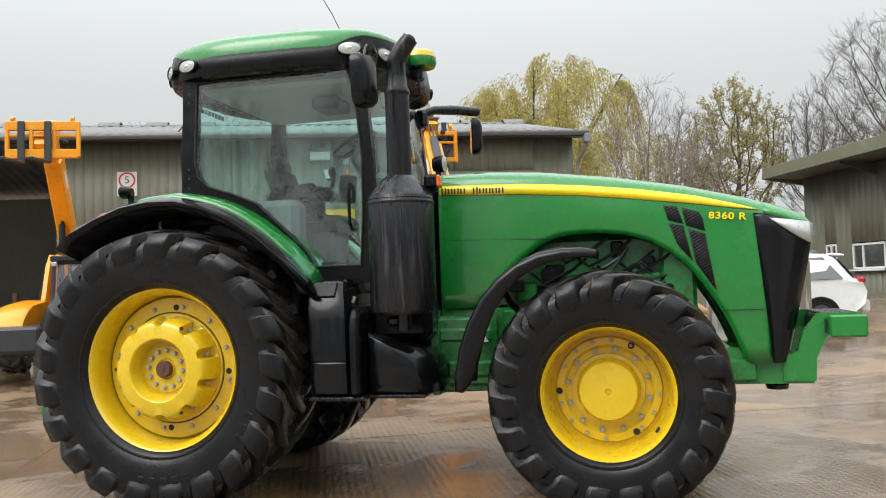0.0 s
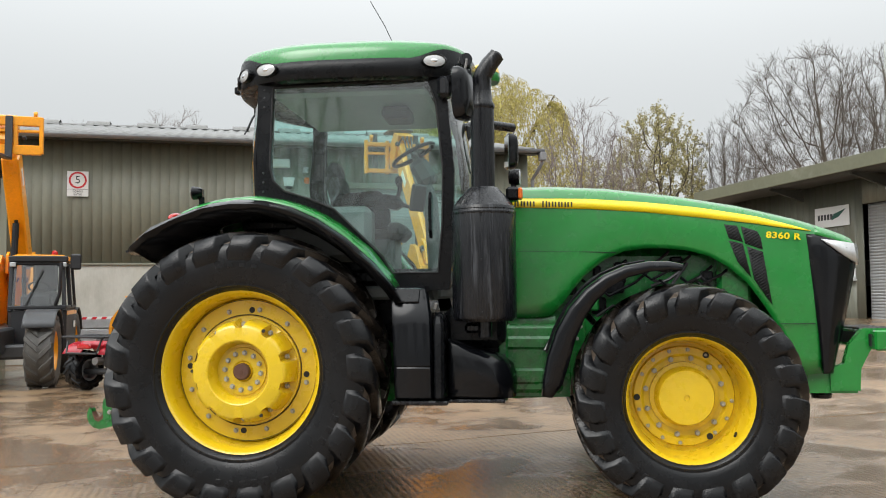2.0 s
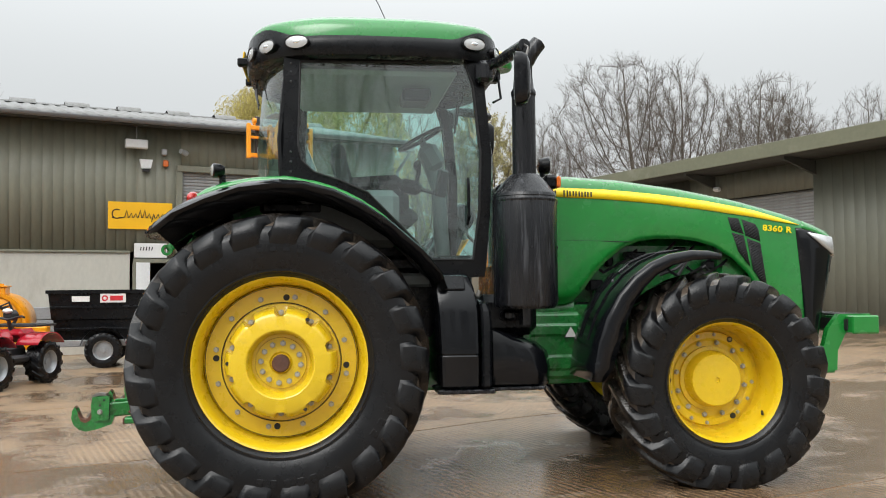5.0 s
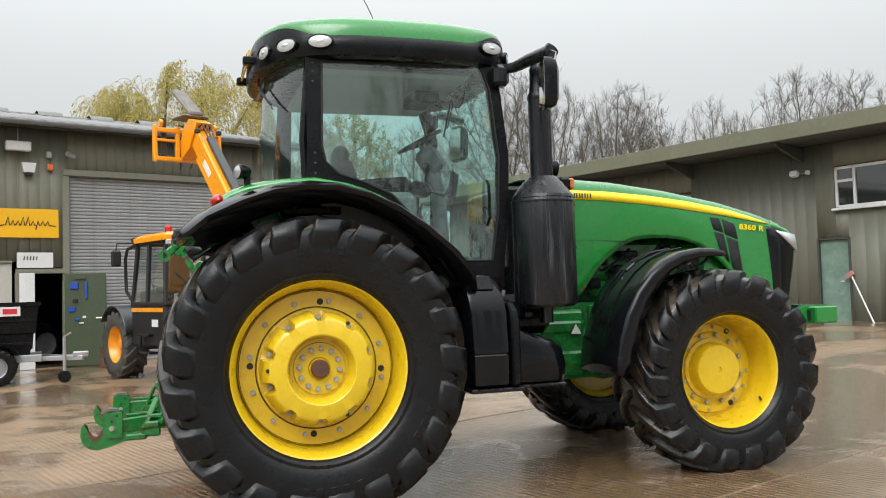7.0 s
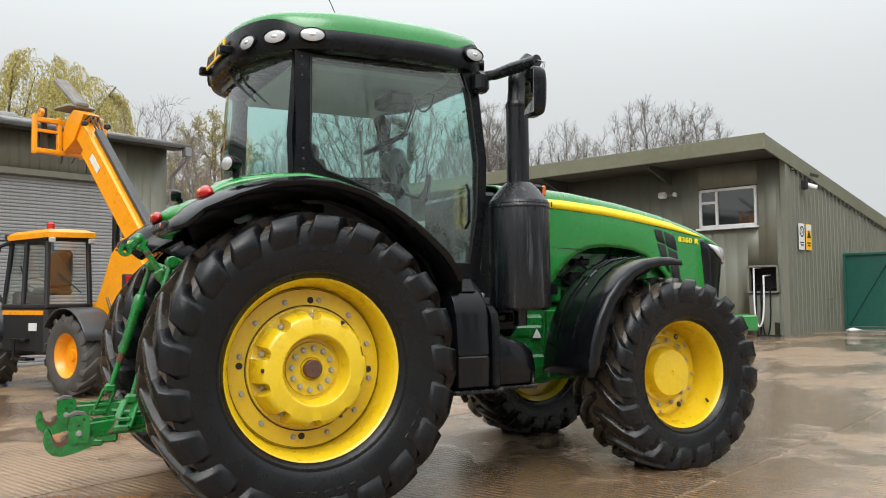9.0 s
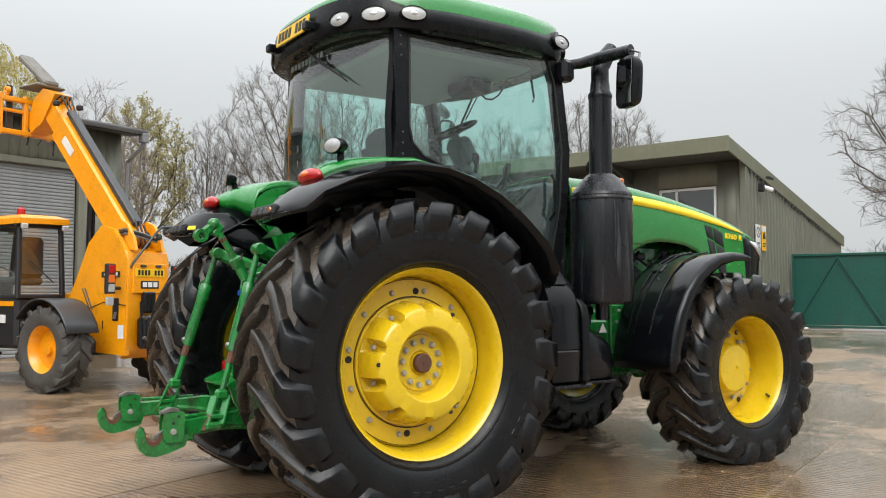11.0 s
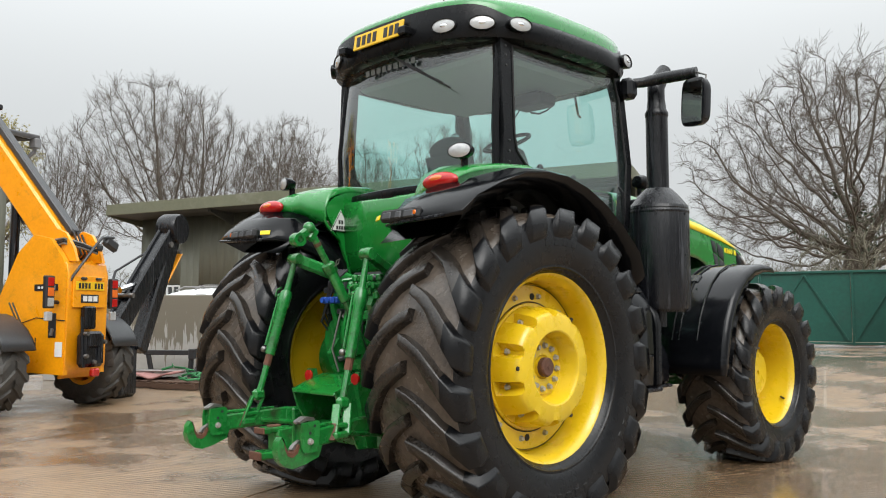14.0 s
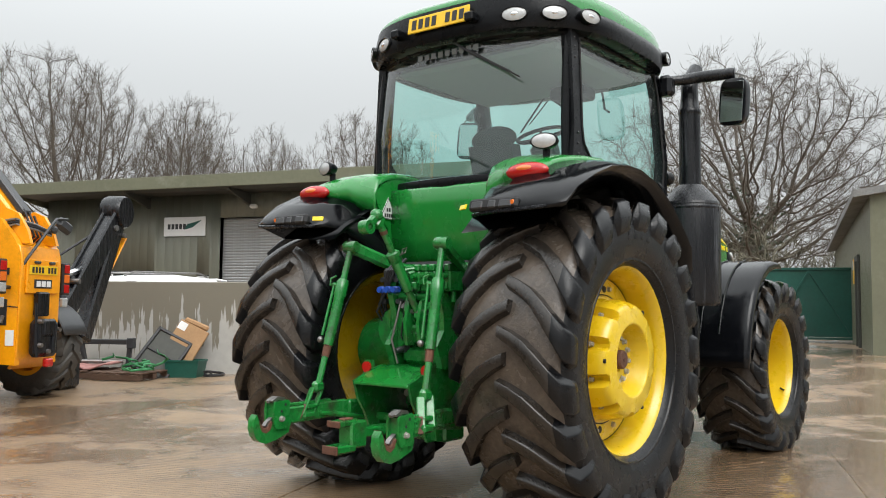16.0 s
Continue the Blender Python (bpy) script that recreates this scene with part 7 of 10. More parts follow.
# ---- three-point linkage ----
LINKS = {-1: ((-0.702, -0.346, 1.653), (-0.954, -0.43, 0.783), (-1.05, -0.52, 0.56), -0.525), 1: ((-0.719, 0.401, 1.654), (-0.986, 0.404, 0.779), (-1.07, 0.43, 0.56), 0.45)}
CLAW = [(-1.335, 0.58), (-1.352, 0.535), (-1.385, 0.515), (-1.415, 0.527), (-1.432, 0.56), (-1.442, 0.615), (-1.456, 0.628), (-1.475, 0.60), (-1.482, 0.55), (-1.466, 0.50), (-1.43, 0.466), (-1.38, 0.452), (-1.30, 0.468), (-1.21, 0.50), (-1.19, 0.56)]
for side in (-1, 1):
    top, mid, bot, y1 = LINKS[side]
    top, mid, bot = Vector(top), Vector(mid), Vector(bot)
    s = Shape()
    s.beam((-0.25, side * 0.32, 0.60), (-0.80, side * 0.40, 0.62), 0.045, 0.095, bev=0.012).beam((-0.76, side * 0.395, 0.62), (-1.25, y1, 0.595), 0.038, 0.10, bev=0.010)
    s.beam((-0.86, side * 0.41 + 0.02, 0.665), (-1.20, y1 + 0.02, 0.66), 0.03, 0.02, bev=0.004)
    ll = part("lower_link", s, CAST_GREEN, tractor, "green lower link arm with claw hook")
    s = Shape()
    s.prism([(-1.225, 0.53), (-1.22, 0.69), (-1.235, 0.70), (-1.335, 0.692), (-1.345, 0.64), (-1.34, 0.56), (-1.32, 0.53)], y1 - 0.045, y1 - 0.030)
    s.prism([(-1.225, 0.53), (-1.22, 0.69), (-1.235, 0.70), (-1.335, 0.692), (-1.345, 0.64), (-1.34, 0.56), (-1.32, 0.53)], y1 + 0.030, y1 + 0.045)
    s.prism([(-1.235, 0.54), (-1.235, 0.685), (-1.325, 0.682), (-1.325, 0.56)], y1 - 0.034, y1 + 0.034)
    cb = part("claw_block", s, CAST_GREEN, ll)
    s = Shape()
    s.prism([(-1.24, 0.697), (-1.25, 0.715), (-1.30, 0.722), (-1.345, 0.700), (-1.34, 0.690), (-1.29, 0.702)], y1 - 0.028, y1 + 0.028).beam((-1.30, y1, 0.715), (-1.35, y1 + 0.01, 0.69), 0.03, 0.014)
    part("latch_lever", s, STEEL, cb)
    s = Shape()
    s.prism(CLAW, y1 - 0.026, y1 + 0.026)
    part("claw", s, CAST_GREEN, ll)
    s = Shape().prism([(-1.336, 0.575), (-1.353, 0.532), (-1.385, 0.512), (-1.417, 0.525), (-1.434, 0.56), (-1.444, 0.617), (-1.458, 0.631), (-1.448, 0.612), (-1.428, 0.57), (-1.410, 0.545), (-1.385, 0.537), (-1.365, 0.552), (-1.35, 0.58)], y1 - 0.028, y1 + 0.028)
    part("worn_edge", s, RUST, ll)
    part("claw_latch", Shape().prism([(-1.33, 0.60), (-1.37, 0.575), (-1.385, 0.555), (-1.36, 0.545), (-1.33, 0.555)], y1 - 0.015, y1 + 0.015), STEEL, ll)
    for x, z in ((-1.285, 0.59), (-1.285, 0.635), (-1.255, 0.672)):
        o = new("bolt", BOLT if z < 0.6 else HOLE_S)
        o.parent = ll
        o.location = (x, y1 - 0.046, z)
    s = Shape()
    inner = Vector((-0.32, side * 0.24, 1.50))
    s.beam(inner, top, 0.055, 0.085, bev=0.02)
    s.lathe([(0, -0.05), (0.034, -0.05), (0.040, -0.04), (0.040, 0.04), (0.034, 0.05), (0, 0.05)], top, n=16)
    s.lathe([(0, -0.07), (0.055, -0.07), (0.06, 0.0), (0.055, 0.07), (0, 0.07)], inner, n=16)
    part("lift_arm", s, CAST_GREEN, tractor, "green lift arm")
    d = mid - top
    s = Shape().tube([top - d * 0.02, top + d * 0.05, top + d * 0.28], [0.026, 0.020, 0.022], 12)
    s.tube([top + d * 0.25, top + d * 0.27, top + d * 0.36, top + d * 0.38, top + d * 0.73], [0.034, 0.042, 0.042, 0.036, 0.033], 12)
    rod = part("lift_rod", s, CAST_GREEN, tractor, "adjustable green lift rod")
    part("rod_thread", Shape().tube([top + d * 0.72, top + d * 0.81], 0.025, 10), RUST, rod)
    part("rod_lower", Shape().tube([top + d * 0.80, mid], 0.021, 10), CAST_GREEN, rod)
    e = bot - mid
    s = Shape()
    for dx in (-0.04, 0.04):
        s.beam(mid + e * 0.10 + Vector((dx, 0, 0)), mid + e * 0.85 + Vector((dx * 1.1, 0, 0)), 0.05, 0.018, bev=0.006)
    s.box(mid + e * 0.08, (0.085, 0.055, 0.07), bev=0.018).box(mid + e * 0.62, (0.085, 0.05, 0.03), bev=0.008).box(mid + e * 0.85, (0.10, 0.06, 0.045), bev=0.012)
    part("rod_clevis", s, CAST_GREEN, rod)
    part("clevis_wear", Shape().beam(mid + e * 0.55 + Vector((-0.052, 0, 0)), mid + e * 0.95 + Vector((-0.054, 0, 0)), 0.035, 0.006, bev=0.002), RUST, rod)
    off = Vector((-0.01, 0.062, 0.0))
    s = Shape().tube([top + d * 0.29 + off, top + d * 0.66 + off], 0.010, 8).tube([top + d * 0.30, top + d * 0.28 + off * 1.1], 0.014, 8).tube([top + d * 0.27 + off, top + d * 0.29 + off * 1.5, top + d * 0.24 + off * 1.6, top + d * 0.22 + off], 0.007, 6)
    part("crank_rod", s, CAST_GREEN, rod)
    part("crank_eye", Shape().ball(top + d * 0.69 + off * 1.1, 0.022), STEEL, rod)
    yr = 0.265 if side > 0 else -0.225
    part("red_reflector", Shape().lathe([(0, 0), (0.036, 0.0), (0.036, 0.014), (0, 0.018)], (-0.69, yr, 0.876), (-1, 0, 0), 20), RED_LENS, tractor, "round red reflector")
    s = Shape().prism([(-0.22, 0.90), (-0.60, 0.885), (-0.68, 0.86), (-0.84, 0.80), (-0.80, 0.68), (-0.74, 0.60), (-0.66, 0.44), (-0.30, 0.42)], yr - 0.03 * side, yr - 0.012 * side)
    s.prism([(-0.64, 0.92), (-0.69, 0.92), (-0.70, 0.83), (-0.62, 0.45), (-0.56, 0.45)], yr - 0.012 * side, yr + 0.03 * side)
    part("hitch_side_plate", s, CAST_GREEN, tractor)
    part("sway_block", Shape().box((-0.66, side * 0.37, 0.60), (0.20, 0.04, 0.12), bev=0.012).tube([(-0.45, side * 0.30, 0.52), (-0.98, y1 * 0.9, 0.60)], 0.018, 8), CAST_GREEN, tractor)
s = Shape()
s.sheet([[(x, y, z) for y in (-0.205, -0.195, 0.225, 0.235)] for x, z in ((-0.30, 0.90), (-0.60, 0.882), (-0.70, 0.855), (-0.845, 0.795), (-0.85, 0.780))])
thicken(part("hitch_cover", s, GREEN, tractor, "bright green guard plate over the shaft", angle=20), 0.012)
# castings, valves and couplers behind the cab
s = Shape()
for y in (-0.235, 0.155):
    s.prism([(-0.30, 0.86), (-0.54, 0.88), (-0.60, 1.02), (-0.53, 1.12), (-0.54, 1.22), (-0.58, 1.34), (-0.50, 1.52), (-0.30, 1.54)], y, y + 0.045)
s.tube([(-0.46, -0.23, 1.10), (-0.46, 0.19, 1.10)], 0.040, 12).tube([(-0.50, -0.23, 1.33), (-0.50, 0.19, 1.33)], 0.028, 12).box((-0.40, -0.02, 0.95), (0.18, 0.38, 0.14), bev=0.04).box((-0.36, -0.10, 1.50), (0.18, 0.34, 0.08), bev=0.02)
s.lathe([(0, 0), (0.13, 0.0), (0.15, 0.03), (0.15, 0.2)], (-0.52, 0.20, 1.12), (1, 0, 0), 20)
# solid dark box added between the castings in place of deep shade
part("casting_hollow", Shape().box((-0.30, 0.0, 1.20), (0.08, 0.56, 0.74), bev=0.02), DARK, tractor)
part("rear_casting", s, CAST_GREEN, tractor, "green rear transmission casting", angle=40)
rnd = random.Random(17)
for k in range(5):
    y = -0.26 + 0.062 * k
    s = Shape().box((-0.47, y, 1.43), (0.15, 0.052, 0.13), bev=0.010).box((-0.50, y, 1.515), (0.10, 0.044, 0.045), bev=0.008).box((-0.55, y, 1.40 + 0.03 * (k % 2)), (0.05, 0.040, 0.05), bev=0.008).tube([(-0.47, y, 1.37), (-0.47, y, 1.30)], 0.016, 8)
    s.lathe([(0, 0), (0.016, 0.0), (0.018, 0.04)], (-0.59, y, 1.46), (1, 0, 0), 10)
    part("valve_section", s, CAST_GREEN, tractor, "" if k else "green hydraulic valve section")
for k in range(7):
    y, z = rnd.uniform(-0.22, 0.12), rnd.uniform(1.02, 1.28)
    part("bracket", Shape().box((-0.47 - rnd.uniform(0, 0.05), y, z), (rnd.uniform(0.06, 0.12), rnd.uniform(0.04, 0.10), rnd.uniform(0.05, 0.12)), (0, rnd.uniform(-20, 20), 0), bev=0.012), CAST_GREEN, tractor)
for k in range(16):
    y, z = rnd.uniform(-0.24, 0.24), rnd.uniform(0.95, 1.52)
    mt = (CAST_GREEN, CHARCOAL, CAST_GREEN, STEEL)[k % 4]
    part("fitting", Shape().lathe([(0, 0), (0.018, 0), (0.022, 0.01), (0.022, 0.05), (0.03, 0.05), (0.03, 0.09)], (-0.50 - rnd.uniform(0, 0.05), y, z), (1, rnd.uniform(-0.5, 0.5), rnd.uniform(-0.5, 0.5)), 10), mt, tractor)
for k in range(5):
    y, z = -0.24 + 0.1 * k, 1.20 + 0.06 * (k % 3)
    part("brake_pipe", Shape().tube([(-0.46, y, z + 0.2), (-0.54, y + 0.02, z + 0.1), (-0.53, y + 0.06, z - 0.12), (-0.45, y + 0.04, z - 0.3)], 0.006, 6), (CAST_GREEN, INK)[k % 2], tractor)
part("link_post", Shape().prism([(-0.42, 1.02), (-0.58, 1.02), (-0.60, 1.16), (-0.57, 1.30), (-0.50, 1.33), (-0.42, 1.30)], -0.085, -0.06).prism([(-0.42, 1.02), (-0.58, 1.02), (-0.60, 1.16), (-0.57, 1.30), (-0.50, 1.33), (-0.42, 1.30)], 0.02, 0.045), CAST_GREEN, tractor)
for k in range(4):
    part("hydraulic_hose", Shape().tube([(-0.50, 0.20 - 0.03 * k, 1.58), (-0.58, 0.20 - 0.02 * k, 1.50), (-0.57, 0.24 + 0.02 * k, 1.38 - 0.05 * k), (-0.45, 0.30, 1.1)], 0.009, 6), INK, tractor)
part("hydraulic_hose", Shape().tube([(-0.56, 0.10, 1.3), (-0.60, 0.14, 1.05), (-0.56, 0.12, 0.9)], 0.008, 6), STEEL, tractor)
part("hydraulic_hose", Shape().tube([(-0.45, -0.36, 1.32), (-0.52, -0.42, 1.15), (-0.55, -0.46, 0.9), (-0.56, -0.42, 0.6)], 0.010, 6), STEEL, tractor)
for k, y in enumerate((0.13, 0.19, 0.25)):
    part("coupler_cap", Shape().box((-0.575, y, 1.375), (0.05, 0.050, 0.045), bev=0.010).lathe([(0, 0), (0.02, 0), (0.02, 0.03)], (-0.61, y, 1.375), (1, 0, 0), 12), BLUE, tractor, "blue coupler cap")
    part("coupler", Shape().tube([(-0.48, y, 1.45), (-0.58, y, 1.44)], 0.018, 10), CHARCOAL, tractor)
    part("coupler", Shape().tube([(-0.48, y, 1.30), (-0.56, y, 1.30)], 0.018, 10), CHARCOAL, tractor)
part("coupler_block", Shape().box((-0.50, 0.19, 1.47), (0.10, 0.18, 0.10), bev=0.02), CHARCOAL, tractor)
part("shaft_stub", Shape().tube([(-0.45, 0.01, 0.72), (-0.60, 0.01, 0.72)], 0.022, 12), STEEL, tractor)
part("shaft_housing", Shape().box((-0.40, 0.01, 0.72), (0.14, 0.28, 0.22), bev=0.03), CAST_GREEN, tractor)
part("sensor_plug", Shape().lathe([(0, 0), (0.018, 0.0), (0.022, 0.04)], (-0.54, 0.06, 1.18), (1, 0, 0), 12), STEEL, tractor)
eye, cor, col, low = Vector((-0.945, 0.055, 1.752)), Vector((-0.858, 0.055, 1.832)), Vector((-0.70, 0.04, 1.576)), Vector((-0.54, -0.02, 1.24))
s = Shape()
s.tube([cor, cor.lerp(col, 0.55), cor.lerp(col, 0.9)], [0.024, 0.022, 0.022], 12)
s.tube([cor.lerp(col, 0.86), cor.lerp(col, 0.90), col.lerp(low, 0.06), col.lerp(low, 0.10), col.lerp(low, 0.62), col.lerp(low, 0.64), low], [0.034, 0.046, 0.046, 0.036, 0.034, 0.024, 0.024], 12)
s.box(cor.lerp(col, 0.16), (0.055, 0.05, 0.09), (0, 32, 0), bev=0.012)
s.beam(cor + Vector((0.01, 0, 0.0)), eye, 0.045, 0.06, bev=0.012)
s.lathe([(0.022, -0.034), (0.044, -0.034), (0.046, 0.0), (0.044, 0.034), (0.022, 0.034)], eye, n=20, close=True)
s.ball(cor, 0.042, 12, 8)
tl = part("top_link", s, CAST_GREEN, tractor, "green telescopic top link stowed upright")
part("top_link_wear", Shape().tube([cor.lerp(col, 0.36), cor.lerp(col, 0.44)], 0.0245, 10), RUST, tl)
part("top_link_pin", Shape().tube([(-0.54, -0.10, 1.235), (-0.54, 0.06, 1.235)], 0.02, 10), STEEL, tl)
part("link_clip", Shape().tube([col + Vector((0, -0.04, 0.01)), col + Vector((0, -0.09, 0.03)), col + Vector((0, -0.10, 0.06)), col + Vector((0, -0.07, 0.05)), col + Vector((0, -0.06, 0.02))], 0.005, 6), STEEL, tl)
part("stay_bar", Shape().tube([(-0.33, -0.25, 1.53), (-0.45, -0.05, 1.53), (-0.60, 0.04, 1.50)], 0.012, 8), CAST_GREEN, tractor)
s = Shape()
s.beam((-0.30, 0.02, 0.50), (-1.08, 0.03, 0.52), 0.085, 0.06, bev=0.01).box((-1.06, 0.03, 0.515), (0.14, 0.11, 0.16), bev=0.012)
s.box((-1.15, 0.03, 0.585), (0.15, 0.10, 0.035), bev=0.008).box((-1.17, 0.03, 0.44), (0.17, 0.12, 0.045), bev=0.010)
part("drawbar", s, CAST_GREEN, tractor, "green drawbar with worn jaw")
for c, d in (((-1.222, 0.03, 0.585), (0.014, 0.104, 0.038)), ((-1.248, 0.03, 0.44), (0.016, 0.122, 0.048)), ((-1.12, 0.03, 0.606), (0.08, 0.05, 0.012))):
    part("jaw_wear", Shape().box(c, d, bev=0.004), RUST, tractor)
part("drawbar_frame", Shape().box((-0.45, 0.02, 0.56), (0.36, 0.46, 0.05), bev=0.012).box((-0.40, 0.02, 0.47), (0.22, 0.5, 0.10), bev=0.02), CAST_GREEN, tractor)

# ---- other machines ----
def small_wheel(parent, c, R, W, rim_mat, tyre_mat, side, lugs=16, name="wheel", skew=0.32):
    """A wheel with lugged tyre; outer face towards side * y of its parent."""
    s = Shape().lathe([(0.0, 0.10 * side * W), (0.18 * R, 0.16 * side * W), (0.30 * R, 0.12 * side * W), (0.45 * R, 0.10 * side * W), (0.52 * R, 0.38 * side * W), (0.56 * R, 0.42 * side * W), (0.56 * R, -0.42 * side * W), (0.45 * R, -0.4 * side * W)], n=32)
    s.lathe([(0.0, 0.26 * side * W), (0.14 * R, 0.25 * side * W), (0.16 * R, 0.1 * side * W)], n=20)
    w = part(name, s, rim_mat, parent)
    w.location = c
    ty = Shape()
    hw = W / 2
    Rc = R * 0.95
    prof = [(0.55 * R, -0.85 * hw), (0.70 * R, -1.0 * hw), (0.86 * R, -0.98 * hw), (Rc, -0.80 * hw), (Rc, 0.80 * hw), (0.86 * R, 0.98 * hw), (0.70 * R, 1.0 * hw), (0.55 * R, 0.85 * hw)]
    ty.lathe(prof, n=36)
    tyre = part("tyre", ty, tyre_mat, w, angle=40)
    for half in (-1, 1):
        rows = []
        for a, q, top in ((0.05, 0.0, 1.0), (0.45, 0.45, 1.0), (0.9, 1.0, 0.98), (1.0, 1.1, 0.86)):
            row = []
            for dw, up in ((-0.10, 0), (-0.06, 1), (0.06, 1), (0.10, 0)):
                ang = -skew * q + dw * 16 / lugs
                rr = (R if up else Rc * 0.985) * (top if a > 0.95 else 1.0)
                row.append((rr * math.sin(ang), half * a * hw * (1.02 if up else 0.97), rr * math.cos(ang)))
            rows.append(row)
        me = Shape().use(tyre_mat).sheet(rows).mesh("lug", 40)
        for i in range(lugs):
            o = new("lug", me)
            o.parent = tyre
            o.rotation_euler = (0, 2 * math.pi * (i + (0.5 if half < 0 else 0)) / lugs, 0)
    return w


def telehandler(name, label, m, carriage="forks", boom_up=51.0, cab_in=0.30, boom_y=0.03, cab_out=1.06, low=0.0):
    """x forward, y left; rear axle over x = 0."""
    t = thing(name, label, "telehandler", m=m)
    for x in (0.0, 2.75):
        for side in (-1, 1):
            small_wheel(t, (x, side * 0.93, 0.60), 0.60, 0.44, ORANGE, MACHINE_TYRE, side, 15)
            s = Shape()
            s.sheet([[(x + 0.68 * math.sin(a), side * y, 0.62 + 0.68 * math.cos(a)) for y in (0.68, 0.72, 1.14, 1.17)] for a in [-1.25 + 2.2 * k / 10 for k in range(11)]])
            thicken(part("mudguard", s, CHARCOAL, t, "charcoal plastic mudguard", angle=50), 0.02)
    s = Shape()
    s.box((1.35, 0.0, 0.78), (3.9, 0.75, 0.42), bev=0.04).box((2.75, 0, 0.6), (0.3, 1.5, 0.24), bev=0.04).box((0, 0, 0.6), (0.3, 1.5, 0.24), bev=0.04)
    part("chassis", s, CHARCOAL, t)
    # rear tower that carries the boom
    s = Shape()
    s.prism([(-0.78, 0.50), (-0.80, 1.86), (-0.72, 2.02), (-0.50, 2.28), (-0.22, 2.34), (0.06, 2.10), (0.35, 1.55), (0.72, 1.0), (0.72, 0.55), (-0.2, 0.52)], -0.34, -0.26)
    s.prism([(-0.78, 0.50), (-0.80, 1.86), (-0.72, 2.02), (-0.50, 2.28), (-0.22, 2.34), (0.06, 2.10), (0.35, 1.55), (0.72, 1.0), (0.72, 0.55), (-0.2, 0.52)], 0.30, 0.38)
    part("boom_tower", s, ORANGE, t, "orange rear boom tower")
    s = Shape()
    s.sheet([[(x, y, z) for y in (-0.33, -0.31, 0.35, 0.37)] for x, z in ((-0.70, 0.45), (-0.80, 0.60), (-0.82, 1.80), (-0.78, 1.95), (-0.66, 2.02), (-0.50, 2.04))])
    thicken(part("rear_panel", s, ORANGE, t, "orange rear panel", angle=40), 0.03)
    part("rear_hatch", Shape().box((-0.83, 0.02, 1.58), (0.03, 0.56, 0.42), bev=0.008), ORANGE, t)
    part("number_plate", Shape().box((-0.850, 0.02, 1.66), (0.010, 0.50, 0.115), bev=0.003), PLATE, t, "yellow plate with dark bars")
    for k in range(8):
        if k != 4:
            part("plate_bar", Shape().box((-0.857, 0.21 - 0.056 * k, 1.66), (0.004, 0.034, 0.072)), INK, t)
    part("maker_badge", Shape().box((-0.848, 0.02, 1.49), (0.012, 0.31, 0.11), bev=0.004), INK, t)
    for y in (0.11, 0.02, -0.07):
        part("badge_bar", Shape().box((-0.856, y, 1.49), (0.004, 0.07, 0.07)), SIGN_WHITE, t)
    for y in (0.14, -0.12):
        part("plate_lamp", Shape().box((-0.855, y, 1.755), (0.05, 0.09, 0.035), bev=0.01), CHARCOAL, t)
    part("model_badge", Shape().box((-0.46, 0.385, 1.635), (0.40, 0.008, 0.085)), INK, t)
    for k in range(5):
        part("badge_bar", Shape().box((-0.60 + 0.065 * k, 0.391, 1.635), (0.04, 0.004, 0.055 if k < 3 else 0.03)), SIGN_WHITE, t)
    s = Shape().box((-0.86, 0.05, 1.24), (0.10, 0.20, 0.30), bev=0.02).box((-0.90, 0.04, 0.82), (0.16, 0.40, 0.46), bev=0.05).box((-0.96, 0.05, 0.95), (0.10, 0.24, 0.22), bev=0.03).tube([(-0.92, 0.22, 1.25), (-0.96, 0.22, 0.6)], 0.02, 8).tube([(-0.99, -0.05, 1.0), (-0.99, -0.02, 0.64)], 0.03, 8)
    part("tow_hitch", s, SATIN, t, "black tow hitch")
    for y, z in ((0.20, 1.03), (-0.12, 0.92), (0.20, 0.74), (0.06, 0.66)):
        part("hitch_pin", Shape().lathe([(0, -0.03), (0.026, -0.03), (0.03, 0.0), (0.03, 0.03)], (-0.985, y, z), (1, 0, 0), 12), STEEL, t)
    part("hitch_cap", Shape().box((-0.96, 0.02, 0.52), (0.08, 0.13, 0.11), bev=0.02), RED_LENS, t)
    part("warning_sticker", Shape().box((-0.70, 0.385, 0.83), (0.12, 0.006, 0.19)), SIGN_WHITE, t)
    part("rear_vent", Shape().box((-0.58, 0.383, 1.14), (0.13, 0.014, 0.32), bev=0.05), DARK, t)
    part("vent_pipe", Shape().tube([(-0.60, 0.39, 1.10), (-0.58, 0.40, 1.01)], 0.025, 8), STEEL, t)
    part("port", Shape().lathe([(0, -0.004), (0.055, -0.004), (0.06, 0.01)], (0.05, 0.385, 0.95), (0, -1, 0), 18), DARK, t)
    for k in (0, 1):
        part("trim_strip", Shape().beam((0.12 + 0.06 * k, 0.386, 1.44), (-0.06 + 0.06 * k, 0.386, 1.14), 0.008, 0.022), STEEL, t)
    part("panel_seam", Shape().tube([(-0.80, 0.384, 1.20), (-0.30, 0.384, 1.24), (0.12, 0.384, 1.12), (0.40, 0.384, 1.10)], 0.006, 5).tube([(-0.30, 0.384, 0.98), (-0.30, 0.384, 0.86)], 0.008, 5), DARK, t)
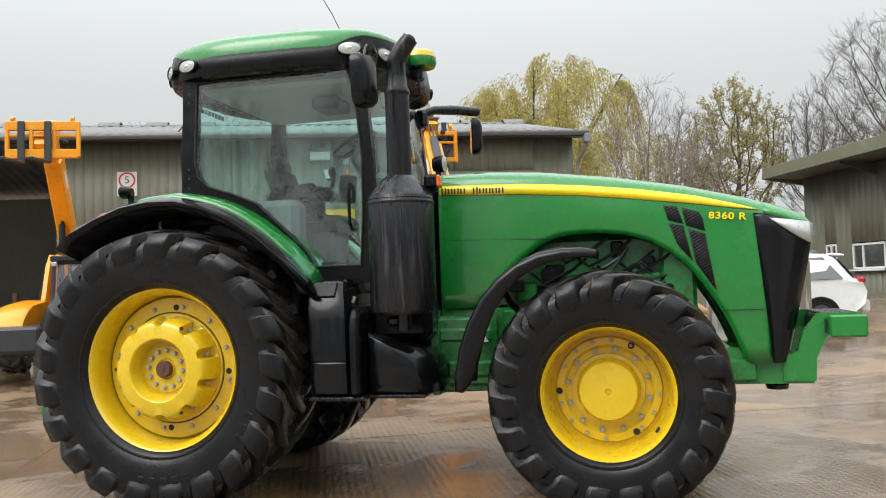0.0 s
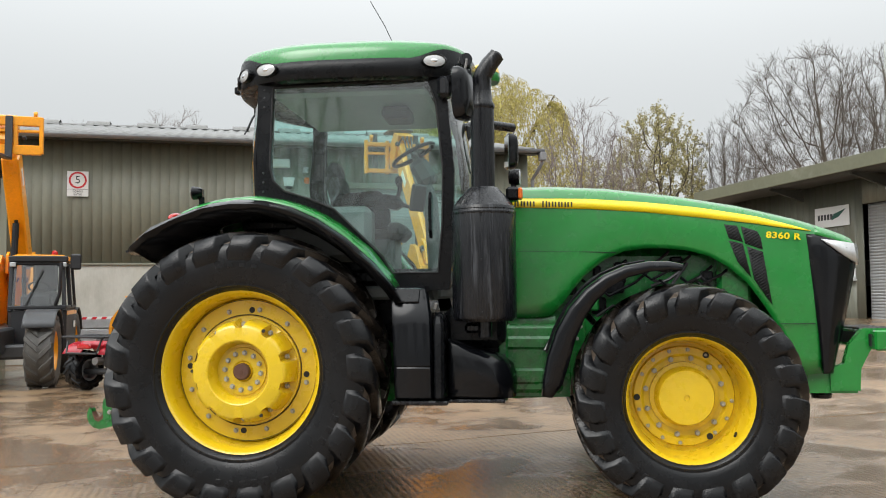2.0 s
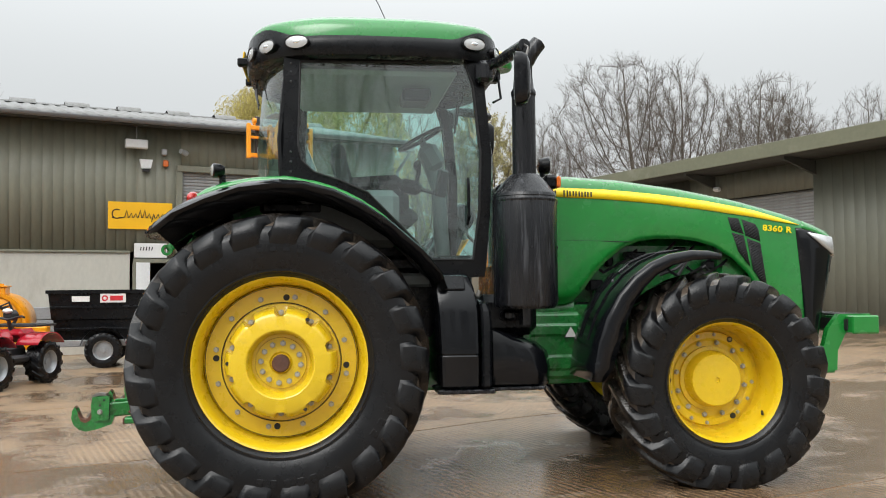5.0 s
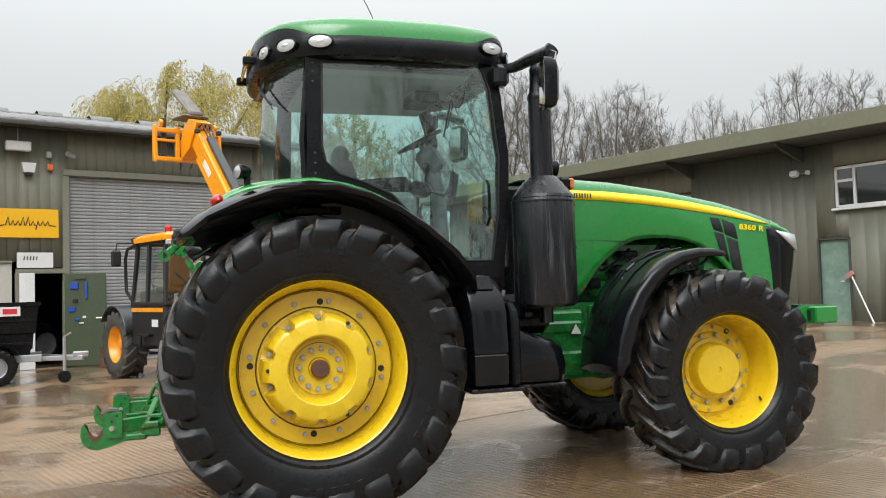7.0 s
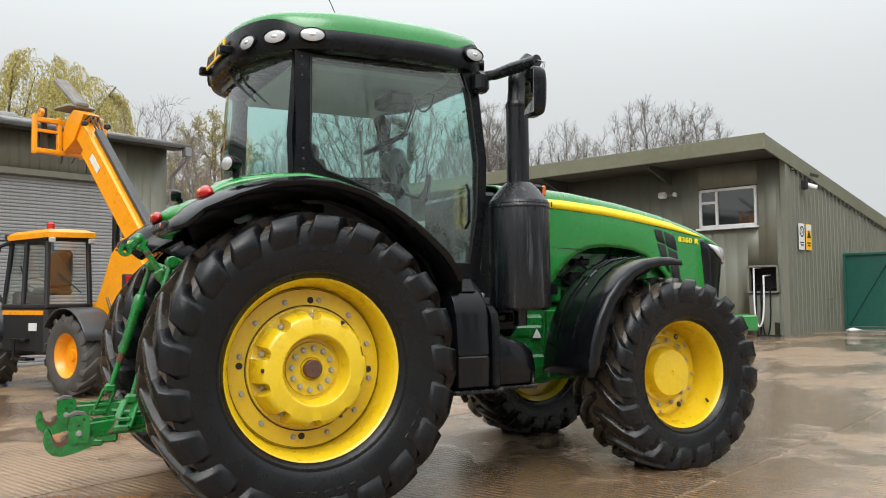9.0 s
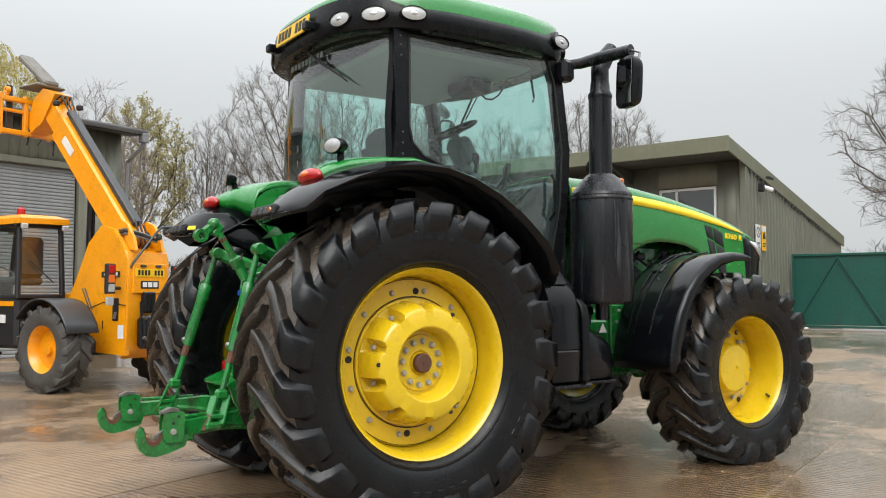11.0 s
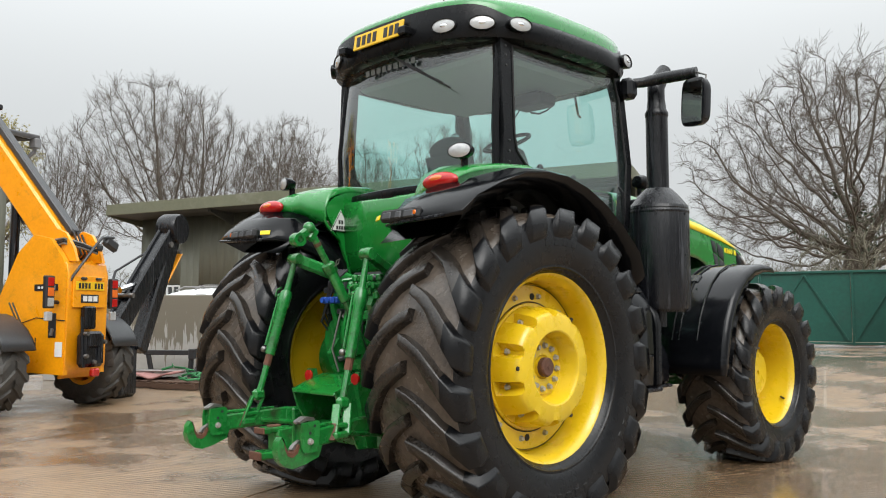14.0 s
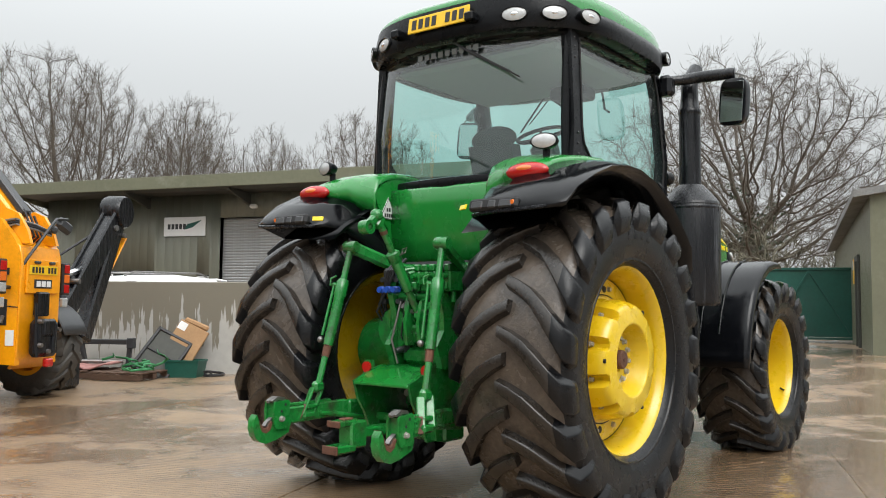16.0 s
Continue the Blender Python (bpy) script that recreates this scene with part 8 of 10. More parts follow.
    for y in (0.57, -0.56):
        lp = part("rear_lamp", Shape().box((-0.70, y, 1.57), (0.07, 0.15, 0.42), bev=0.015), INK, t, "upright rear lamp cluster")
        for k, mt in enumerate((RED_LENS, AMBER, RED_LENS if y < 0 else LENS)):
            part("lens", Shape().box((-0.738, y, 1.70 - 0.13 * k), (0.012, 0.10, 0.11), bev=0.02), mt, lp)
        part("lamp_arm", Shape().tube([(-0.66, y * 0.55, 1.44), (-0.68, y, 1.44)], 0.024, 8).lathe([(0, 0), (0.04, 0), (0.045, 0.05)], (-0.66, y * 0.62, 1.44), (0, -1 if y > 0 else 1, 0), 12), INK, t)
        part("marker_lamp", Shape().box((-0.70, y, 1.26), (0.05, 0.11, 0.12), bev=0.01), LENS, t)
    # cab on the left
    x0, x1, yi, yo = 0.72, 2.12, cab_in, cab_out
    s = Shape()
    s.box((1.42, (yi + yo) / 2, 0.95), (1.4, yo - yi, 0.74), bev=0.05)
    part("cab_base", s, INK, t, "black cab lower body")
    s = Shape()
    posts = [((x0 + 0.02, yo - 0.03, 1.3), (x0 + 0.10, yo - 0.08, 2.36 - low)), ((x0 + 0.02, yi + 0.03, 1.3), (x0 + 0.10, yi + 0.03, 2.36 - low)), ((x1, yo - 0.03, 1.25), (x1 - 0.16, yo - 0.08, 2.36 - low)), ((x1, yi + 0.03, 1.25), (x1 - 0.16, yi + 0.03, 2.36 - low)), ((1.45, yo - 0.02, 1.3), (1.45, yo - 0.07, 2.36 - low))]
    for a, b in posts:
        s.beam(a, b, 0.07, 0.07, bev=0.015, up=(1, 0, 0))
    for z, d in ((1.32, 0.0), (2.36 - low, 0.07)):
        s.box((1.42, yo - 0.03 - d * 0.6, z), (1.38 - d * 2, 0.07, 0.07), bev=0.015).box((x0 + 0.02 + d, (yi + yo) / 2, z), (0.07, yo - yi, 0.07), bev=0.015).box((x1 - d * 2, (yi + yo) / 2, z), (0.07, yo - yi, 0.07), bev=0.015)
    part("cab_frame", s, INK, t, "black cab pillars")
    for quad_ in ([(x0 + 0.03, yo - 0.02, 1.34), (x1 - 0.02, yo - 0.02, 1.34), (x1 - 0.15, yo - 0.07, 2.34 - low), (x0 + 0.09, yo - 0.07, 2.34 - low)],
                  [(x0 + 0.01, yi + 0.03, 1.34), (x0 + 0.01, yo - 0.04, 1.34), (x0 + 0.09, yo - 0.08, 2.34 - low), (x0 + 0.09, yi + 0.03, 2.34 - low)],
                  [(x1 + 0.02, yi + 0.03, 1.28), (x1 + 0.02, yo - 0.04, 1.28), (x1 - 0.14, yo - 0.08, 2.34 - low), (x1 - 0.14, yi + 0.03, 2.34 - low)]):
        g = part("cab_window", Shape().add(quad_, [(0, 1, 2, 3)]), CLEAR_GLASS, t, "clear cab window")
        g.visible_shadow = False
    s = Shape()
    s.sheet([[(x, y, z) for x, y, z in ((x0 - 0.05, yi - 0.02, 2.39 - low + d), (x0 - 0.05, yo, 2.37 - low + d), (x1 - 0.08, yo, 2.37 - low + d), (x1 - 0.08, yi - 0.02, 2.39 - low + d))] for d in (0.0, 0.08)], wrap=True)
    s.add([(x0 - 0.05, yi - 0.02, 2.47 - low), (x0 - 0.05, yo, 2.45 - low), (x1 - 0.08, yo, 2.45 - low), (x1 - 0.08, yi - 0.02, 2.47 - low), (x0 + 0.08, yi + 0.1, 2.52 - low), (x0 + 0.08, yo - 0.1, 2.51 - low), (x1 - 0.25, yo - 0.1, 2.51 - low), (x1 - 0.25, yi + 0.1, 2.52 - low)], [(0, 1, 5, 4), (1, 2, 6, 5), (2, 3, 7, 6), (3, 0, 4, 7), (4, 5, 6, 7)])
    s.add([(x0 - 0.05, yi - 0.02, 2.39 - low), (x0 - 0.05, yo, 2.37 - low), (x1 - 0.08, yo, 2.37 - low), (x1 - 0.08, yi - 0.02, 2.39 - low)], [(3, 2, 1, 0)])
    part("cab_roof", s, ORANGE, t, "orange cab roof", angle=20)
    part("sun_visor", Shape().box((x1 - 0.10, (yi + yo) / 2, 2.43 - low), (0.10, yo - yi + 0.02, 0.11), bev=0.02), INK, t)
    part("beacon", Shape().lathe([(0, 0), (0.06, 0), (0.055, 0.10), (0.03, 0.13), (0, 0.135)], (1.0, 0.85, 2.50 - low), (0, 0, 1), 16), RED_LENS, t, "red rotating beacon")
    for y in (yi + 0.06, yo - 0.06):
        for xx, dx in ((x0 - 0.06, -1), (x1 - 0.06, 1)):
            part("cab_work_lamp", Shape().box((xx, y, 2.33 - low), (0.05, 0.10, 0.08), bev=0.012), LENS, t)
    part("rear_wiper", Shape().tube([(x0 - 0.02, 0.5, 1.52), (x0 + 0.01, 0.86, 1.84)], 0.01, 6), INK, t)
    part("front_wiper", Shape().tube([(x1 + 0.05, 0.55, 1.34), (x1 - 0.06, 0.80, 1.98)], 0.012, 6), INK, t)
    part("side_stripe", Shape().box((1.42, yo + 0.008, 1.22), (1.30, 0.01, 0.07)), ORANGE, t)
    part("side_badge", Shape().box((1.08, yo + 0.012, 1.00), (0.24, 0.01, 0.12)), SIGN_WHITE, t)
    part("cab_seat", Shape().box((1.2, 0.7, 1.55), (0.45, 0.45, 0.12), bev=0.04).box((1.0, 0.7, 1.9), (0.12, 0.42, 0.6), bev=0.05), SEAT, t)
    part("cab_dash", Shape().box((1.92, 0.7, 1.40), (0.25, 0.5, 0.3), bev=0.04).lathe([(0.15, 0), (0.17, 0.01), (0.19, 0), (0.17, -0.01)], (1.72, 0.7, 1.68), (-0.5, 0, 0.8), 20, close=True), INK, t)
    part("cab_step", Shape().box((1.4, 1.06, 0.50), (0.46, 0.16, 0.04), bev=0.008).box((1.4, 1.08, 0.80), (0.46, 0.16, 0.04), bev=0.008).tube([(1.6, 1.12, 0.5), (1.6, 1.1, 0.8)], 0.02, 6), SATIN, t)
    s = Shape().tube([(2.10, 1.00, 1.30), (2.22, 1.10, 1.55), (2.20, 1.12, 2.1), (2.1, 1.12, 2.28 - low), (1.92, 1.02, 2.36 - low)], 0.03, 8)
    part("grab_hoop", s, INK, t)
    part("side_mirror", Shape().tube([(1.95, 1.0, 2.38 - low), (2.05, 1.32, 2.38 - low), (2.05, 1.34, 2.25 - low)], 0.014, 6).box((2.05, 1.34, 2.12), (0.06, 0.18, 0.28), bev=0.03), INK, t)
    part("rear_mirror", Shape().tube([(-0.76, 0.36, 1.62), (-0.84, 0.30, 1.80), (-0.90, -0.02, 2.22), (-0.88, -0.14, 2.32), (-0.84, -0.40, 2.34)], 0.018, 6).box((-0.82, -0.36, 2.25), (0.10, 0.28, 0.16), (24, 0, 0), bev=0.04).box((-0.88, -0.10, 2.18), (0.08, 0.10, 0.10), bev=0.03), CHARCOAL, t)
    for y in (-0.20, 0.26):
        part("pivot_bracket", Shape().prism([(-0.86, 1.98), (-0.80, 2.16), (-0.66, 2.36), (-0.50, 2.42), (-0.34, 2.34), (-0.30, 1.98)], y - 0.025, y + 0.025), ORANGE, t)
        part("pivot_pin", Shape().lathe([(0, -0.04), (0.07, -0.04), (0.07, 0.04), (0, 0.04)], (-0.52, y, 2.20), n=16), CHARCOAL, t)
    for k in range(3):
        part("steel_pipe", Shape().tube([(-0.42, 0.30, 2.16 + 0.05 * k), (-0.66, 0.31, 2.22 + 0.03 * k), (-0.80, 0.12, 2.16 + 0.03 * k), (-0.84, -0.10, 2.10 + 0.02 * k)], 0.016, 6), (STEEL, INK, STEEL)[k], t)
    # engine bonnet on the right
    s = Shape()
    rows = []
    for x, zt, zb in ((0.62, 1.30, 0.85), (0.75, 1.42, 0.85), (1.7, 1.36, 0.78), (2.1, 1.22, 0.66), (2.32, 1.08, 0.62), (2.38, 0.98, 0.66)):
        rows.append([(x, -0.14, zb), (x, -0.14, zt - 0.03), (x, -0.20, zt), (x, -0.55, zt + 0.01), (x, -0.96, zt - 0.14), (x, -1.03, zt - 0.26), (x, -1.03, zb)])
    s.sheet(rows)
    s.add(rows[0], [tuple(range(7))]).add(rows[-1], [tuple(range(7))])
    part("engine_bonnet", s, ORANGE, t, "orange engine bonnet", angle=30)
    part("bonnet_badge", Shape().box((2.385, -0.45, 0.80), (0.012, 0.30, 0.09)), INK, t)
    for y in (-0.36, -0.45, -0.54):
        part("badge_bar", Shape().box((2.393, y, 0.80), (0.004, 0.06, 0.055)), SIGN_WHITE, t)
    part("bonnet_vent", Shape().beam((1.1, -0.90, 1.27), (2.0, -0.90, 1.14), 0.10, 0.02, bev=0.006), DARK, t)
    # boom
    bo = Vector((-0.48, boom_y, 2.08))
    d = Vector((math.cos(radians(boom_up)), 0, math.sin(radians(boom_up))))
    up = Vector((-d.z, 0, d.x))
    s = Shape()
    s.beam(bo - d * 0.10, bo + d * 2.55, 0.30, 0.42, bev=0.03, up=up)
    bm_ = part("boom", s, ORANGE, t, "orange telescopic boom")
    part("inner_boom", Shape().beam(bo + d * 2.5, bo + d * 2.95, 0.23, 0.33, bev=0.02, up=up), ORANGE, bm_)
    part("boom_badge", Shape().beam(bo + d * 1.9 + Vector((0, 0.156, 0)), bo + d * 2.25 + Vector((0, 0.156, 0)), 0.008, 0.12, up=up), SIGN_WHITE, bm_)
    part("boom_badge", Shape().beam(bo + d * 1.9 - Vector((0, 0.156, 0)), bo + d * 2.25 - Vector((0, 0.156, 0)), 0.008, 0.12, up=up), SIGN_WHITE, bm_)
    part("hose_guide", Shape().beam(bo + d * 0.15 + up * 0.26, bo + d * 2.62 + up * 0.26, 0.14, 0.10, bev=0.02, up=up), CHARCOAL, bm_, "charcoal hose channel along the boom")
    for k in range(3):
        s = Shape().tube([bo + d * (0.1 + 0.05 * k) + up * 0.30 + Vector((0, -0.05 + 0.05 * k, 0)), bo - d * 0.18 + up * 0.20 + Vector((0, -0.08 + 0.07 * k, 0)), bo - d * 0.15 - up * 0.25 + Vector((0, -0.1 + 0.09 * k, 0))], 0.016, 6)
        part("boom_hose", s, INK, bm_)
        s = Shape().tube([bo + d * 2.55 + up * 0.28 + Vector((0, -0.05 + 0.05 * k, 0)), bo + d * 2.90 + up * 0.34 + Vector((0, -0.08 + 0.08 * k, 0)), bo + d * 2.98 + up * 0.05 + Vector((0, -0.16 + 0.14 * k, 0))], 0.014, 6)
        part("boom_hose", s, INK, bm_)
    part("lift_ram", Shape().tube([(0.55, 0.03, 0.95), bo + d * 1.2 - up * 0.25], 0.06, 12).tube([bo + d * 0.9 - up * 0.30, bo + d * 1.25 - up * 0.2], 0.035, 10), SATIN, t)
    for y in (-0.2, 0.2):
        part("boom_lamp", Shape().box(bo + d * 2.75 + up * 0.28 + Vector((0, y, 0)), (0.10, 0.08, 0.08), bev=0.015), INK, bm_)
    tip = bo + d * 2.95
    s = Shape()
    s.prism([(tip.x - 0.22, tip.z + 0.22), (tip.x + 0.10, tip.z + 0.34), (tip.x + 0.34, tip.z + 0.20), (tip.x + 0.52, tip.z - 0.18), (tip.x + 0.40, tip.z - 0.34), (tip.x + 0.10, tip.z - 0.20)], tip.y - 0.15, tip.y + 0.15)
    part("boom_head", s, ORANGE, bm_, "orange boom nose")
    deep = 0.17 if carriage == "forks" else 0.08
    ca = part("carriage", Shape().beam((tip.x + 0.48, tip.y - 0.62, tip.z - 0.02), (tip.x + 0.48, tip.y + 0.62, tip.z - 0.02), 0.06, 0.05, bev=0.012), ORANGE, t, "orange fork carriage")
    for z in (0.16, -0.36):
        part("cross_bar", Shape().beam((tip.x + 0.48, tip.y - 0.62, tip.z + z), (tip.x + 0.48, tip.y + 0.62, tip.z + z), 0.10, deep, bev=0.012), ORANGE, ca)
    for y in (-0.52, 0.52):
        part("hanger_eye", Shape().lathe([(0.02, -0.03), (0.055, -0.03), (0.06, 0.0), (0.055, 0.03), (0.02, 0.03)], (tip.x + 0.46, tip.y + y, tip.z + 0.29), (0, 1, 0), 16, close=True).box((tip.x + 0.46, tip.y + y, tip.z + 0.24), (0.06, 0.05, 0.06), bev=0.01), ORANGE, ca)
    for y in (-0.62, -0.2, 0.2, 0.62):
        part("upright_bar", Shape().beam((tip.x + 0.48, tip.y + y, tip.z - 0.42), (tip.x + 0.48, tip.y + y, tip.z + 0.24), 0.07, 0.09, bev=0.012, up=(1, 0, 0)), ORANGE, ca)
    if carriage == "forks":
        for y in (-0.36, 0.10):
            part("fork_tine", Shape().beam((tip.x + 0.55, tip.y + y, tip.z + 0.24), (tip.x + 0.58, tip.y + y, tip.z - 0.55), 0.12, 0.05, bev=0.01, up=(1, 0, 0)).beam((tip.x + 0.56, tip.y + y, tip.z - 0.53), (tip.x + 1.75, tip.y + y, tip.z - 0.62), 0.12, 0.045, bev=0.01), CHARCOAL, ca, "dark steel fork tine")
    else:
        for y in (-0.42, 0.42):
            part("fork_tine", Shape().beam((tip.x + 0.55, tip.y + y, tip.z - 0.40), (tip.x + 0.58, tip.y + y, tip.z + 0.40), 0.10, 0.05, bev=0.01, up=(1, 0, 0)), CHARCOAL, ca, "dark steel fork tine")
        s = Shape().beam((tip.x + 0.10, tip.y, tip.z + 0.42), (tip.x + 0.85, tip.y, tip.z + 0.98), 0.26, 0.10, bev=0.03)
        s.beam((tip.x + 0.1, tip.y, tip.z + 0.40), (tip.x + 0.6, tip.y, tip.z + 0.40), 0.5, 0.05, bev=0.02)
        part("guard_plate", s, WEATHERED, ca, "grey weathered guard plate on the carriage")
        s = Shape()
        rnd = random.Random(11)
        for k in range(16):
            p = Vector((tip.x + 0.48, tip.y + rnd.uniform(-0.6, 0.6), tip.z + rnd.uniform(-0.4, 0.3)))
            s.tube([p, p + Vector((rnd.uniform(-0.05, 0.15), rnd.uniform(-0.1, 0.1), -rnd.uniform(0.1, 0.3)))], 0.012, 5)
        part("hanging_chain", s, CHARCOAL, ca)
    return t


telehandler("telehandler", "orange and black telehandler with boom raised and cab on its side", frame_of((0.22, 7.72), 114), "guard", 48)
telehandler("telehandler", "orange and black telehandler with pallet forks raised high", frame_of((-8.05, 8.63), -67), "forks", 55, 0.27, 0.08, 1.20, 0.26)

# black digger arm standing beside the telehandler
arm = thing("digger_arm", "black folded backhoe arm with orange stripe", "digger arm", m=frame_of((2.0, 8.55), 31))
a, b, c = Vector((-0.75, 0, 0.95)), Vector((0.85, 0, 2.72)), Vector((0.02, 0.05, 0.70))
s = Shape()
for y in (-0.10, 0.10):
    s.beam(a + Vector((0, y, 0)), b + Vector((0, y, 0)), 0.05, 0.32, bev=0.02, up=(1, 0, -0.5))
s.beam(a, b, 0.2, 0.22, bev=0.02, up=(1, 0, -0.5))
part("boom", s, SATIN, arm)
s = Shape().beam(b + Vector((0.06, 0, -0.05)), c, 0.22, 0.26, bev=0.03, up=(1, 0, 0))
part("dipper", s, SATIN, arm)
part("stripe", Shape().beam(b + Vector((0.18, -0.01, -0.4)), c + Vector((0.15, -0.01, 0.5)), 0.20, 0.03, bev=0.01, up=(1, 0, 0)), ORANGE, arm)
part("pivot_boss", Shape().lathe([(0, -0.17), (0.24, -0.17), (0.26, -0.12), (0.26, 0.12), (0.24, 0.17), (0, 0.17)], b + Vector((0.02, 0, 0)), n=28), SATIN, arm)
for p, r in ((b + Vector((-0.22, 0, -0.28)), 0.05), (b + Vector((0.05, 0, -0.38)), 0.04), (a + Vector((0.35, 0, 0.62)), 0.04)):
    part("pin", Shape().lathe([(0, -0.15), (r, -0.15), (r, 0.15), (0, 0.15)], p, n=14), STEEL, arm)
part("ram", Shape().tube([a + Vector((0.2, 0, 0.7)), b + Vector((-0.05, 0, -0.75))], 0.05, 10), CHROME, arm)
part("hose", Shape().tube([a + Vector((0, 0.14, 0.3)), a + Vector((0.35, 0.18, 1.0)), b + Vector((-0.2, 0.16, -0.3)), b + Vector((0.0, 0.2, 0.2))], 0.02, 6), INK, arm)
part("foot", Shape().box((-0.25, 0.35, 0.40), (0.5, 0.7, 0.8), bev=0.06), SATIN, arm)

# quad bike
quad = thing("quad_bike", "red quad bike with black racks and knobbly tyres", "quad bike", m=frame_of((-4.80, 6.02), 74))
for x in (0.0, 1.18):
    for side in (-1, 1):
        small_wheel(quad, (x, side * 0.42, 0.32), 0.32, 0.27, RIM_GREY, RUBBER, side, 14)
        s = Shape()
        s.sheet([[(x + 0.40 * math.sin(a), side * y, 0.42 + 0.36 * math.cos(a)) for y in (0.18, 0.24, 0.50, 0.545, 0.55)] for a in [-1.05 + 2.1 * k / 8 for k in range(9)]])
        thicken(part("mudguard", s, RED_PLASTIC, quad, "glossy red mudguard", angle=50), 0.012)
s = Shape()
s.box((0.65, 0, 0.70), (0.46, 0.34, 0.20), bev=0.08).box((1.12, 0, 0.76), (0.40, 0.44, 0.14), bev=0.06).box((-0.12, 0, 0.74), (0.34, 0.56, 0.12), bev=0.05)
part("body_shell", s, RED_PLASTIC, quad)
part("footwell", Shape().box((0.58, 0.30, 0.40), (0.56, 0.24, 0.10), bev=0.03).box((0.58, -0.30, 0.40), (0.56, 0.24, 0.10), bev=0.03).box((0.6, 0, 0.50), (0.95, 0.42, 0.16), bev=0.04), INK, quad)
part("seat", Shape().box((0.22, 0, 0.80), (0.66, 0.28, 0.14), bev=0.06), SEAT, quad)
part("engine", Shape().box((0.6, 0, 0.42), (0.7, 0.30, 0.34), bev=0.05).tube([(0, -0.4, 0.3), (0, 0.4, 0.3)], 0.05, 8).tube([(1.18, -0.4, 0.3), (1.18, 0.4, 0.3)], 0.04, 8), CHARCOAL, quad)
s = Shape()
for x0, x1, z in ((-0.46, 0.14, 0.87), (0.96, 1.48, 0.88)):
    s = Shape().tube([(x0, -0.42, z), (x0, 0.42, z), (x1, 0.42, z), (x1, -0.42, z), (x0, -0.42, z)], 0.018, 6)
    for k in range(4):
        y = -0.3 + 0.2 * k
        s.tube([(x0, y, z), (x1, y, z)], 0.013, 6)
    part("rack", s, INK, quad, "black tube rack")
s = Shape().tube([(-0.42, -0.35, 0.86), (-0.50, -0.3, 0.62), (-0.50, 0.3, 0.62), (-0.42, 0.35, 0.80)], 0.018, 6)
part("rear_bumper", s, INK, quad)
part("handlebar", Shape().tube([(0.72, 0.40, 1.02), (0.86, 0.26, 1.03), (0.92, 0.0, 0.98), (0.86, -0.26, 1.03), (0.72, -0.40, 1.02)], 0.018, 8).tube([(0.92, 0, 0.98), (1.02, 0, 0.72)], 0.03, 8), INK, quad)
part("head_pod", Shape().box((0.98, 0, 1.04), (0.16, 0.22, 0.16), bev=0.05), INK, quad)
part("gauge", Shape().ball((0.90, 0, 1.11), (0.06, 0.08, 0.04)), SIGN_WHITE, quad)
part("tail_light", Shape().box((-0.44, 0.0, 0.72), (0.05, 0.26, 0.07), bev=0.015), RED_LENS, quad)
part("exhaust", Shape().tube([(0.2, -0.2, 0.46), (-0.42, -0.2, 0.50)], 0.06, 12), STEEL, quad)

# round orange bowser behind the quad
bw = thing("tank_bowser", "orange cylindrical tank trailer with pump fittings", "bowser", m=frame_of((-5.25, 8.1), 100) @ Matrix.Diagonal((0.86, 0.86, 0.86, 1)))
part("tank", Shape().lathe([(0, -0.06), (0.40, -0.04), (0.55, 0.02), (0.60, 0.10), (0.60, 1.5), (0.55, 1.58), (0, 1.64)], (0, 0, 1.0), (1, 0, 0), 40), ORANGE, bw)
part("end_ring", Shape().lathe([(0.55, -0.02), (0.62, -0.03), (0.63, 0.06), (0.60, 0.07)], (0, 0, 1.0), (1, 0, 0), 40), ORANGE, bw)
part("manway", Shape().box((0.25, 0, 1.64), (0.50, 0.50, 0.16), bev=0.02).box((0.25, 0, 1.73), (0.56, 0.56, 0.03), bev=0.01).tube([(0.1, -0.2, 1.76), (0.4, 0.2, 1.78)], 0.02, 6), ORANGE, bw)
part("pump", Shape().box((-0.14, 0.12, 1.22), (0.16, 0.18, 0.26), bev=0.04).lathe([(0, -0.1), (0.07, -0.1), (0.07, 0.1), (0, 0.1)], (-0.18, 0.12, 1.38), (0, 0, 1), 14), PALE_GREEN, bw)
s = Shape()
for k in range(4):
    s.tube([(-0.12, -0.1 - 0.05 * k, 1.3), (-0.20, -0.35 - 0.03 * k, 1.42 - 0.06 * k), (-0.16, -0.48, 1.1), (-0.14, -0.34 + 0.05 * k, 0.72), (-0.1, -0.1, 0.62 + 0.04 * k)], 0.022, 6)
s.tube([(-0.1, 0.3, 0.8), (-0.15, 0.42, 1.2), (-0.1, 0.32, 1.5), (0.05, 0.22, 1.62)], 0.022, 6)
part("hose", s, INK, bw)
part("side_box", Shape().box((0.2, -0.80, 0.72), (0.5, 0.40, 0.46), bev=0.03), ORANGE, bw)
for side in (-1, 1):
    small_wheel(bw, (0.95, side * 0.72, 0.34), 0.34, 0.24, RIM_GREY, RUBBER, side, 16)
part("frame", Shape().box((0.7, 0, 0.42), (2.0, 0.7, 0.10), bev=0.01).tube([(0.95, -0.7, 0.34), (0.95, 0.7, 0.34)], 0.04, 8).box((-0.3, 0, 0.24), (0.1, 0.1, 0.46), bev=0.01), CHARCOAL, bw)

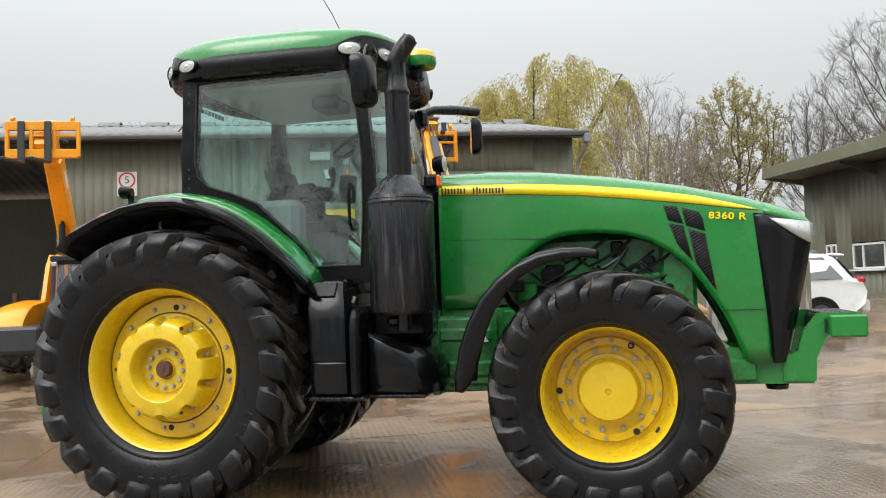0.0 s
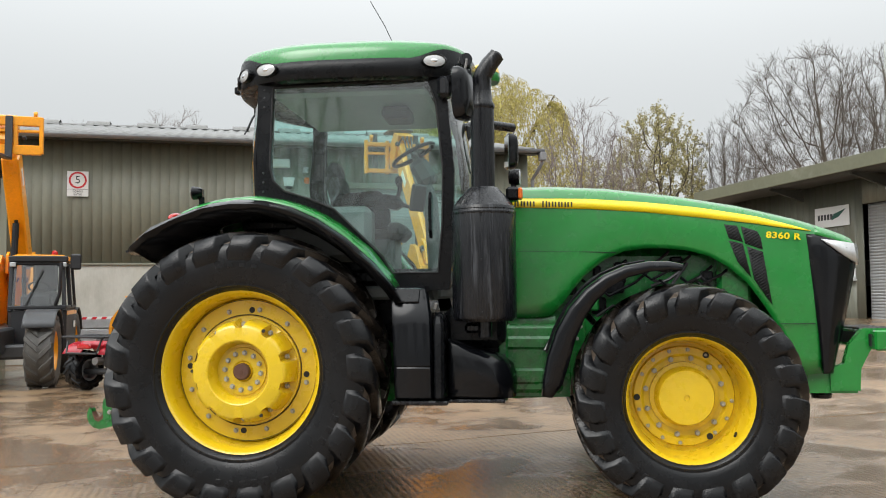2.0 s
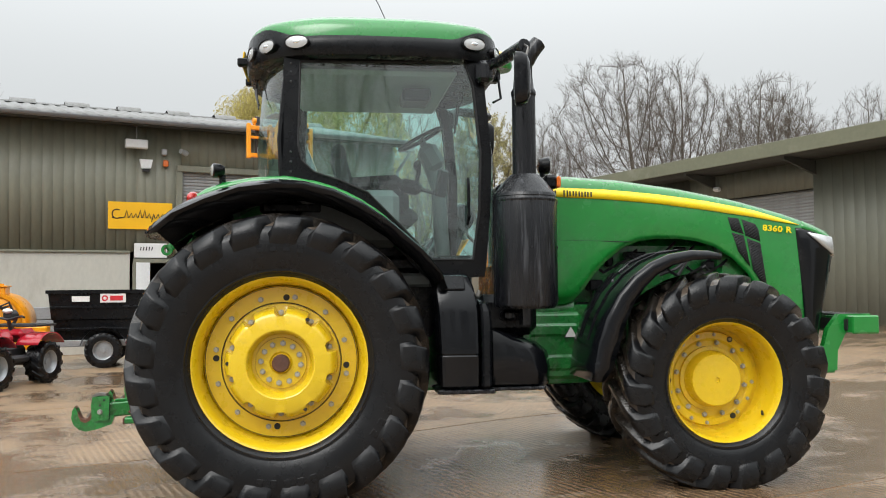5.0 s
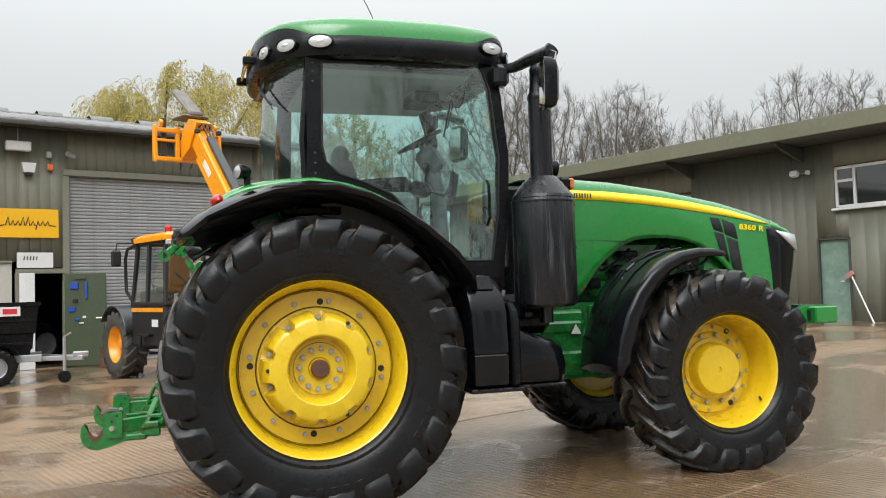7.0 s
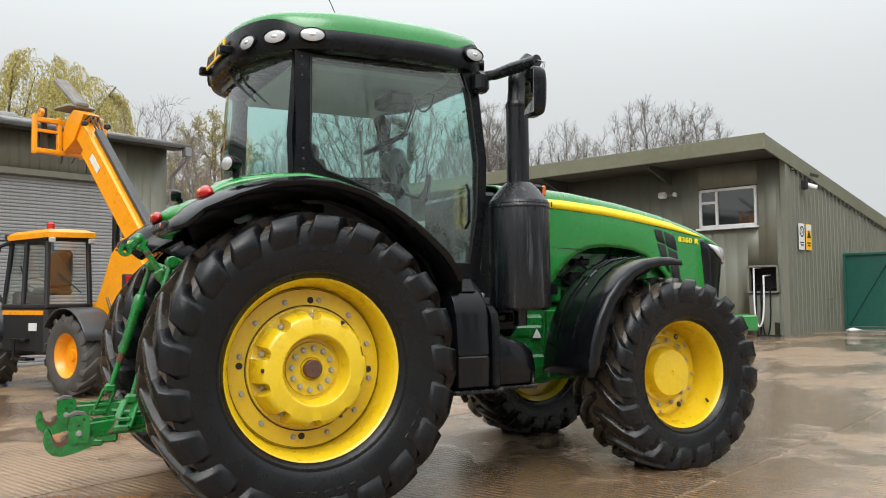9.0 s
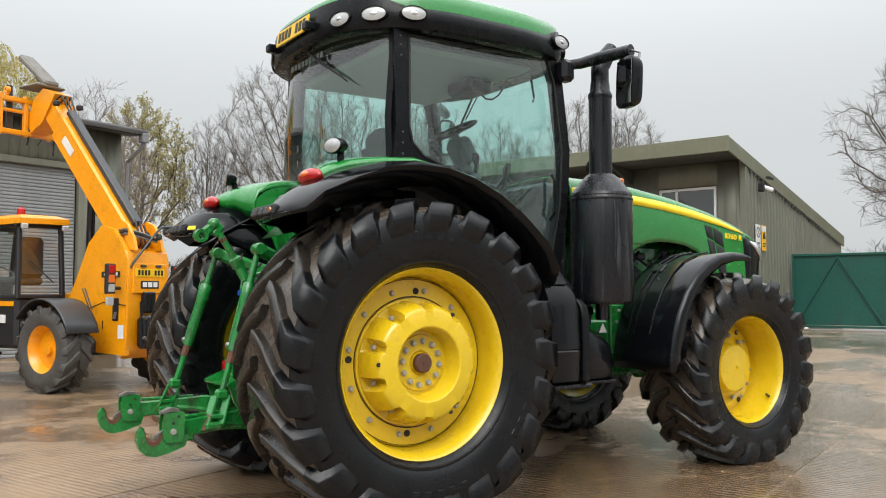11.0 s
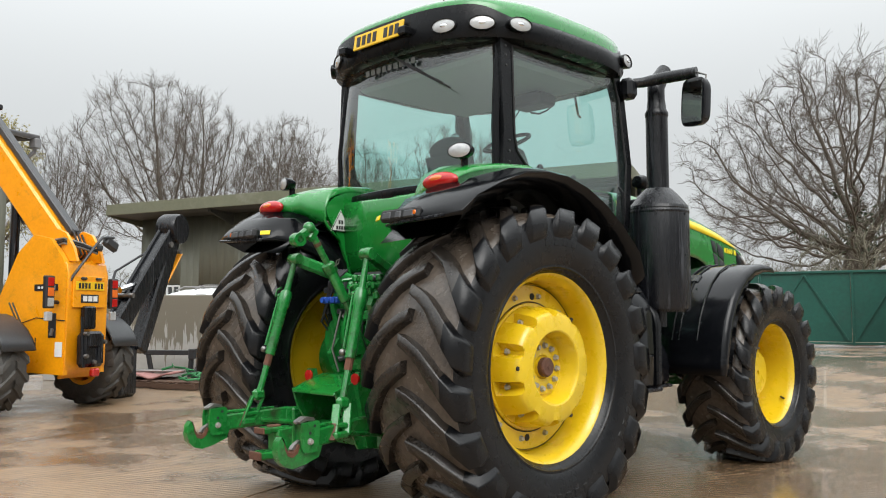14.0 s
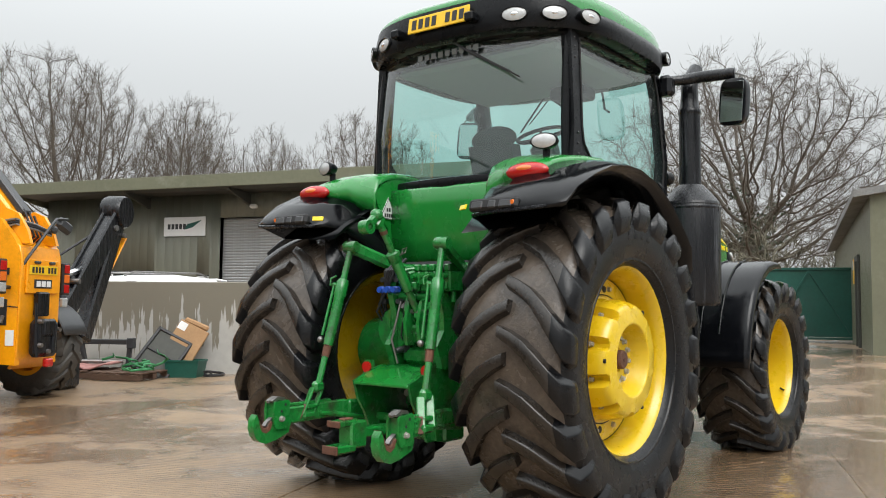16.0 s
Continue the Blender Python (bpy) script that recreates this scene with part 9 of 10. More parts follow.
# black box trailer
tr = thing("box_trailer", "black plastic box trailer on galvanised chassis", "trailer", m=frame_of((-4.0, 9.95), 8))
s = Shape()
s.sheet([[(sx * x, sy * y, z) for sx, sy in ((-1, -1), (1, -1), (1, 1), (-1, 1))] for x, y, z in ((0.66, 0.48, 0.50), (0.72, 0.52, 0.86), (0.75, 0.55, 0.88), (0.80, 0.58, 1.34), (0.84, 0.62, 1.35), (0.84, 0.62, 1.41), (0.76, 0.54, 1.41), (0.70, 0.5, 0.6))], wrap=True)
s.add([(sx * 0.66, sy * 0.48, 0.50) for sx, sy in ((-1, -1), (1, -1), (1, 1), (-1, 1))], [(0, 1, 2, 3)])
part("body", s, BLACK, tr)
part("rib", Shape().box((0, -0.575, 1.10), (1.55, 0.03, 0.05), bev=0.01).box((0, -0.545, 0.70), (1.4, 0.03, 0.05), bev=0.01), BLACK, tr)
part("maker_label", Shape().box((0.30, -0.607, 1.26), (0.44, 0.01, 0.16)), SIGN_WHITE, tr)
part("label_bars", Shape().box((0.36, -0.614, 1.26), (0.22, 0.006, 0.09)).lathe([(0.03, 0), (0.055, 0), (0.055, 0.006), (0.03, 0.006)], (0.16, -0.616, 1.26), n=16), RED_INK, tr)
part("white_label", Shape().box((-0.25, -0.607, 1.25), (0.30, 0.01, 0.10)), SIGN_WHITE, tr)
s = Shape().box((0, -0.52, 0.44), (1.7, 0.08, 0.12), bev=0.01).box((0, 0.4, 0.44), (1.7, 0.08, 0.12), bev=0.01).beam((0.7, -0.4, 0.42), (1.5, -0.75, 0.42), 0.08, 0.08, bev=0.01).beam((0.7, 0.3, 0.42), (1.5, -0.6, 0.42), 0.08, 0.08, bev=0.01)
part("chassis", s, GALV, tr, "galvanised chassis and drawbar")
part("jockey_stand", Shape().tube([(1.2, -0.72, 0.12), (1.2, -0.72, 0.80)], 0.03, 8).tube([(1.2, -0.72, 0.8), (1.3, -0.78, 0.86)], 0.015, 6).box((1.46, -0.70, 0.48), (0.26, 0.1, 0.1), bev=0.02), GALV, tr)
part("jockey_wheel", Shape().lathe([(0, -0.03), (0.10, -0.03), (0.11, 0), (0.10, 0.03), (0, 0.03)], (1.2, -0.72, 0.11), n=20), RUBBER, tr)
for side in (-1, 1):
    small_wheel(tr, (0.15, side * 0.68, 0.32), 0.32, 0.20, RIM_GREY, RUBBER, side, 18)
    part("mudguard", Shape().sheet([[(0.15 + 0.40 * math.sin(a), side * y, 0.34 + 0.40 * math.cos(a)) for y in (0.57, 0.79)] for a in [-1.4 + 2.8 * k / 8 for k in range(9)]]), BLACK, tr)

# little blue-framed barrow wheel by the shutter
bar = thing("sack_barrow", "blue barrow with white-rimmed wheel", "barrow", m=frame_of((-1.85, 10.9), 30))
part("tyre", Shape().lathe([(0.16, -0.06), (0.24, -0.08), (0.28, 0), (0.24, 0.08), (0.16, 0.06)], (0, 0, 0.28), n=24, close=True), RUBBER, bar)
part("rim", Shape().lathe([(0, -0.03), (0.15, -0.03), (0.16, 0.0), (0.15, 0.03), (0, 0.03)], (0, 0, 0.28), n=24), WHITE, bar)
part("frame", Shape().box((0.2, 0, 0.58), (0.5, 0.24, 0.10), bev=0.03).tube([(0, -0.1, 0.28), (0.2, -0.1, 0.56)], 0.025, 8).tube([(0.4, 0, 0.0), (0.4, 0, 0.56)], 0.025, 8), BLUE, bar)


# white estate car behind the wall
def suv(m):
    t = thing("parked_car", "white parked estate car with dark tinted windows", "car", m=m)
    prof = [(-2.25, 0.55), (-2.30, 0.80), (-2.22, 1.02), (-2.05, 1.10), (-1.75, 1.50), (-1.55, 1.62), (-0.6, 1.69), (0.3, 1.66), (0.75, 1.52), (1.30, 1.08), (2.05, 0.95), (2.28, 0.72), (2.28, 0.45), (2.0, 0.32), (-2.0, 0.32)]
    s = Shape()
    rows = []
    for y, kz, kx in ((-0.93, 0.0, 0.985), (-0.95, 0.2, 0.995), (-0.86, 0.75, 1.0), (-0.66, 1.0, 1.0), (0.66, 1.0, 1.0), (0.86, 0.75, 1.0), (0.95, 0.2, 0.995), (0.93, 0.0, 0.985)):
        rows.append([(x * kx, y if z > 1.0 or abs(y) > 0.9 else y, min(z, 0.98 + (z - 0.98) * kz) if z > 0.98 else z) for x, z in prof])
    s.sheet(rows, wrap=True)
    s.add(rows[0], [tuple(range(len(prof)))])
    s.add(rows[-1], [tuple(range(len(prof)))])
    part("body", s, WHITE, t, "white bodywork", angle=50)
    for side in (-1, 1):
        part("side_glass", Shape().add([(-1.86, side * 0.972, 1.08), (1.05, side * 0.972, 1.08), (0.55, side * 0.815, 1.52), (-1.50, side * 0.815, 1.55)], [(0, 1, 2, 3)]), PANE, t)
        part("tail_light", Shape().box((-2.20, side * 0.74, 1.04), (0.14, 0.36, 0.14), bev=0.04), RED_LENS, t)
        part("roof_rail", Shape().tube([(-1.4, side * 0.62, 1.66), (-1.2, side * 0.64, 1.74), (0.3, side * 0.64, 1.73), (0.5, side * 0.6, 1.64)], 0.02, 6), STEEL, t)
        for x in (-1.42, 1.45):
            s = Shape().lathe([(0, 0.06 * side), (0.20, 0.09 * side), (0.25, 0.10 * side), (0.35, 0.10 * side), (0.36, 0.05 * side), (0.36, -0.10 * side), (0.2, -0.1 * side)], (x, side * 0.895, 0.36), n=28)
            part("wheel", s, RUBBER, t)
            part("wheel_rim", Shape().lathe([(0, 0.09 * side), (0.06, 0.10 * side), (0.22, 0.08 * side), (0.25, 0.11 * side)], (x, side * 0.90, 0.36), n=10), CHARCOAL, t)
    part("rear_glass", Shape().add([(-2.085, -0.80, 1.10), (-2.085, 0.80, 1.10), (-1.80, 0.66, 1.50), (-1.80, -0.66, 1.50)], [(0, 1, 2, 3)]), PANE, t)
    part("spoiler", Shape().box((-1.78, 0, 1.60), (0.30, 1.2, 0.05), (0, -8, 0), bev=0.02), WHITE, t)
    part("bumper", Shape().box((-2.24, 0, 0.50), (0.20, 1.7, 0.30), bev=0.06), WHITE, t)
    part("underside", Shape().box((0, 0, 0.30), (4.1, 1.6, 0.16), bev=0.04), DARK, t)
    return t


suv(Matrix.Translation((5.75, 13.2, ground_z(5.75, 13.2))) @ Matrix.Rotation(radians(172), 4, "Z") @ Matrix.Diagonal((1, 1, 0.97, 1)))

# heap of scrap in front of the concrete wall
WALLF = frame_of((5.75, 7.3), 122)


def by_wall(u, v, z=0.0, turn=0.0):
    """u along the wall, v out from its yard face."""
    return WALLF @ pose(u + 1.05, 0.05 + v, z, 0, 0, turn)


pal = thing("pallet", "weathered wooden pallet with pink panels on it", "pallet", m=by_wall(2.85, 0.75, 0, 4))
for k in range(6):
    part("board", Shape().box((-0.55 + 0.22 * k, 0, 0.125), (0.14, 0.95, 0.022), bev=0.003), WOOD, pal)
for y in (-0.42, 0, 0.42):
    part("bearer", Shape().box((0, y, 0.06), (1.22, 0.10, 0.09), bev=0.004), WOOD, pal)
pal2 = copy_thing(pal, by_wall(1.95, 0.95, 0, -6) @ Matrix.Diagonal((0.7, 1, 1, 1)))
tagged(pal2, "weathered wooden pallet under green straps")
pk = thing("folded_panel", "faded pink folded panel lying on the pallet", "panel", m=by_wall(2.85, 0.72, 0.14, 10) @ Matrix.Diagonal((0.8, 1, 1, 1)))
s = Shape()
s.sheet([[(x, y, 0.04 + 0.06 * abs(math.sin(3 * x + y)) + 0.02 * math.sin(9 * x)) for x in [-0.6 + 0.1 * k for k in range(13)]] for y in (-0.35, -0.1, 0.15, 0.38)])
thicken(part("sheet", s, PINK, pk), 0.03)
part("tube", Shape().tube([(-0.6, -0.3, 0.10), (0.6, -0.2, 0.12)], 0.03, 8), STEEL, pk)
fr = thing("blue_frame", "dark blue steel frame standing by the wall", "frame", m=by_wall(2.75, 0.32) @ Matrix.Diagonal((0.9, 1, 1, 1)))
part("top_bar", Shape().box((0, 0, 0.58), (1.15, 0.09, 0.09), bev=0.01).box((-0.52, 0, 0.56), (0.14, 0.12, 0.18), bev=0.01), CHARCOAL, fr)
part("leg", Shape().beam((0.50, 0, 0.58), (0.36, 0, 0.0), 0.08, 0.08, bev=0.01), CHARCOAL, fr)
part("leg", Shape().beam((-0.5, 0, 0.58), (-0.45, 0, 0.0), 0.08, 0.08, bev=0.01), CHARCOAL, fr)
cb = thing("cardboard_sheet", "wet brown cardboard leaning on the wall", "cardboard", m=by_wall(1.60, 0.44, 0.02) @ pose(0, 0, 0, 16, -26, 0))
part("sheet", Shape().box((0, 0.0, 0.52), (0.56, 0.05, 0.92), bev=0.01).box((0, 0.0, 1.02), (0.46, 0.06, 0.10), (0, 4, 0), bev=0.03), CARD, cb)
part("printed_label", Shape().box((0.19, 0.03, 0.88), (0.15, 0.006, 0.14)), SIGN_WHITE, cb)
rad = thing("radiator_panel", "black framed radiator panel leaning on cardboard", "panel", m=by_wall(1.82, 0.66, 0.04) @ pose(0, 0, 0, 30, -26, 0) @ Matrix.Diagonal((1.15, 1, 1.12, 1)))
s = Shape()
for a, b, c, d in ((-0.30, -0.25, 0, 0.76), (0.25, 0.30, 0, 0.76), (-0.30, 0.30, 0, 0.05), (-0.30, 0.30, 0.71, 0.76), (-0.30, 0.30, 0.36, 0.385)):
    s.box(((a + b) / 2, 0, (c + d) / 2), (b - a, 0.08, d - c), bev=0.008)
part("frame", s, INK, rad)
part("core", Shape().box((0, 0, 0.38), (0.5, 0.03, 0.70)), SOFFIT, rad)
stp = thing("strap_heap", "tangled green ratchet straps", "straps", m=by_wall(1.75, 1.0, 0.14))
rnd = random.Random(3)
for k in range(9):
    p = Vector((rnd.uniform(-0.3, 0.3), rnd.uniform(-0.2, 0.2), 0.03))
    pts = [p]
    for q in range(7):
        p = p + Vector((rnd.uniform(-0.16, 0.16), rnd.uniform(-0.12, 0.16), rnd.uniform(-0.06, 0.08)))
        p.z = max(0.02, min(0.34, p.z))
        pts.append(p.copy())
    s = Shape()
    s.sheet([pts, [p + Vector((0.02, 0.01, 0.035)) for p in pts]])
    thicken(part("strap", s, STRAP, stp), 0.004)
crt = thing("green_crate", "dark green plastic crate", "crate", m=by_wall(1.24, 0.42))
s = Shape().sheet([[(sx * x, sy * y, z) for sx, sy in ((-1, -1), (1, -1), (1, 1), (-1, 1))] for x, y, z in ((0.26, 0.18, 0.0), (0.30, 0.21, 0.30), (0.31, 0.22, 0.30), (0.31, 0.22, 0.27), (0.28, 0.20, 0.28), (0.25, 0.17, 0.03))], wrap=True)
s.add([(-0.26, -0.18, 0.0), (0.26, -0.18, 0), (0.26, 0.18, 0), (-0.26, 0.18, 0)], [(0, 1, 2, 3)])
part("tub", s, GATE_GREEN, crt)
rope = thing("rope_coil", "dark coil of wet rope on the ground", "rope", m=by_wall(0.72, 0.42))
part("coil", Shape().tube([((0.16 + 0.03 * math.sin(a * 3)) * math.cos(a), (0.12 + 0.02 * math.cos(2 * a)) * math.sin(a), 0.03 + 0.006 * i % 0.08) for i, a in enumerate([0.5 * k for k in range(44)])], 0.018, 6), INK, rope)

# things in the open bay of the shed
rk = thing("tool_rack", "dark red implement standing in the open bay", "implement", m=SHED @ pose(-13.6, 1.2, 0))
part("post", Shape().box((0, 0, 0.8), (0.12, 0.12, 1.6), bev=0.02).box((0.6, 0, 0.8), (0.10, 0.10, 1.6), bev=0.02).box((0.3, 0, 1.0), (0.7, 0.14, 0.16), bev=0.02), RUST, rk)
wr = thing("work_trestle", "white topped trestle in the open bay", "trestle", m=SHED @ pose(-13.2, -0.6, 0))
part("top", Shape().box((0, 0, 0.92), (1.5, 0.6, 0.08), bev=0.02), WHITE, wr)
for x in (-0.6, 0.6):
    part("leg", Shape().box((x, 0, 0.45), (0.08, 0.5, 0.88), bev=0.01), GALV, wr)


# ---- trees ----
class Twigs:
    """Quick tubes with few sides for branches."""

    def __init__(self):
        self.v, self.f = [], []

    def limb(self, pts, rads, n):
        o = len(self.v)
        m = len(pts)
        for i in range(m):
            d = pts[min(i + 1, m - 1)] - pts[max(i - 1, 0)]
            d = d / (math.sqrt(float(d @ d)) + 1e-9)
            ref = np.array((0.0, 0.0, 1.0)) if abs(d[2]) < 0.9 else np.array((1.0, 0.0, 0.0))
            u = np.cross(d, ref)
            u = u / (math.sqrt(float(u @ u)) + 1e-9)
            w = np.cross(d, u)
            for k in range(n):
                a = 6.2831853 * k / n
                self.v.append(tuple(pts[i] + (u * math.cos(a) + w * math.sin(a)) * rads[i]))
        for i in range(m - 1):
            for k in range(n):
                k2 = (k + 1) % n
                self.f.append((o + i * n + k, o + i * n + k2, o + (i + 1) * n + k2, o + (i + 1) * n + k))

    def leaf(self, p, d, w, size):
        o = len(self.v)
        a, b = d * size, w * size * 0.4
        self.v.extend([tuple(p), tuple(p + a * 0.5 + b), tuple(p + a), tuple(p + a * 0.5 - b)])
        self.f.append((o, o + 1, o + 2, o + 3))

    def mesh(self, name, mat):
        me = bpy.data.meshes.new(name)
        me.from_pydata(self.v, [], self.f)
        me.materials.append(mat)
        me.polygons.foreach_set("use_smooth", [True] * len(me.polygons))
        me.update()
        return me


def unit(v):
    return v / (math.sqrt(float(v @ v)) + 1e-9)


def colonise(seed, height, width, zc, low, trunk_h, points, step, near=0.9, rise=0.10, lopsided=(0.0, 0.0), hollow=0.35, trunks=1, gnarl=0.12):
    """Branches that grow step by step towards free points of an egg-shaped crown: returns places, parents."""
    rg = np.random.RandomState(seed)
    cloud = []
    while len(cloud) < points:
        q = rg.uniform(-1, 1, 3)
        r = math.sqrt(float(q @ q))
        if r > 1.0 or r < hollow * rg.uniform(0, 1):
            continue
        bump = 0.86 + 0.14 * math.sin(5.1 * math.atan2(q[1], q[0]) + seed) * math.cos(4.0 * q[2] + seed)
        h = height - zc if q[2] > 0 else zc - low
        cloud.append((q[0] * bump * width / 2 + lopsided[0] * (0.3 + r), q[1] * bump * width / 2 + lopsided[1] * (0.3 + r), zc + q[2] * h * bump))
    cloud = np.array(cloud)
    pos, par = [], []
    for k in range(trunks):
        last, d = -1, np.array((0.0, 0.0, 1.0)) + (rg.normal(0, 0.16, 3) * (trunks > 1))
        q = np.array((0.12 * k, 0.1 * (k % 2), 0.0))
        for i in range(max(2, int(trunk_h / step))):
            pos.append(q)
            par.append(last)
            last = len(pos) - 1
            d = unit(d + rg.normal(0, 0.06, 3) * np.array((1, 1, 0)))
            q = q + d * step
    pos_a = np.array(pos)
    dist = np.full(len(cloud), 1e9)
    who = np.zeros(len(cloud), int)
    live = np.ones(len(cloud), bool)

    def update(first):
        new_p = pos_a[first:]
        idx = np.nonzero(live)[0]
        dd = ((cloud[idx][:, None, :] - new_p[None, :, :]) ** 2).sum(2)
        j = dd.argmin(1)
        m = dd[np.arange(len(idx)), j]
        better = m < dist[idx]
        dist[idx[better]] = m[better]
        who[idx[better]] = first + j[better]
        live[idx[dist[idx] < near * near]] = False

    update(0)
    grown = {}
    for turn in range(140):
        idx = np.nonzero(live)[0]
        if not len(idx):
            break
        aim = np.zeros((len(pos_a), 3))
        v = cloud[idx] - pos_a[who[idx]]
        v /= np.sqrt((v * v).sum(1))[:, None] + 1e-9
        np.add.at(aim, who[idx], v)
        hot = np.unique(who[idx])
        fresh = []
        for h in hot:
            if grown.get(h, 0) > 3:
                continue
            grown[h] = grown.get(h, 0) + 1
            keep = pos_a[h] - pos_a[par[h]] if par[h] >= 0 else np.array((0.0, 0.0, step))
            d = unit(unit(aim[h]) + 0.45 * keep / step + np.array((0, 0, rise)) + rg.normal(0, gnarl, 3))
            fresh.append(pos_a[h] + d * step)
            par.append(h)
        if not fresh:
            break
        first = len(pos_a)
        pos_a = np.vstack([pos_a, np.array(fresh)])
        update(first)
    return pos_a, par


def tree_kit(bark, seed, height, width, zc, low, trunk_h, points, step, trunk_r, twig_r=0.008, twigs=3, twig_len=0.6, twig_rise=0.5, leaf=None, leaf_mat=None, fade=2.35, **kw):
    """A whole broad-leaved tree: boughs by colonise(), tapered by what they carry, and fine twigs on all thin wood."""
    pos, par = colonise(seed, height, width, zc, low, trunk_h, points, step, **kw)
    rg = np.random.RandomState(seed + 1)
    n = len(pos)
    load = np.zeros(n)
    kids = [[] for _ in range(n)]
    for i in range(n):
        if par[i] >= 0:
            kids[par[i]].append(i)
    for i in range(n - 1, -1, -1):
        if not kids[i]:
            load[i] = 1.0
        if par[i] >= 0:
            load[par[i]] += load[i]
    rad = np.maximum(twig_r, trunk_r * (load / load[0]) ** (1 / fade))
    trunk, crown, leaves = Twigs(), Twigs(), Twigs()
    starts = [i for i in range(n) if par[i] < 0]
    while starts:
        i = starts.pop()
        chain = [i] if par[i] < 0 else [par[i], i]
        while kids[i]:
            best = max(kids[i], key=lambda c: load[c])
            starts.extend(c for c in kids[i] if c != best)
            chain.append(best)
            i = best
        rr = [rad[c] for c in chain]
        if par[chain[0]] >= 0 or len(chain) > 1 and chain[0] == par[chain[1]] and rr[0] > rr[1] * 1.05 and par[chain[0]] >= 0:
            rr[0] = rr[1]
        rr[-1] *= 0.6
        thick = rr[0] > 0.10
        (trunk if thick else crown).limb([pos[c] for c in chain], rr, 8 if rr[0] > 0.2 else 5 if thick else 4 if rr[0] > 0.03 else 3)
    for i in range(n):
        if rad[i] > 0.035 or par[i] < 0:
            continue
        ax = unit(pos[i] - pos[par[i]])
        count = twigs if kids[i] else twigs + 2
        for k in range(count):
            side = unit(np.cross(ax, rg.normal(0, 1, 3)))
            d = unit(ax * rg.uniform(0.5, 1.1) + side * rg.uniform(0.4, 1.0) + np.array((0, 0, twig_rise)))
            L = twig_len * rg.uniform(0.5, 1.3)
            p0 = pos[par[i]] + (pos[i] - pos[par[i]]) * rg.uniform(0.2, 1.0)
            p1 = p0 + d * L * 0.5
            d2 = unit(d + rg.normal(0, 0.25, 3) + np.array((0, 0, 0.35 * twig_rise)))
            p2 = p1 + d2 * L * 0.5
            crown.limb([p0, p1, p2], [twig_r * 0.9, twig_r * 0.75, twig_r * 0.5], 3)
            if k % 2 == 0:
                d3 = unit(d + unit(np.cross(d, rg.normal(0, 1, 3))) * 0.7)
                crown.limb([p1, p1 + d3 * L * 0.45], [twig_r * 0.7, twig_r * 0.45], 3)
            if leaf:
                for q in range(leaf[0]):
                    leaves.leaf(p0 + (p2 - p0) * rg.uniform(0.2, 1.05) + rg.normal(0, 0.05, 3), unit(rg.normal(0, 1, 3) + np.array((0, 0, -0.6))), unit(rg.normal(0, 1, 3)), leaf[1] * rg.uniform(0.6, 1.3))
    wood = [(pos[i], rad[i]) for i in range(n)]
    return {"trunk": trunk.mesh("trunk", bark), "crown": crown.mesh("crown", bark), "leaves": leaves.mesh("leaves", leaf_mat) if leaf else None, "top": max(v[2] for v in crown.v), "wood": wood}


def plant(kit, name, label, x, y, height, turn=0.0, wide=1.0, group=""):
    z = ground_z(x, y) - 0.05
    ob = thing(name, label, "tree", group)
    k = height / kit["top"]
    ob.matrix_world = Matrix.Translation((x, y, z)) @ Matrix.Rotation(radians(turn), 4, "Z") @ Matrix.Diagonal((k * wide, k * wide, k, 1))
    for p in ("trunk", "crown", "leaves"):
        if kit[p] is not None:
            o = new(p, kit[p])
            o.parent = ob
    return ob


ASH = tree_kit(BARK, seed=4, height=15, width=8.6, zc=9.0, low=4.0, trunk_h=3.6, points=2400, step=0.30, trunk_r=0.21, near=0.48, rise=0.20, lopsided=(-0.8, 0.3), gnarl=0.05, twig_r=0.0075, twigs=3, twig_len=0.70, twig_rise=0.6, fade=1.85)
ASH2 = tree_kit(BARK, seed=9, height=15, width=7.6, zc=9.2, low=4.2, trunk_h=3.4, points=2200, step=0.30, trunk_r=0.22, near=0.48, rise=0.22, lopsided=(0.5, 0.2), gnarl=0.05, twig_r=0.0075, twigs=3, twig_len=0.70, twig_rise=0.6, fade=1.85)
OAK = tree_kit(BARK, seed=21, height=14, width=17.0, zc=6.4, low=2.0, trunk_h=4.2, points=4600, step=0.33, trunk_r=0.66, near=0.52, rise=0.05, hollow=0.55, twig_r=0.0085, twigs=4, twig_len=0.72, twig_rise=0.15, gnarl=0.20, fade=1.72)
BIRCH = tree_kit(BARK_PALE, seed=13, height=10, width=4.4, zc=6.4, low=2.4, trunk_h=2.2, points=900, step=0.22, trunk_r=0.10, near=0.36, rise=0.25, twig_r=0.006, twigs=2, twig_len=0.55, twig_rise=0.55, fade=1.85)
SPRING = tree_kit(BARK, seed=17, height=12, width=6.6, zc=7.0, low=2.6, trunk_h=2.4, points=1100, step=0.28, trunk_r=0.19, near=0.45, rise=0.12, twig_r=0.008, twigs=2, twig_len=0.6, twig_rise=0.35, leaf=(12, 0.12), leaf_mat=LEAF_SPRING)
BUSH = tree_kit(HEDGE, seed=31, height=4, width=4.2, zc=1.9, low=0.2, trunk_h=0.5, points=330, step=0.2, trunk_r=0.06, near=0.36, rise=0.15, twig_r=0.010, twigs=2, twig_len=0.45, twig_rise=0.5, trunks=2)


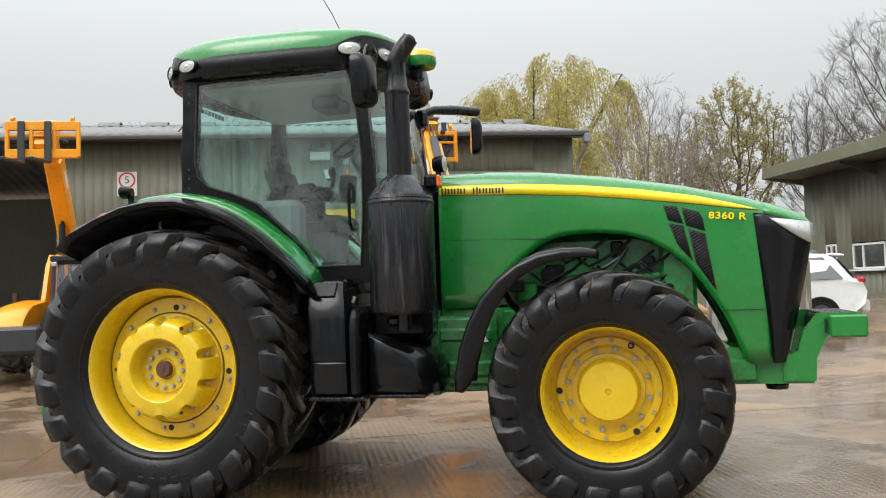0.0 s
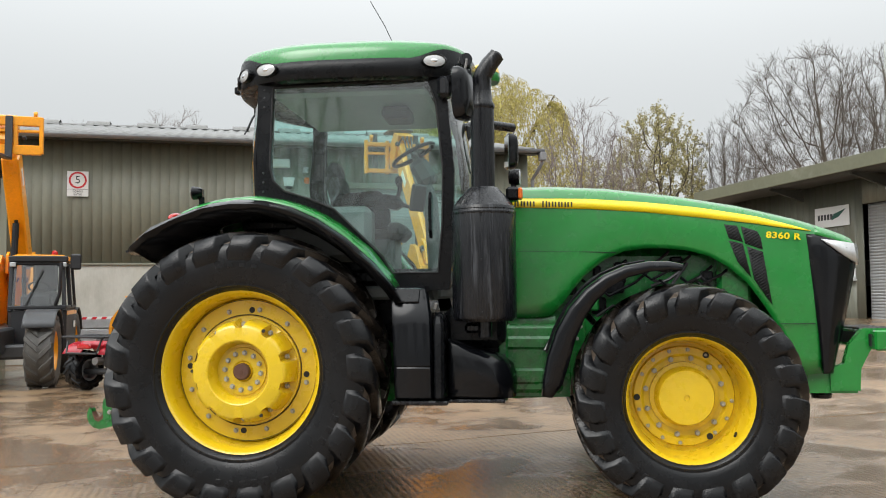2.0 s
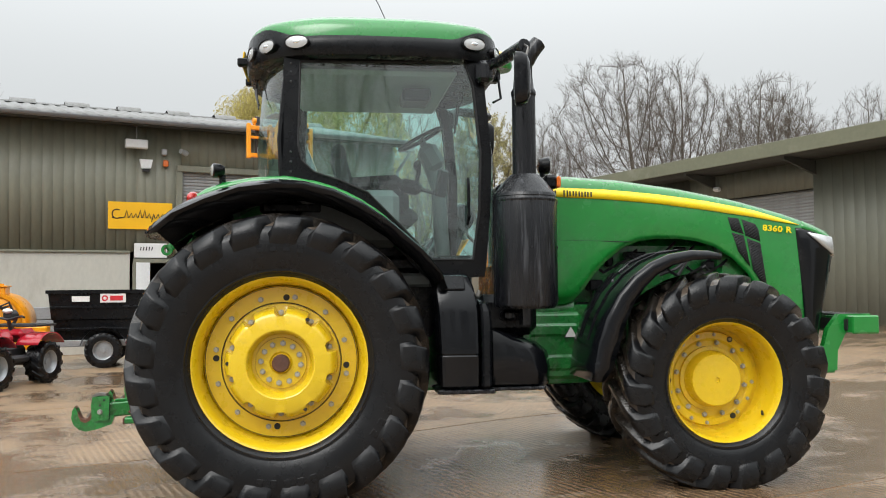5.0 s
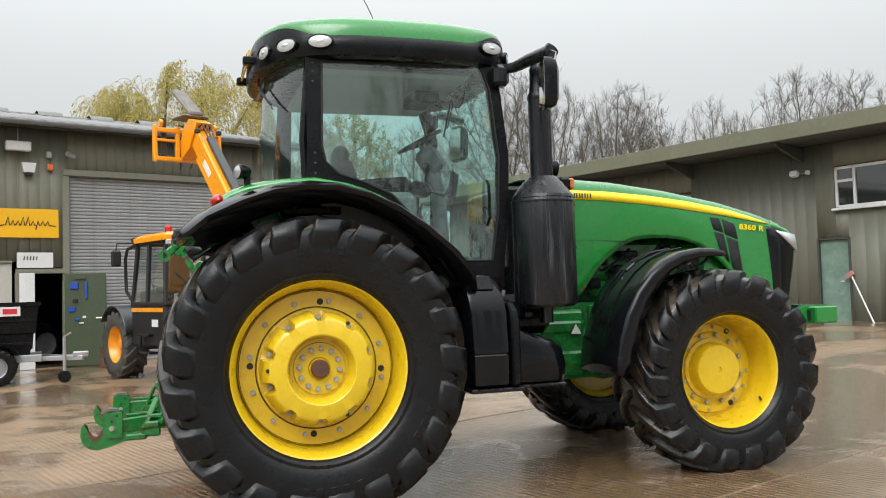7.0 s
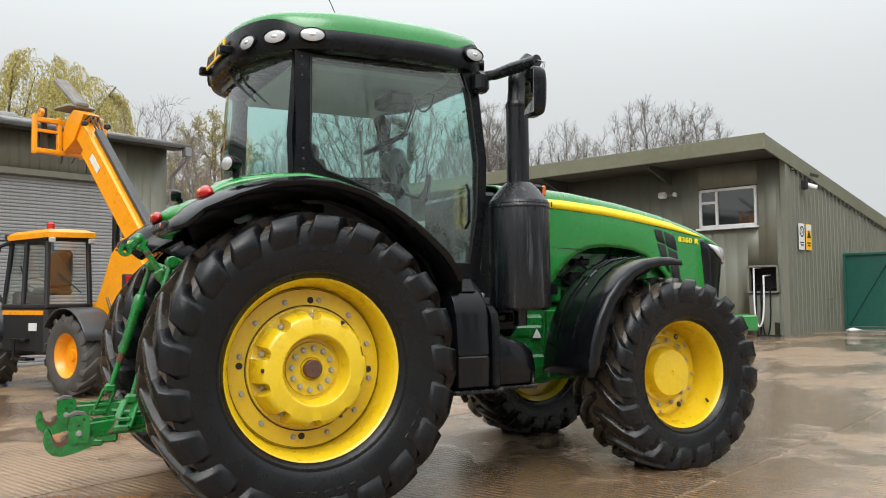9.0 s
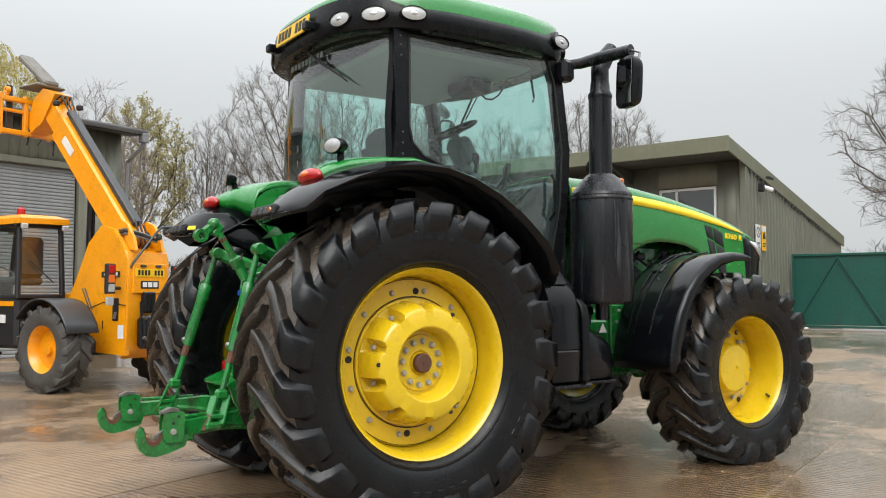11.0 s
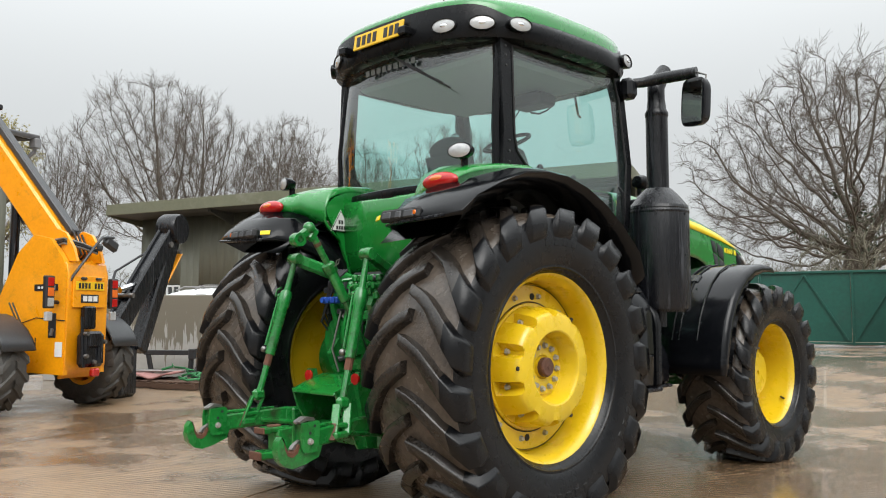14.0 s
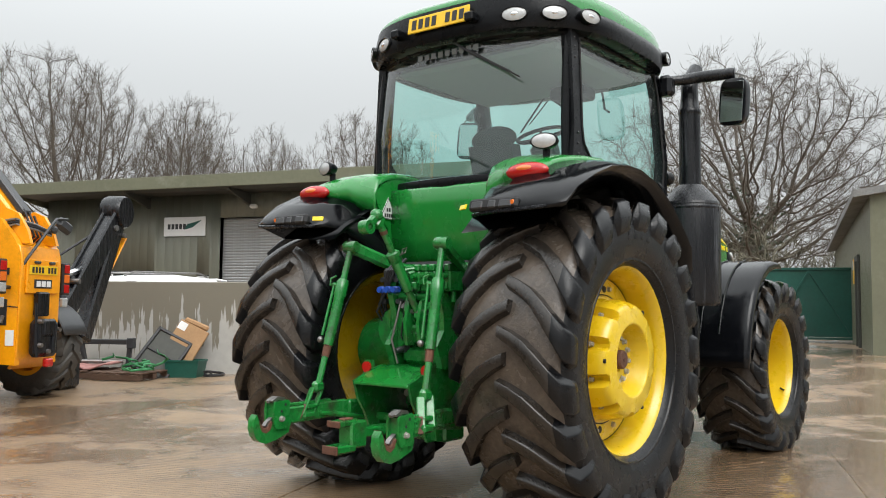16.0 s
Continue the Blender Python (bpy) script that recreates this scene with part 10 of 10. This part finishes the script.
def reach(p, d, env):
    """How far it is from p along d to the crown's outline, an egg round (0, 0, zc)."""
    R, zc, top, low = env
    h = top - zc if d[2] > 0 else zc - low
    k = np.array((1 / R, 1 / R, 1 / h))
    o, v = (p - np.array((0.0, 0.0, zc))) * k, d * k
    a, b, c = float(v @ v), float(o @ v), float(o @ o) - 1.0
    disc = b * b - a * c
    if disc <= 0 or c > 0:
        return 0.35
    return max(0.3, (-b + math.sqrt(disc)) / a)


def grow(seed, height, trunk_r, trunk_h, limbs, counts, width, zc, low, lean=(0.15, 1.35), wander=0.12, rise=0.25, fork=(0.45, 0.85), shrink=0.55, leaf=None, twig_r=0.006, from_=0.5):
    """Trunk, crown and leaves of a broad-leaved tree as Twigs: limbs fan out of the upper trunk and divide until they fill an egg-shaped crown."""
    rg = np.random.RandomState(seed)
    trunk, crown, leaves = Twigs(), Twigs(), Twigs()
    env = (width / 2, zc, height, low)

    def bough(p, d, length, r, level):
        segs = (8, 6, 4, 3, 3)[level]
        pts, rads, q, dd = [p], [r], p, d
        end_r = max(twig_r * 0.7, r * 0.22)
        for i in range(segs):
            dd = unit(dd + rg.normal(0, wander, 3) + np.array((0, 0, rise * (0.6 - 0.2 * level) * (i + 1) / segs)))
            q = q + dd * (length / segs)
            pts.append(q)
            rads.append(r + (end_r - r) * ((i + 1) / segs) ** 0.8)
        (trunk if level < 1 else crown).limb(pts, rads, (7, 5, 4, 3, 3)[level])
        if level >= len(counts):
            if leaf:
                for k in range(leaf[0]):
                    t = rg.uniform(0.1, 1.0) * segs
                    i = min(int(t), segs - 1)
                    pp = pts[i] + (pts[i + 1] - pts[i]) * (t - i)
                    leaves.leaf(pp + rg.normal(0, 0.05, 3), unit(rg.normal(0, 1, 3) + np.array((0, 0, -0.8))), unit(rg.normal(0, 1, 3)), leaf[1] * rg.uniform(0.6, 1.3))
            return
        n = counts[level]
        for k in range(n):
            f = 0.16 + 0.82 * ((k + rg.uniform(0.1, 0.9)) / n)
            t = f * segs
            i = min(int(t), segs - 1)
            pp = pts[i] + (pts[i + 1] - pts[i]) * (t - i)
            ax = unit(pts[i + 1] - pts[i])
            side = unit(np.cross(ax, rg.normal(0, 1, 3)))
            o_ = rg.uniform(*fork)
            nd = unit(ax * math.cos(o_) + side * math.sin(o_))
            ll = min(reach(pp, nd, env) * rg.uniform(0.85, 1.06), length * shrink * (1.15 - 0.45 * f) * rg.uniform(0.75, 1.25))
            bough(pp, nd, ll, max(twig_r, rads[i] * 0.5), level + 1)

    stem = [np.array((0.0, 0.0, 0.0))]
    dd = np.array((0.0, 0.0, 1.0))
    for i in range(6):
        dd = unit(dd + rg.normal(0, 0.05, 3) * np.array((1, 1, 0)))
        stem.append(stem[-1] + dd * (trunk_h / 6))
    trunk.limb(stem, [trunk_r * (1.25 - 0.45 * (i / 6) ** 0.5) * (1.15 if i == 0 else 1) for i in range(7)], 10)
    for k in range(limbs):
        f = k / max(1, limbs - 1)
        t = (from_ + (1 - from_) * f) * 6
        i = min(int(t), 5)
        pp = stem[i] + (stem[i + 1] - stem[i]) * (t - i)
        tilt = lean[1] + (lean[0] - lean[1]) * f + rg.uniform(-0.12, 0.12)
        az = k * 2.4 + rg.uniform(-0.35, 0.35)
        d = np.array((math.sin(tilt) * math.cos(az), math.sin(tilt) * math.sin(az), math.cos(tilt)))
        bough(pp, d, reach(pp, d, env) * rg.uniform(0.86, 1.0), trunk_r * rg.uniform(0.26, 0.42), 0)
    return trunk, crown, leaves


def willow_kit(seed):
    """A dome of arching limbs, from which fine strands hang in uneven curtains."""
    rg = np.random.RandomState(seed)
    tk, cr, lf = grow(seed=seed, height=12, trunk_r=0.34, trunk_h=4.5, limbs=15, counts=(9, 5), width=8.6, zc=7.6, low=3.4, lean=(0.1, 1.1), rise=0.12, fork=(0.35, 0.8), twig_r=0.010, from_=0.5)
    ends = [np.array(v) for v in cr.v[::3] if v[2] > 6.2]
    strands, leaves = Twigs(), Twigs()
    rg.shuffle(ends)
    for p in ends[:3300]:
        rad = math.hypot(p[0], p[1])
        out = unit(np.array((p[0], p[1], 0.0)))
        finger = 0.5 + 0.5 * math.sin(5 * math.atan2(p[1], p[0]) + 1.1) * math.sin(3.0 * rad)
        L = rg.uniform(0.6, 1.9) + 5.6 * rg.uniform(0.1, 1) * finger * smooth(1.8, 4.2, rad)
        pts, q, n = [p], p, 6
        d = unit(out * 0.8 + np.array((0, 0, 0.55)) + rg.normal(0, 0.25, 3))
        for i in range(n):
            d = unit(d + np.array((0, 0, -0.75)) + rg.normal(0, 0.05, 3))
            q = q + d * (L / n)
            if q[2] < 1.0:
                break
            pts.append(q)
        if len(pts) < 3:
            continue
        strands.limb(pts, [0.0075 - 0.0006 * i for i in range(len(pts))], 3)
        for k in range(int(4 + 3.2 * L)):
            i = rg.randint(0, len(pts) - 1)
            pp = pts[i] + (pts[i + 1] - pts[i]) * rg.uniform()
            leaves.leaf(pp + rg.normal(0, 0.025, 3), unit(np.array((rg.normal(0, 0.5), rg.normal(0, 0.5), -1.0))), unit(rg.normal(0, 1, 3)), rg.uniform(0.07, 0.15))
    crown = Twigs()
    crown.v, crown.f = list(cr.v), list(cr.f)
    o = len(crown.v)
    crown.v += strands.v
    crown.f += [tuple(i + o for i in f) for f in strands.f]
    return {"trunk": tk.mesh("trunk", BARK), "crown": crown.mesh("crown", TWIG_YELLOW), "leaves": leaves.mesh("leaves", LEAF_WILLOW), "top": max(v[2] for v in cr.v)}


WILLOW = willow_kit(8)
plant(WILLOW, "weeping_willow", "weeping willow with yellow-green spring catkins behind the shed", -0.3, 36.7, 13.0, 40, 0.92)
plant(WILLOW, "weeping_willow", "lower weeping willow beside its taller neighbour", -3.4, 38.0, 12.0, 170, 0.82)
plant(BIRCH, "birch_tree", "slender bare birch behind the shed", 4.2, 29.6, 9.6, 0, 1.15)
plant(BIRCH, "birch_tree", "slender bare birch behind the shed", 6.2, 33.5, 8.8, 130, 1.1)
plant(BIRCH, "birch_tree", "thin bare birch above the shed roof", -15.5, 33.0, 11.0, 70, 1.0)
plant(BIRCH, "birch_tree", "thin bare birch above the shed roof", -21.0, 33.0, 10.6, 200, 1.0)
plant(SPRING, "budding_tree", "tall tree with sparse yellow-green spring leaves", 9.2, 42.2, 12.0, 20, 1.0)
plant(SPRING, "budding_tree", "lower tree with sparse yellow-green spring leaves", 5.6, 44.5, 9.5, 150, 1.2)
tall_ash = plant(ASH, "ash_tree", "tall bare ash tree with fine twigs", 18.25, 40.15, 14.5, 15, 1.18)
ivied_ash = plant(ASH2, "ash_tree", "tall bare ash tree with ivy on its trunk", 22.8, 43.9, 15.6, 80, 1.1)
plant(ASH, "ash_tree", "bare ash tree behind the office roof", 25.2, 40.5, 13.6, 200, 1.0)
plant(ASH2, "ash_tree", "thin bare ash tree beside the office roof", 12.6, 42.0, 11.0, 10, 0.9)
plant(BIRCH, "birch_tree", "thin bare tree behind the office roof", 15.0, 44.0, 10.5, 100, 1.1)
ROW = [(29.5, 44.0, 13.6), (33.0, 40.5, 13.2), (34.6, 34.5, 13.2), (36.8, 31.6, 12.8), (33.5, 52.0, 13.6), (41.0, 49.0, 14.0)]
for i, (x, y, h) in enumerate(ROW):
    plant((ASH, ASH2)[i % 2], "ash_tree", "bare tree in the row behind the offices", x, y, h, 47 * i, 1.05, "trees behind the offices")
oak = plant(OAK, "oak_tree", "spreading bare oak with ivy-clad trunk beyond the gate", 43.4, 12.1, 16.4, 25, 0.98)
plant(OAK, "oak_tree", "bare oak beyond the low shed", 54.0, 2.0, 12.5, 140, 0.8)
# ivy climbs the trunks and the thick lower boughs
def ivy(tree, kit, thick, upto, per, spread, seed):
    rg = np.random.RandomState(seed)
    t = Twigs()
    for p, r in kit["wood"]:
        if r < thick or p[2] > upto * rg.uniform(0.55, 1.0):
            continue
        for k in range(int(per * (0.5 + r / 0.3))):
            out = unit(rg.normal(0, 1, 3))
            t.leaf(p + out * (r * 0.9 + abs(rg.normal(0, spread))) + rg.normal(0, 0.12, 3), unit(out + rg.normal(0, 0.5, 3) + np.array((0, 0, -0.6))), unit(rg.normal(0, 1, 3)), rg.uniform(0.10, 0.20))
    o = thing("ivy", "dark green ivy climbing the trunk", "ivy", kind="stuff")
    o.matrix_world = tree.matrix_world.copy()
    c = new("leaves", t.mesh("leaves", IVY))
    c.parent = o


ivy(oak, OAK, 0.11, 8.5, 26, 0.17, 2)
ivy(ivied_ash, ASH2, 0.07, 9.0, 16, 0.12, 5)
ivy(tall_ash, ASH, 0.08, 7.0, 8, 0.09, 6)
# hedge line round the yard
rg = np.random.RandomState(77)
HEDGE_RUN = [(-40 + 4.2 * i, 50 + 3 * math.sin(i)) for i in range(27)] + [(44 + 1.0 * i, 30 - 3.4 * i) for i in range(15)] + [(27.5 + 3.2 * i, 8.5 - 1.3 * i) for i in range(5)]
for i, (x, y) in enumerate(HEDGE_RUN):
    o = thing("hedge_bush", "leafless brown hedge bush at the yard's edge", "bush", "boundary hedge")
    k = rg.uniform(0.85, 1.3)
    o.matrix_world = Matrix.Translation((x, y, ground_z(x, y) - 0.05)) @ Matrix.Rotation(rg.uniform(0, 6.28), 4, "Z") @ Matrix.Diagonal((k * 1.5, k * 1.5, k, 1))
    for p in ("trunk", "crown"):
        c = new(p, BUSH[p])
        c.parent = o
# trees behind the camera, which the cab's glass mirrors
for i, (x, y, h) in enumerate([(-12, -26, 10.4), (-5.5, -24, 9.6), (1.0, -25, 11.4), (6.5, -23, 9.8), (12, -27, 11.2), (18.5, -25, 10.6), (-19, -24, 10.8), (-26, -18, 10.0)]):
    plant((ASH2, ASH)[i % 2], "ash_tree", "bare tree on the near side of the yard", x, y, h, 63 * i, 1.0, "trees on the near side")
for i in range(13):
    x, y = -30 + 4.5 * i, -29.0 + 1.5 * math.sin(2.1 * i)
    o = thing("hedge_bush", "leafless brown hedge bush at the yard's edge", "bush", "boundary hedge")
    o.matrix_world = Matrix.Translation((x, y, ground_z(x, y) - 0.05)) @ Matrix.Rotation(i * 1.3, 4, "Z") @ Matrix.Diagonal((1.6, 1.6, 1.2, 1))
    for p in ("trunk", "crown"):
        c = new(p, BUSH[p])
        c.parent = o

# ---- concrete bays of the yard, last ----
def bay_mesh(w, h, i, j):
    s = Shape().use(GROUND)
    na, nb, rows = 25, 9, []
    for b in range(nb):
        row = []
        for a in range(na):
            p = BAY_O + BAY_X * (i * 14.0 + w * a / (na - 1) + 0.005) + BAY_Y * (j * 3.7 + h * b / (nb - 1) + 0.018)
            row.append((p.x, p.y, ground_z(p.x, p.y)))
        rows.append(row)
    s.sheet(rows)
    edge = rows[0] + [r[-1] for r in rows[1:]] + rows[-1][-2::-1] + [r[0] for r in rows[-2::-1]]
    s.sheet([edge, [(x, y, z - 0.008) for x, y, z in edge]])
    return s.mesh("slab")


for i in range(-3, 4):
    for j in range(-7, 10):
        sl = new("slab", bay_mesh(14.0 - 0.010, 3.7 - 0.036, i, j))
        sl.parent = ground
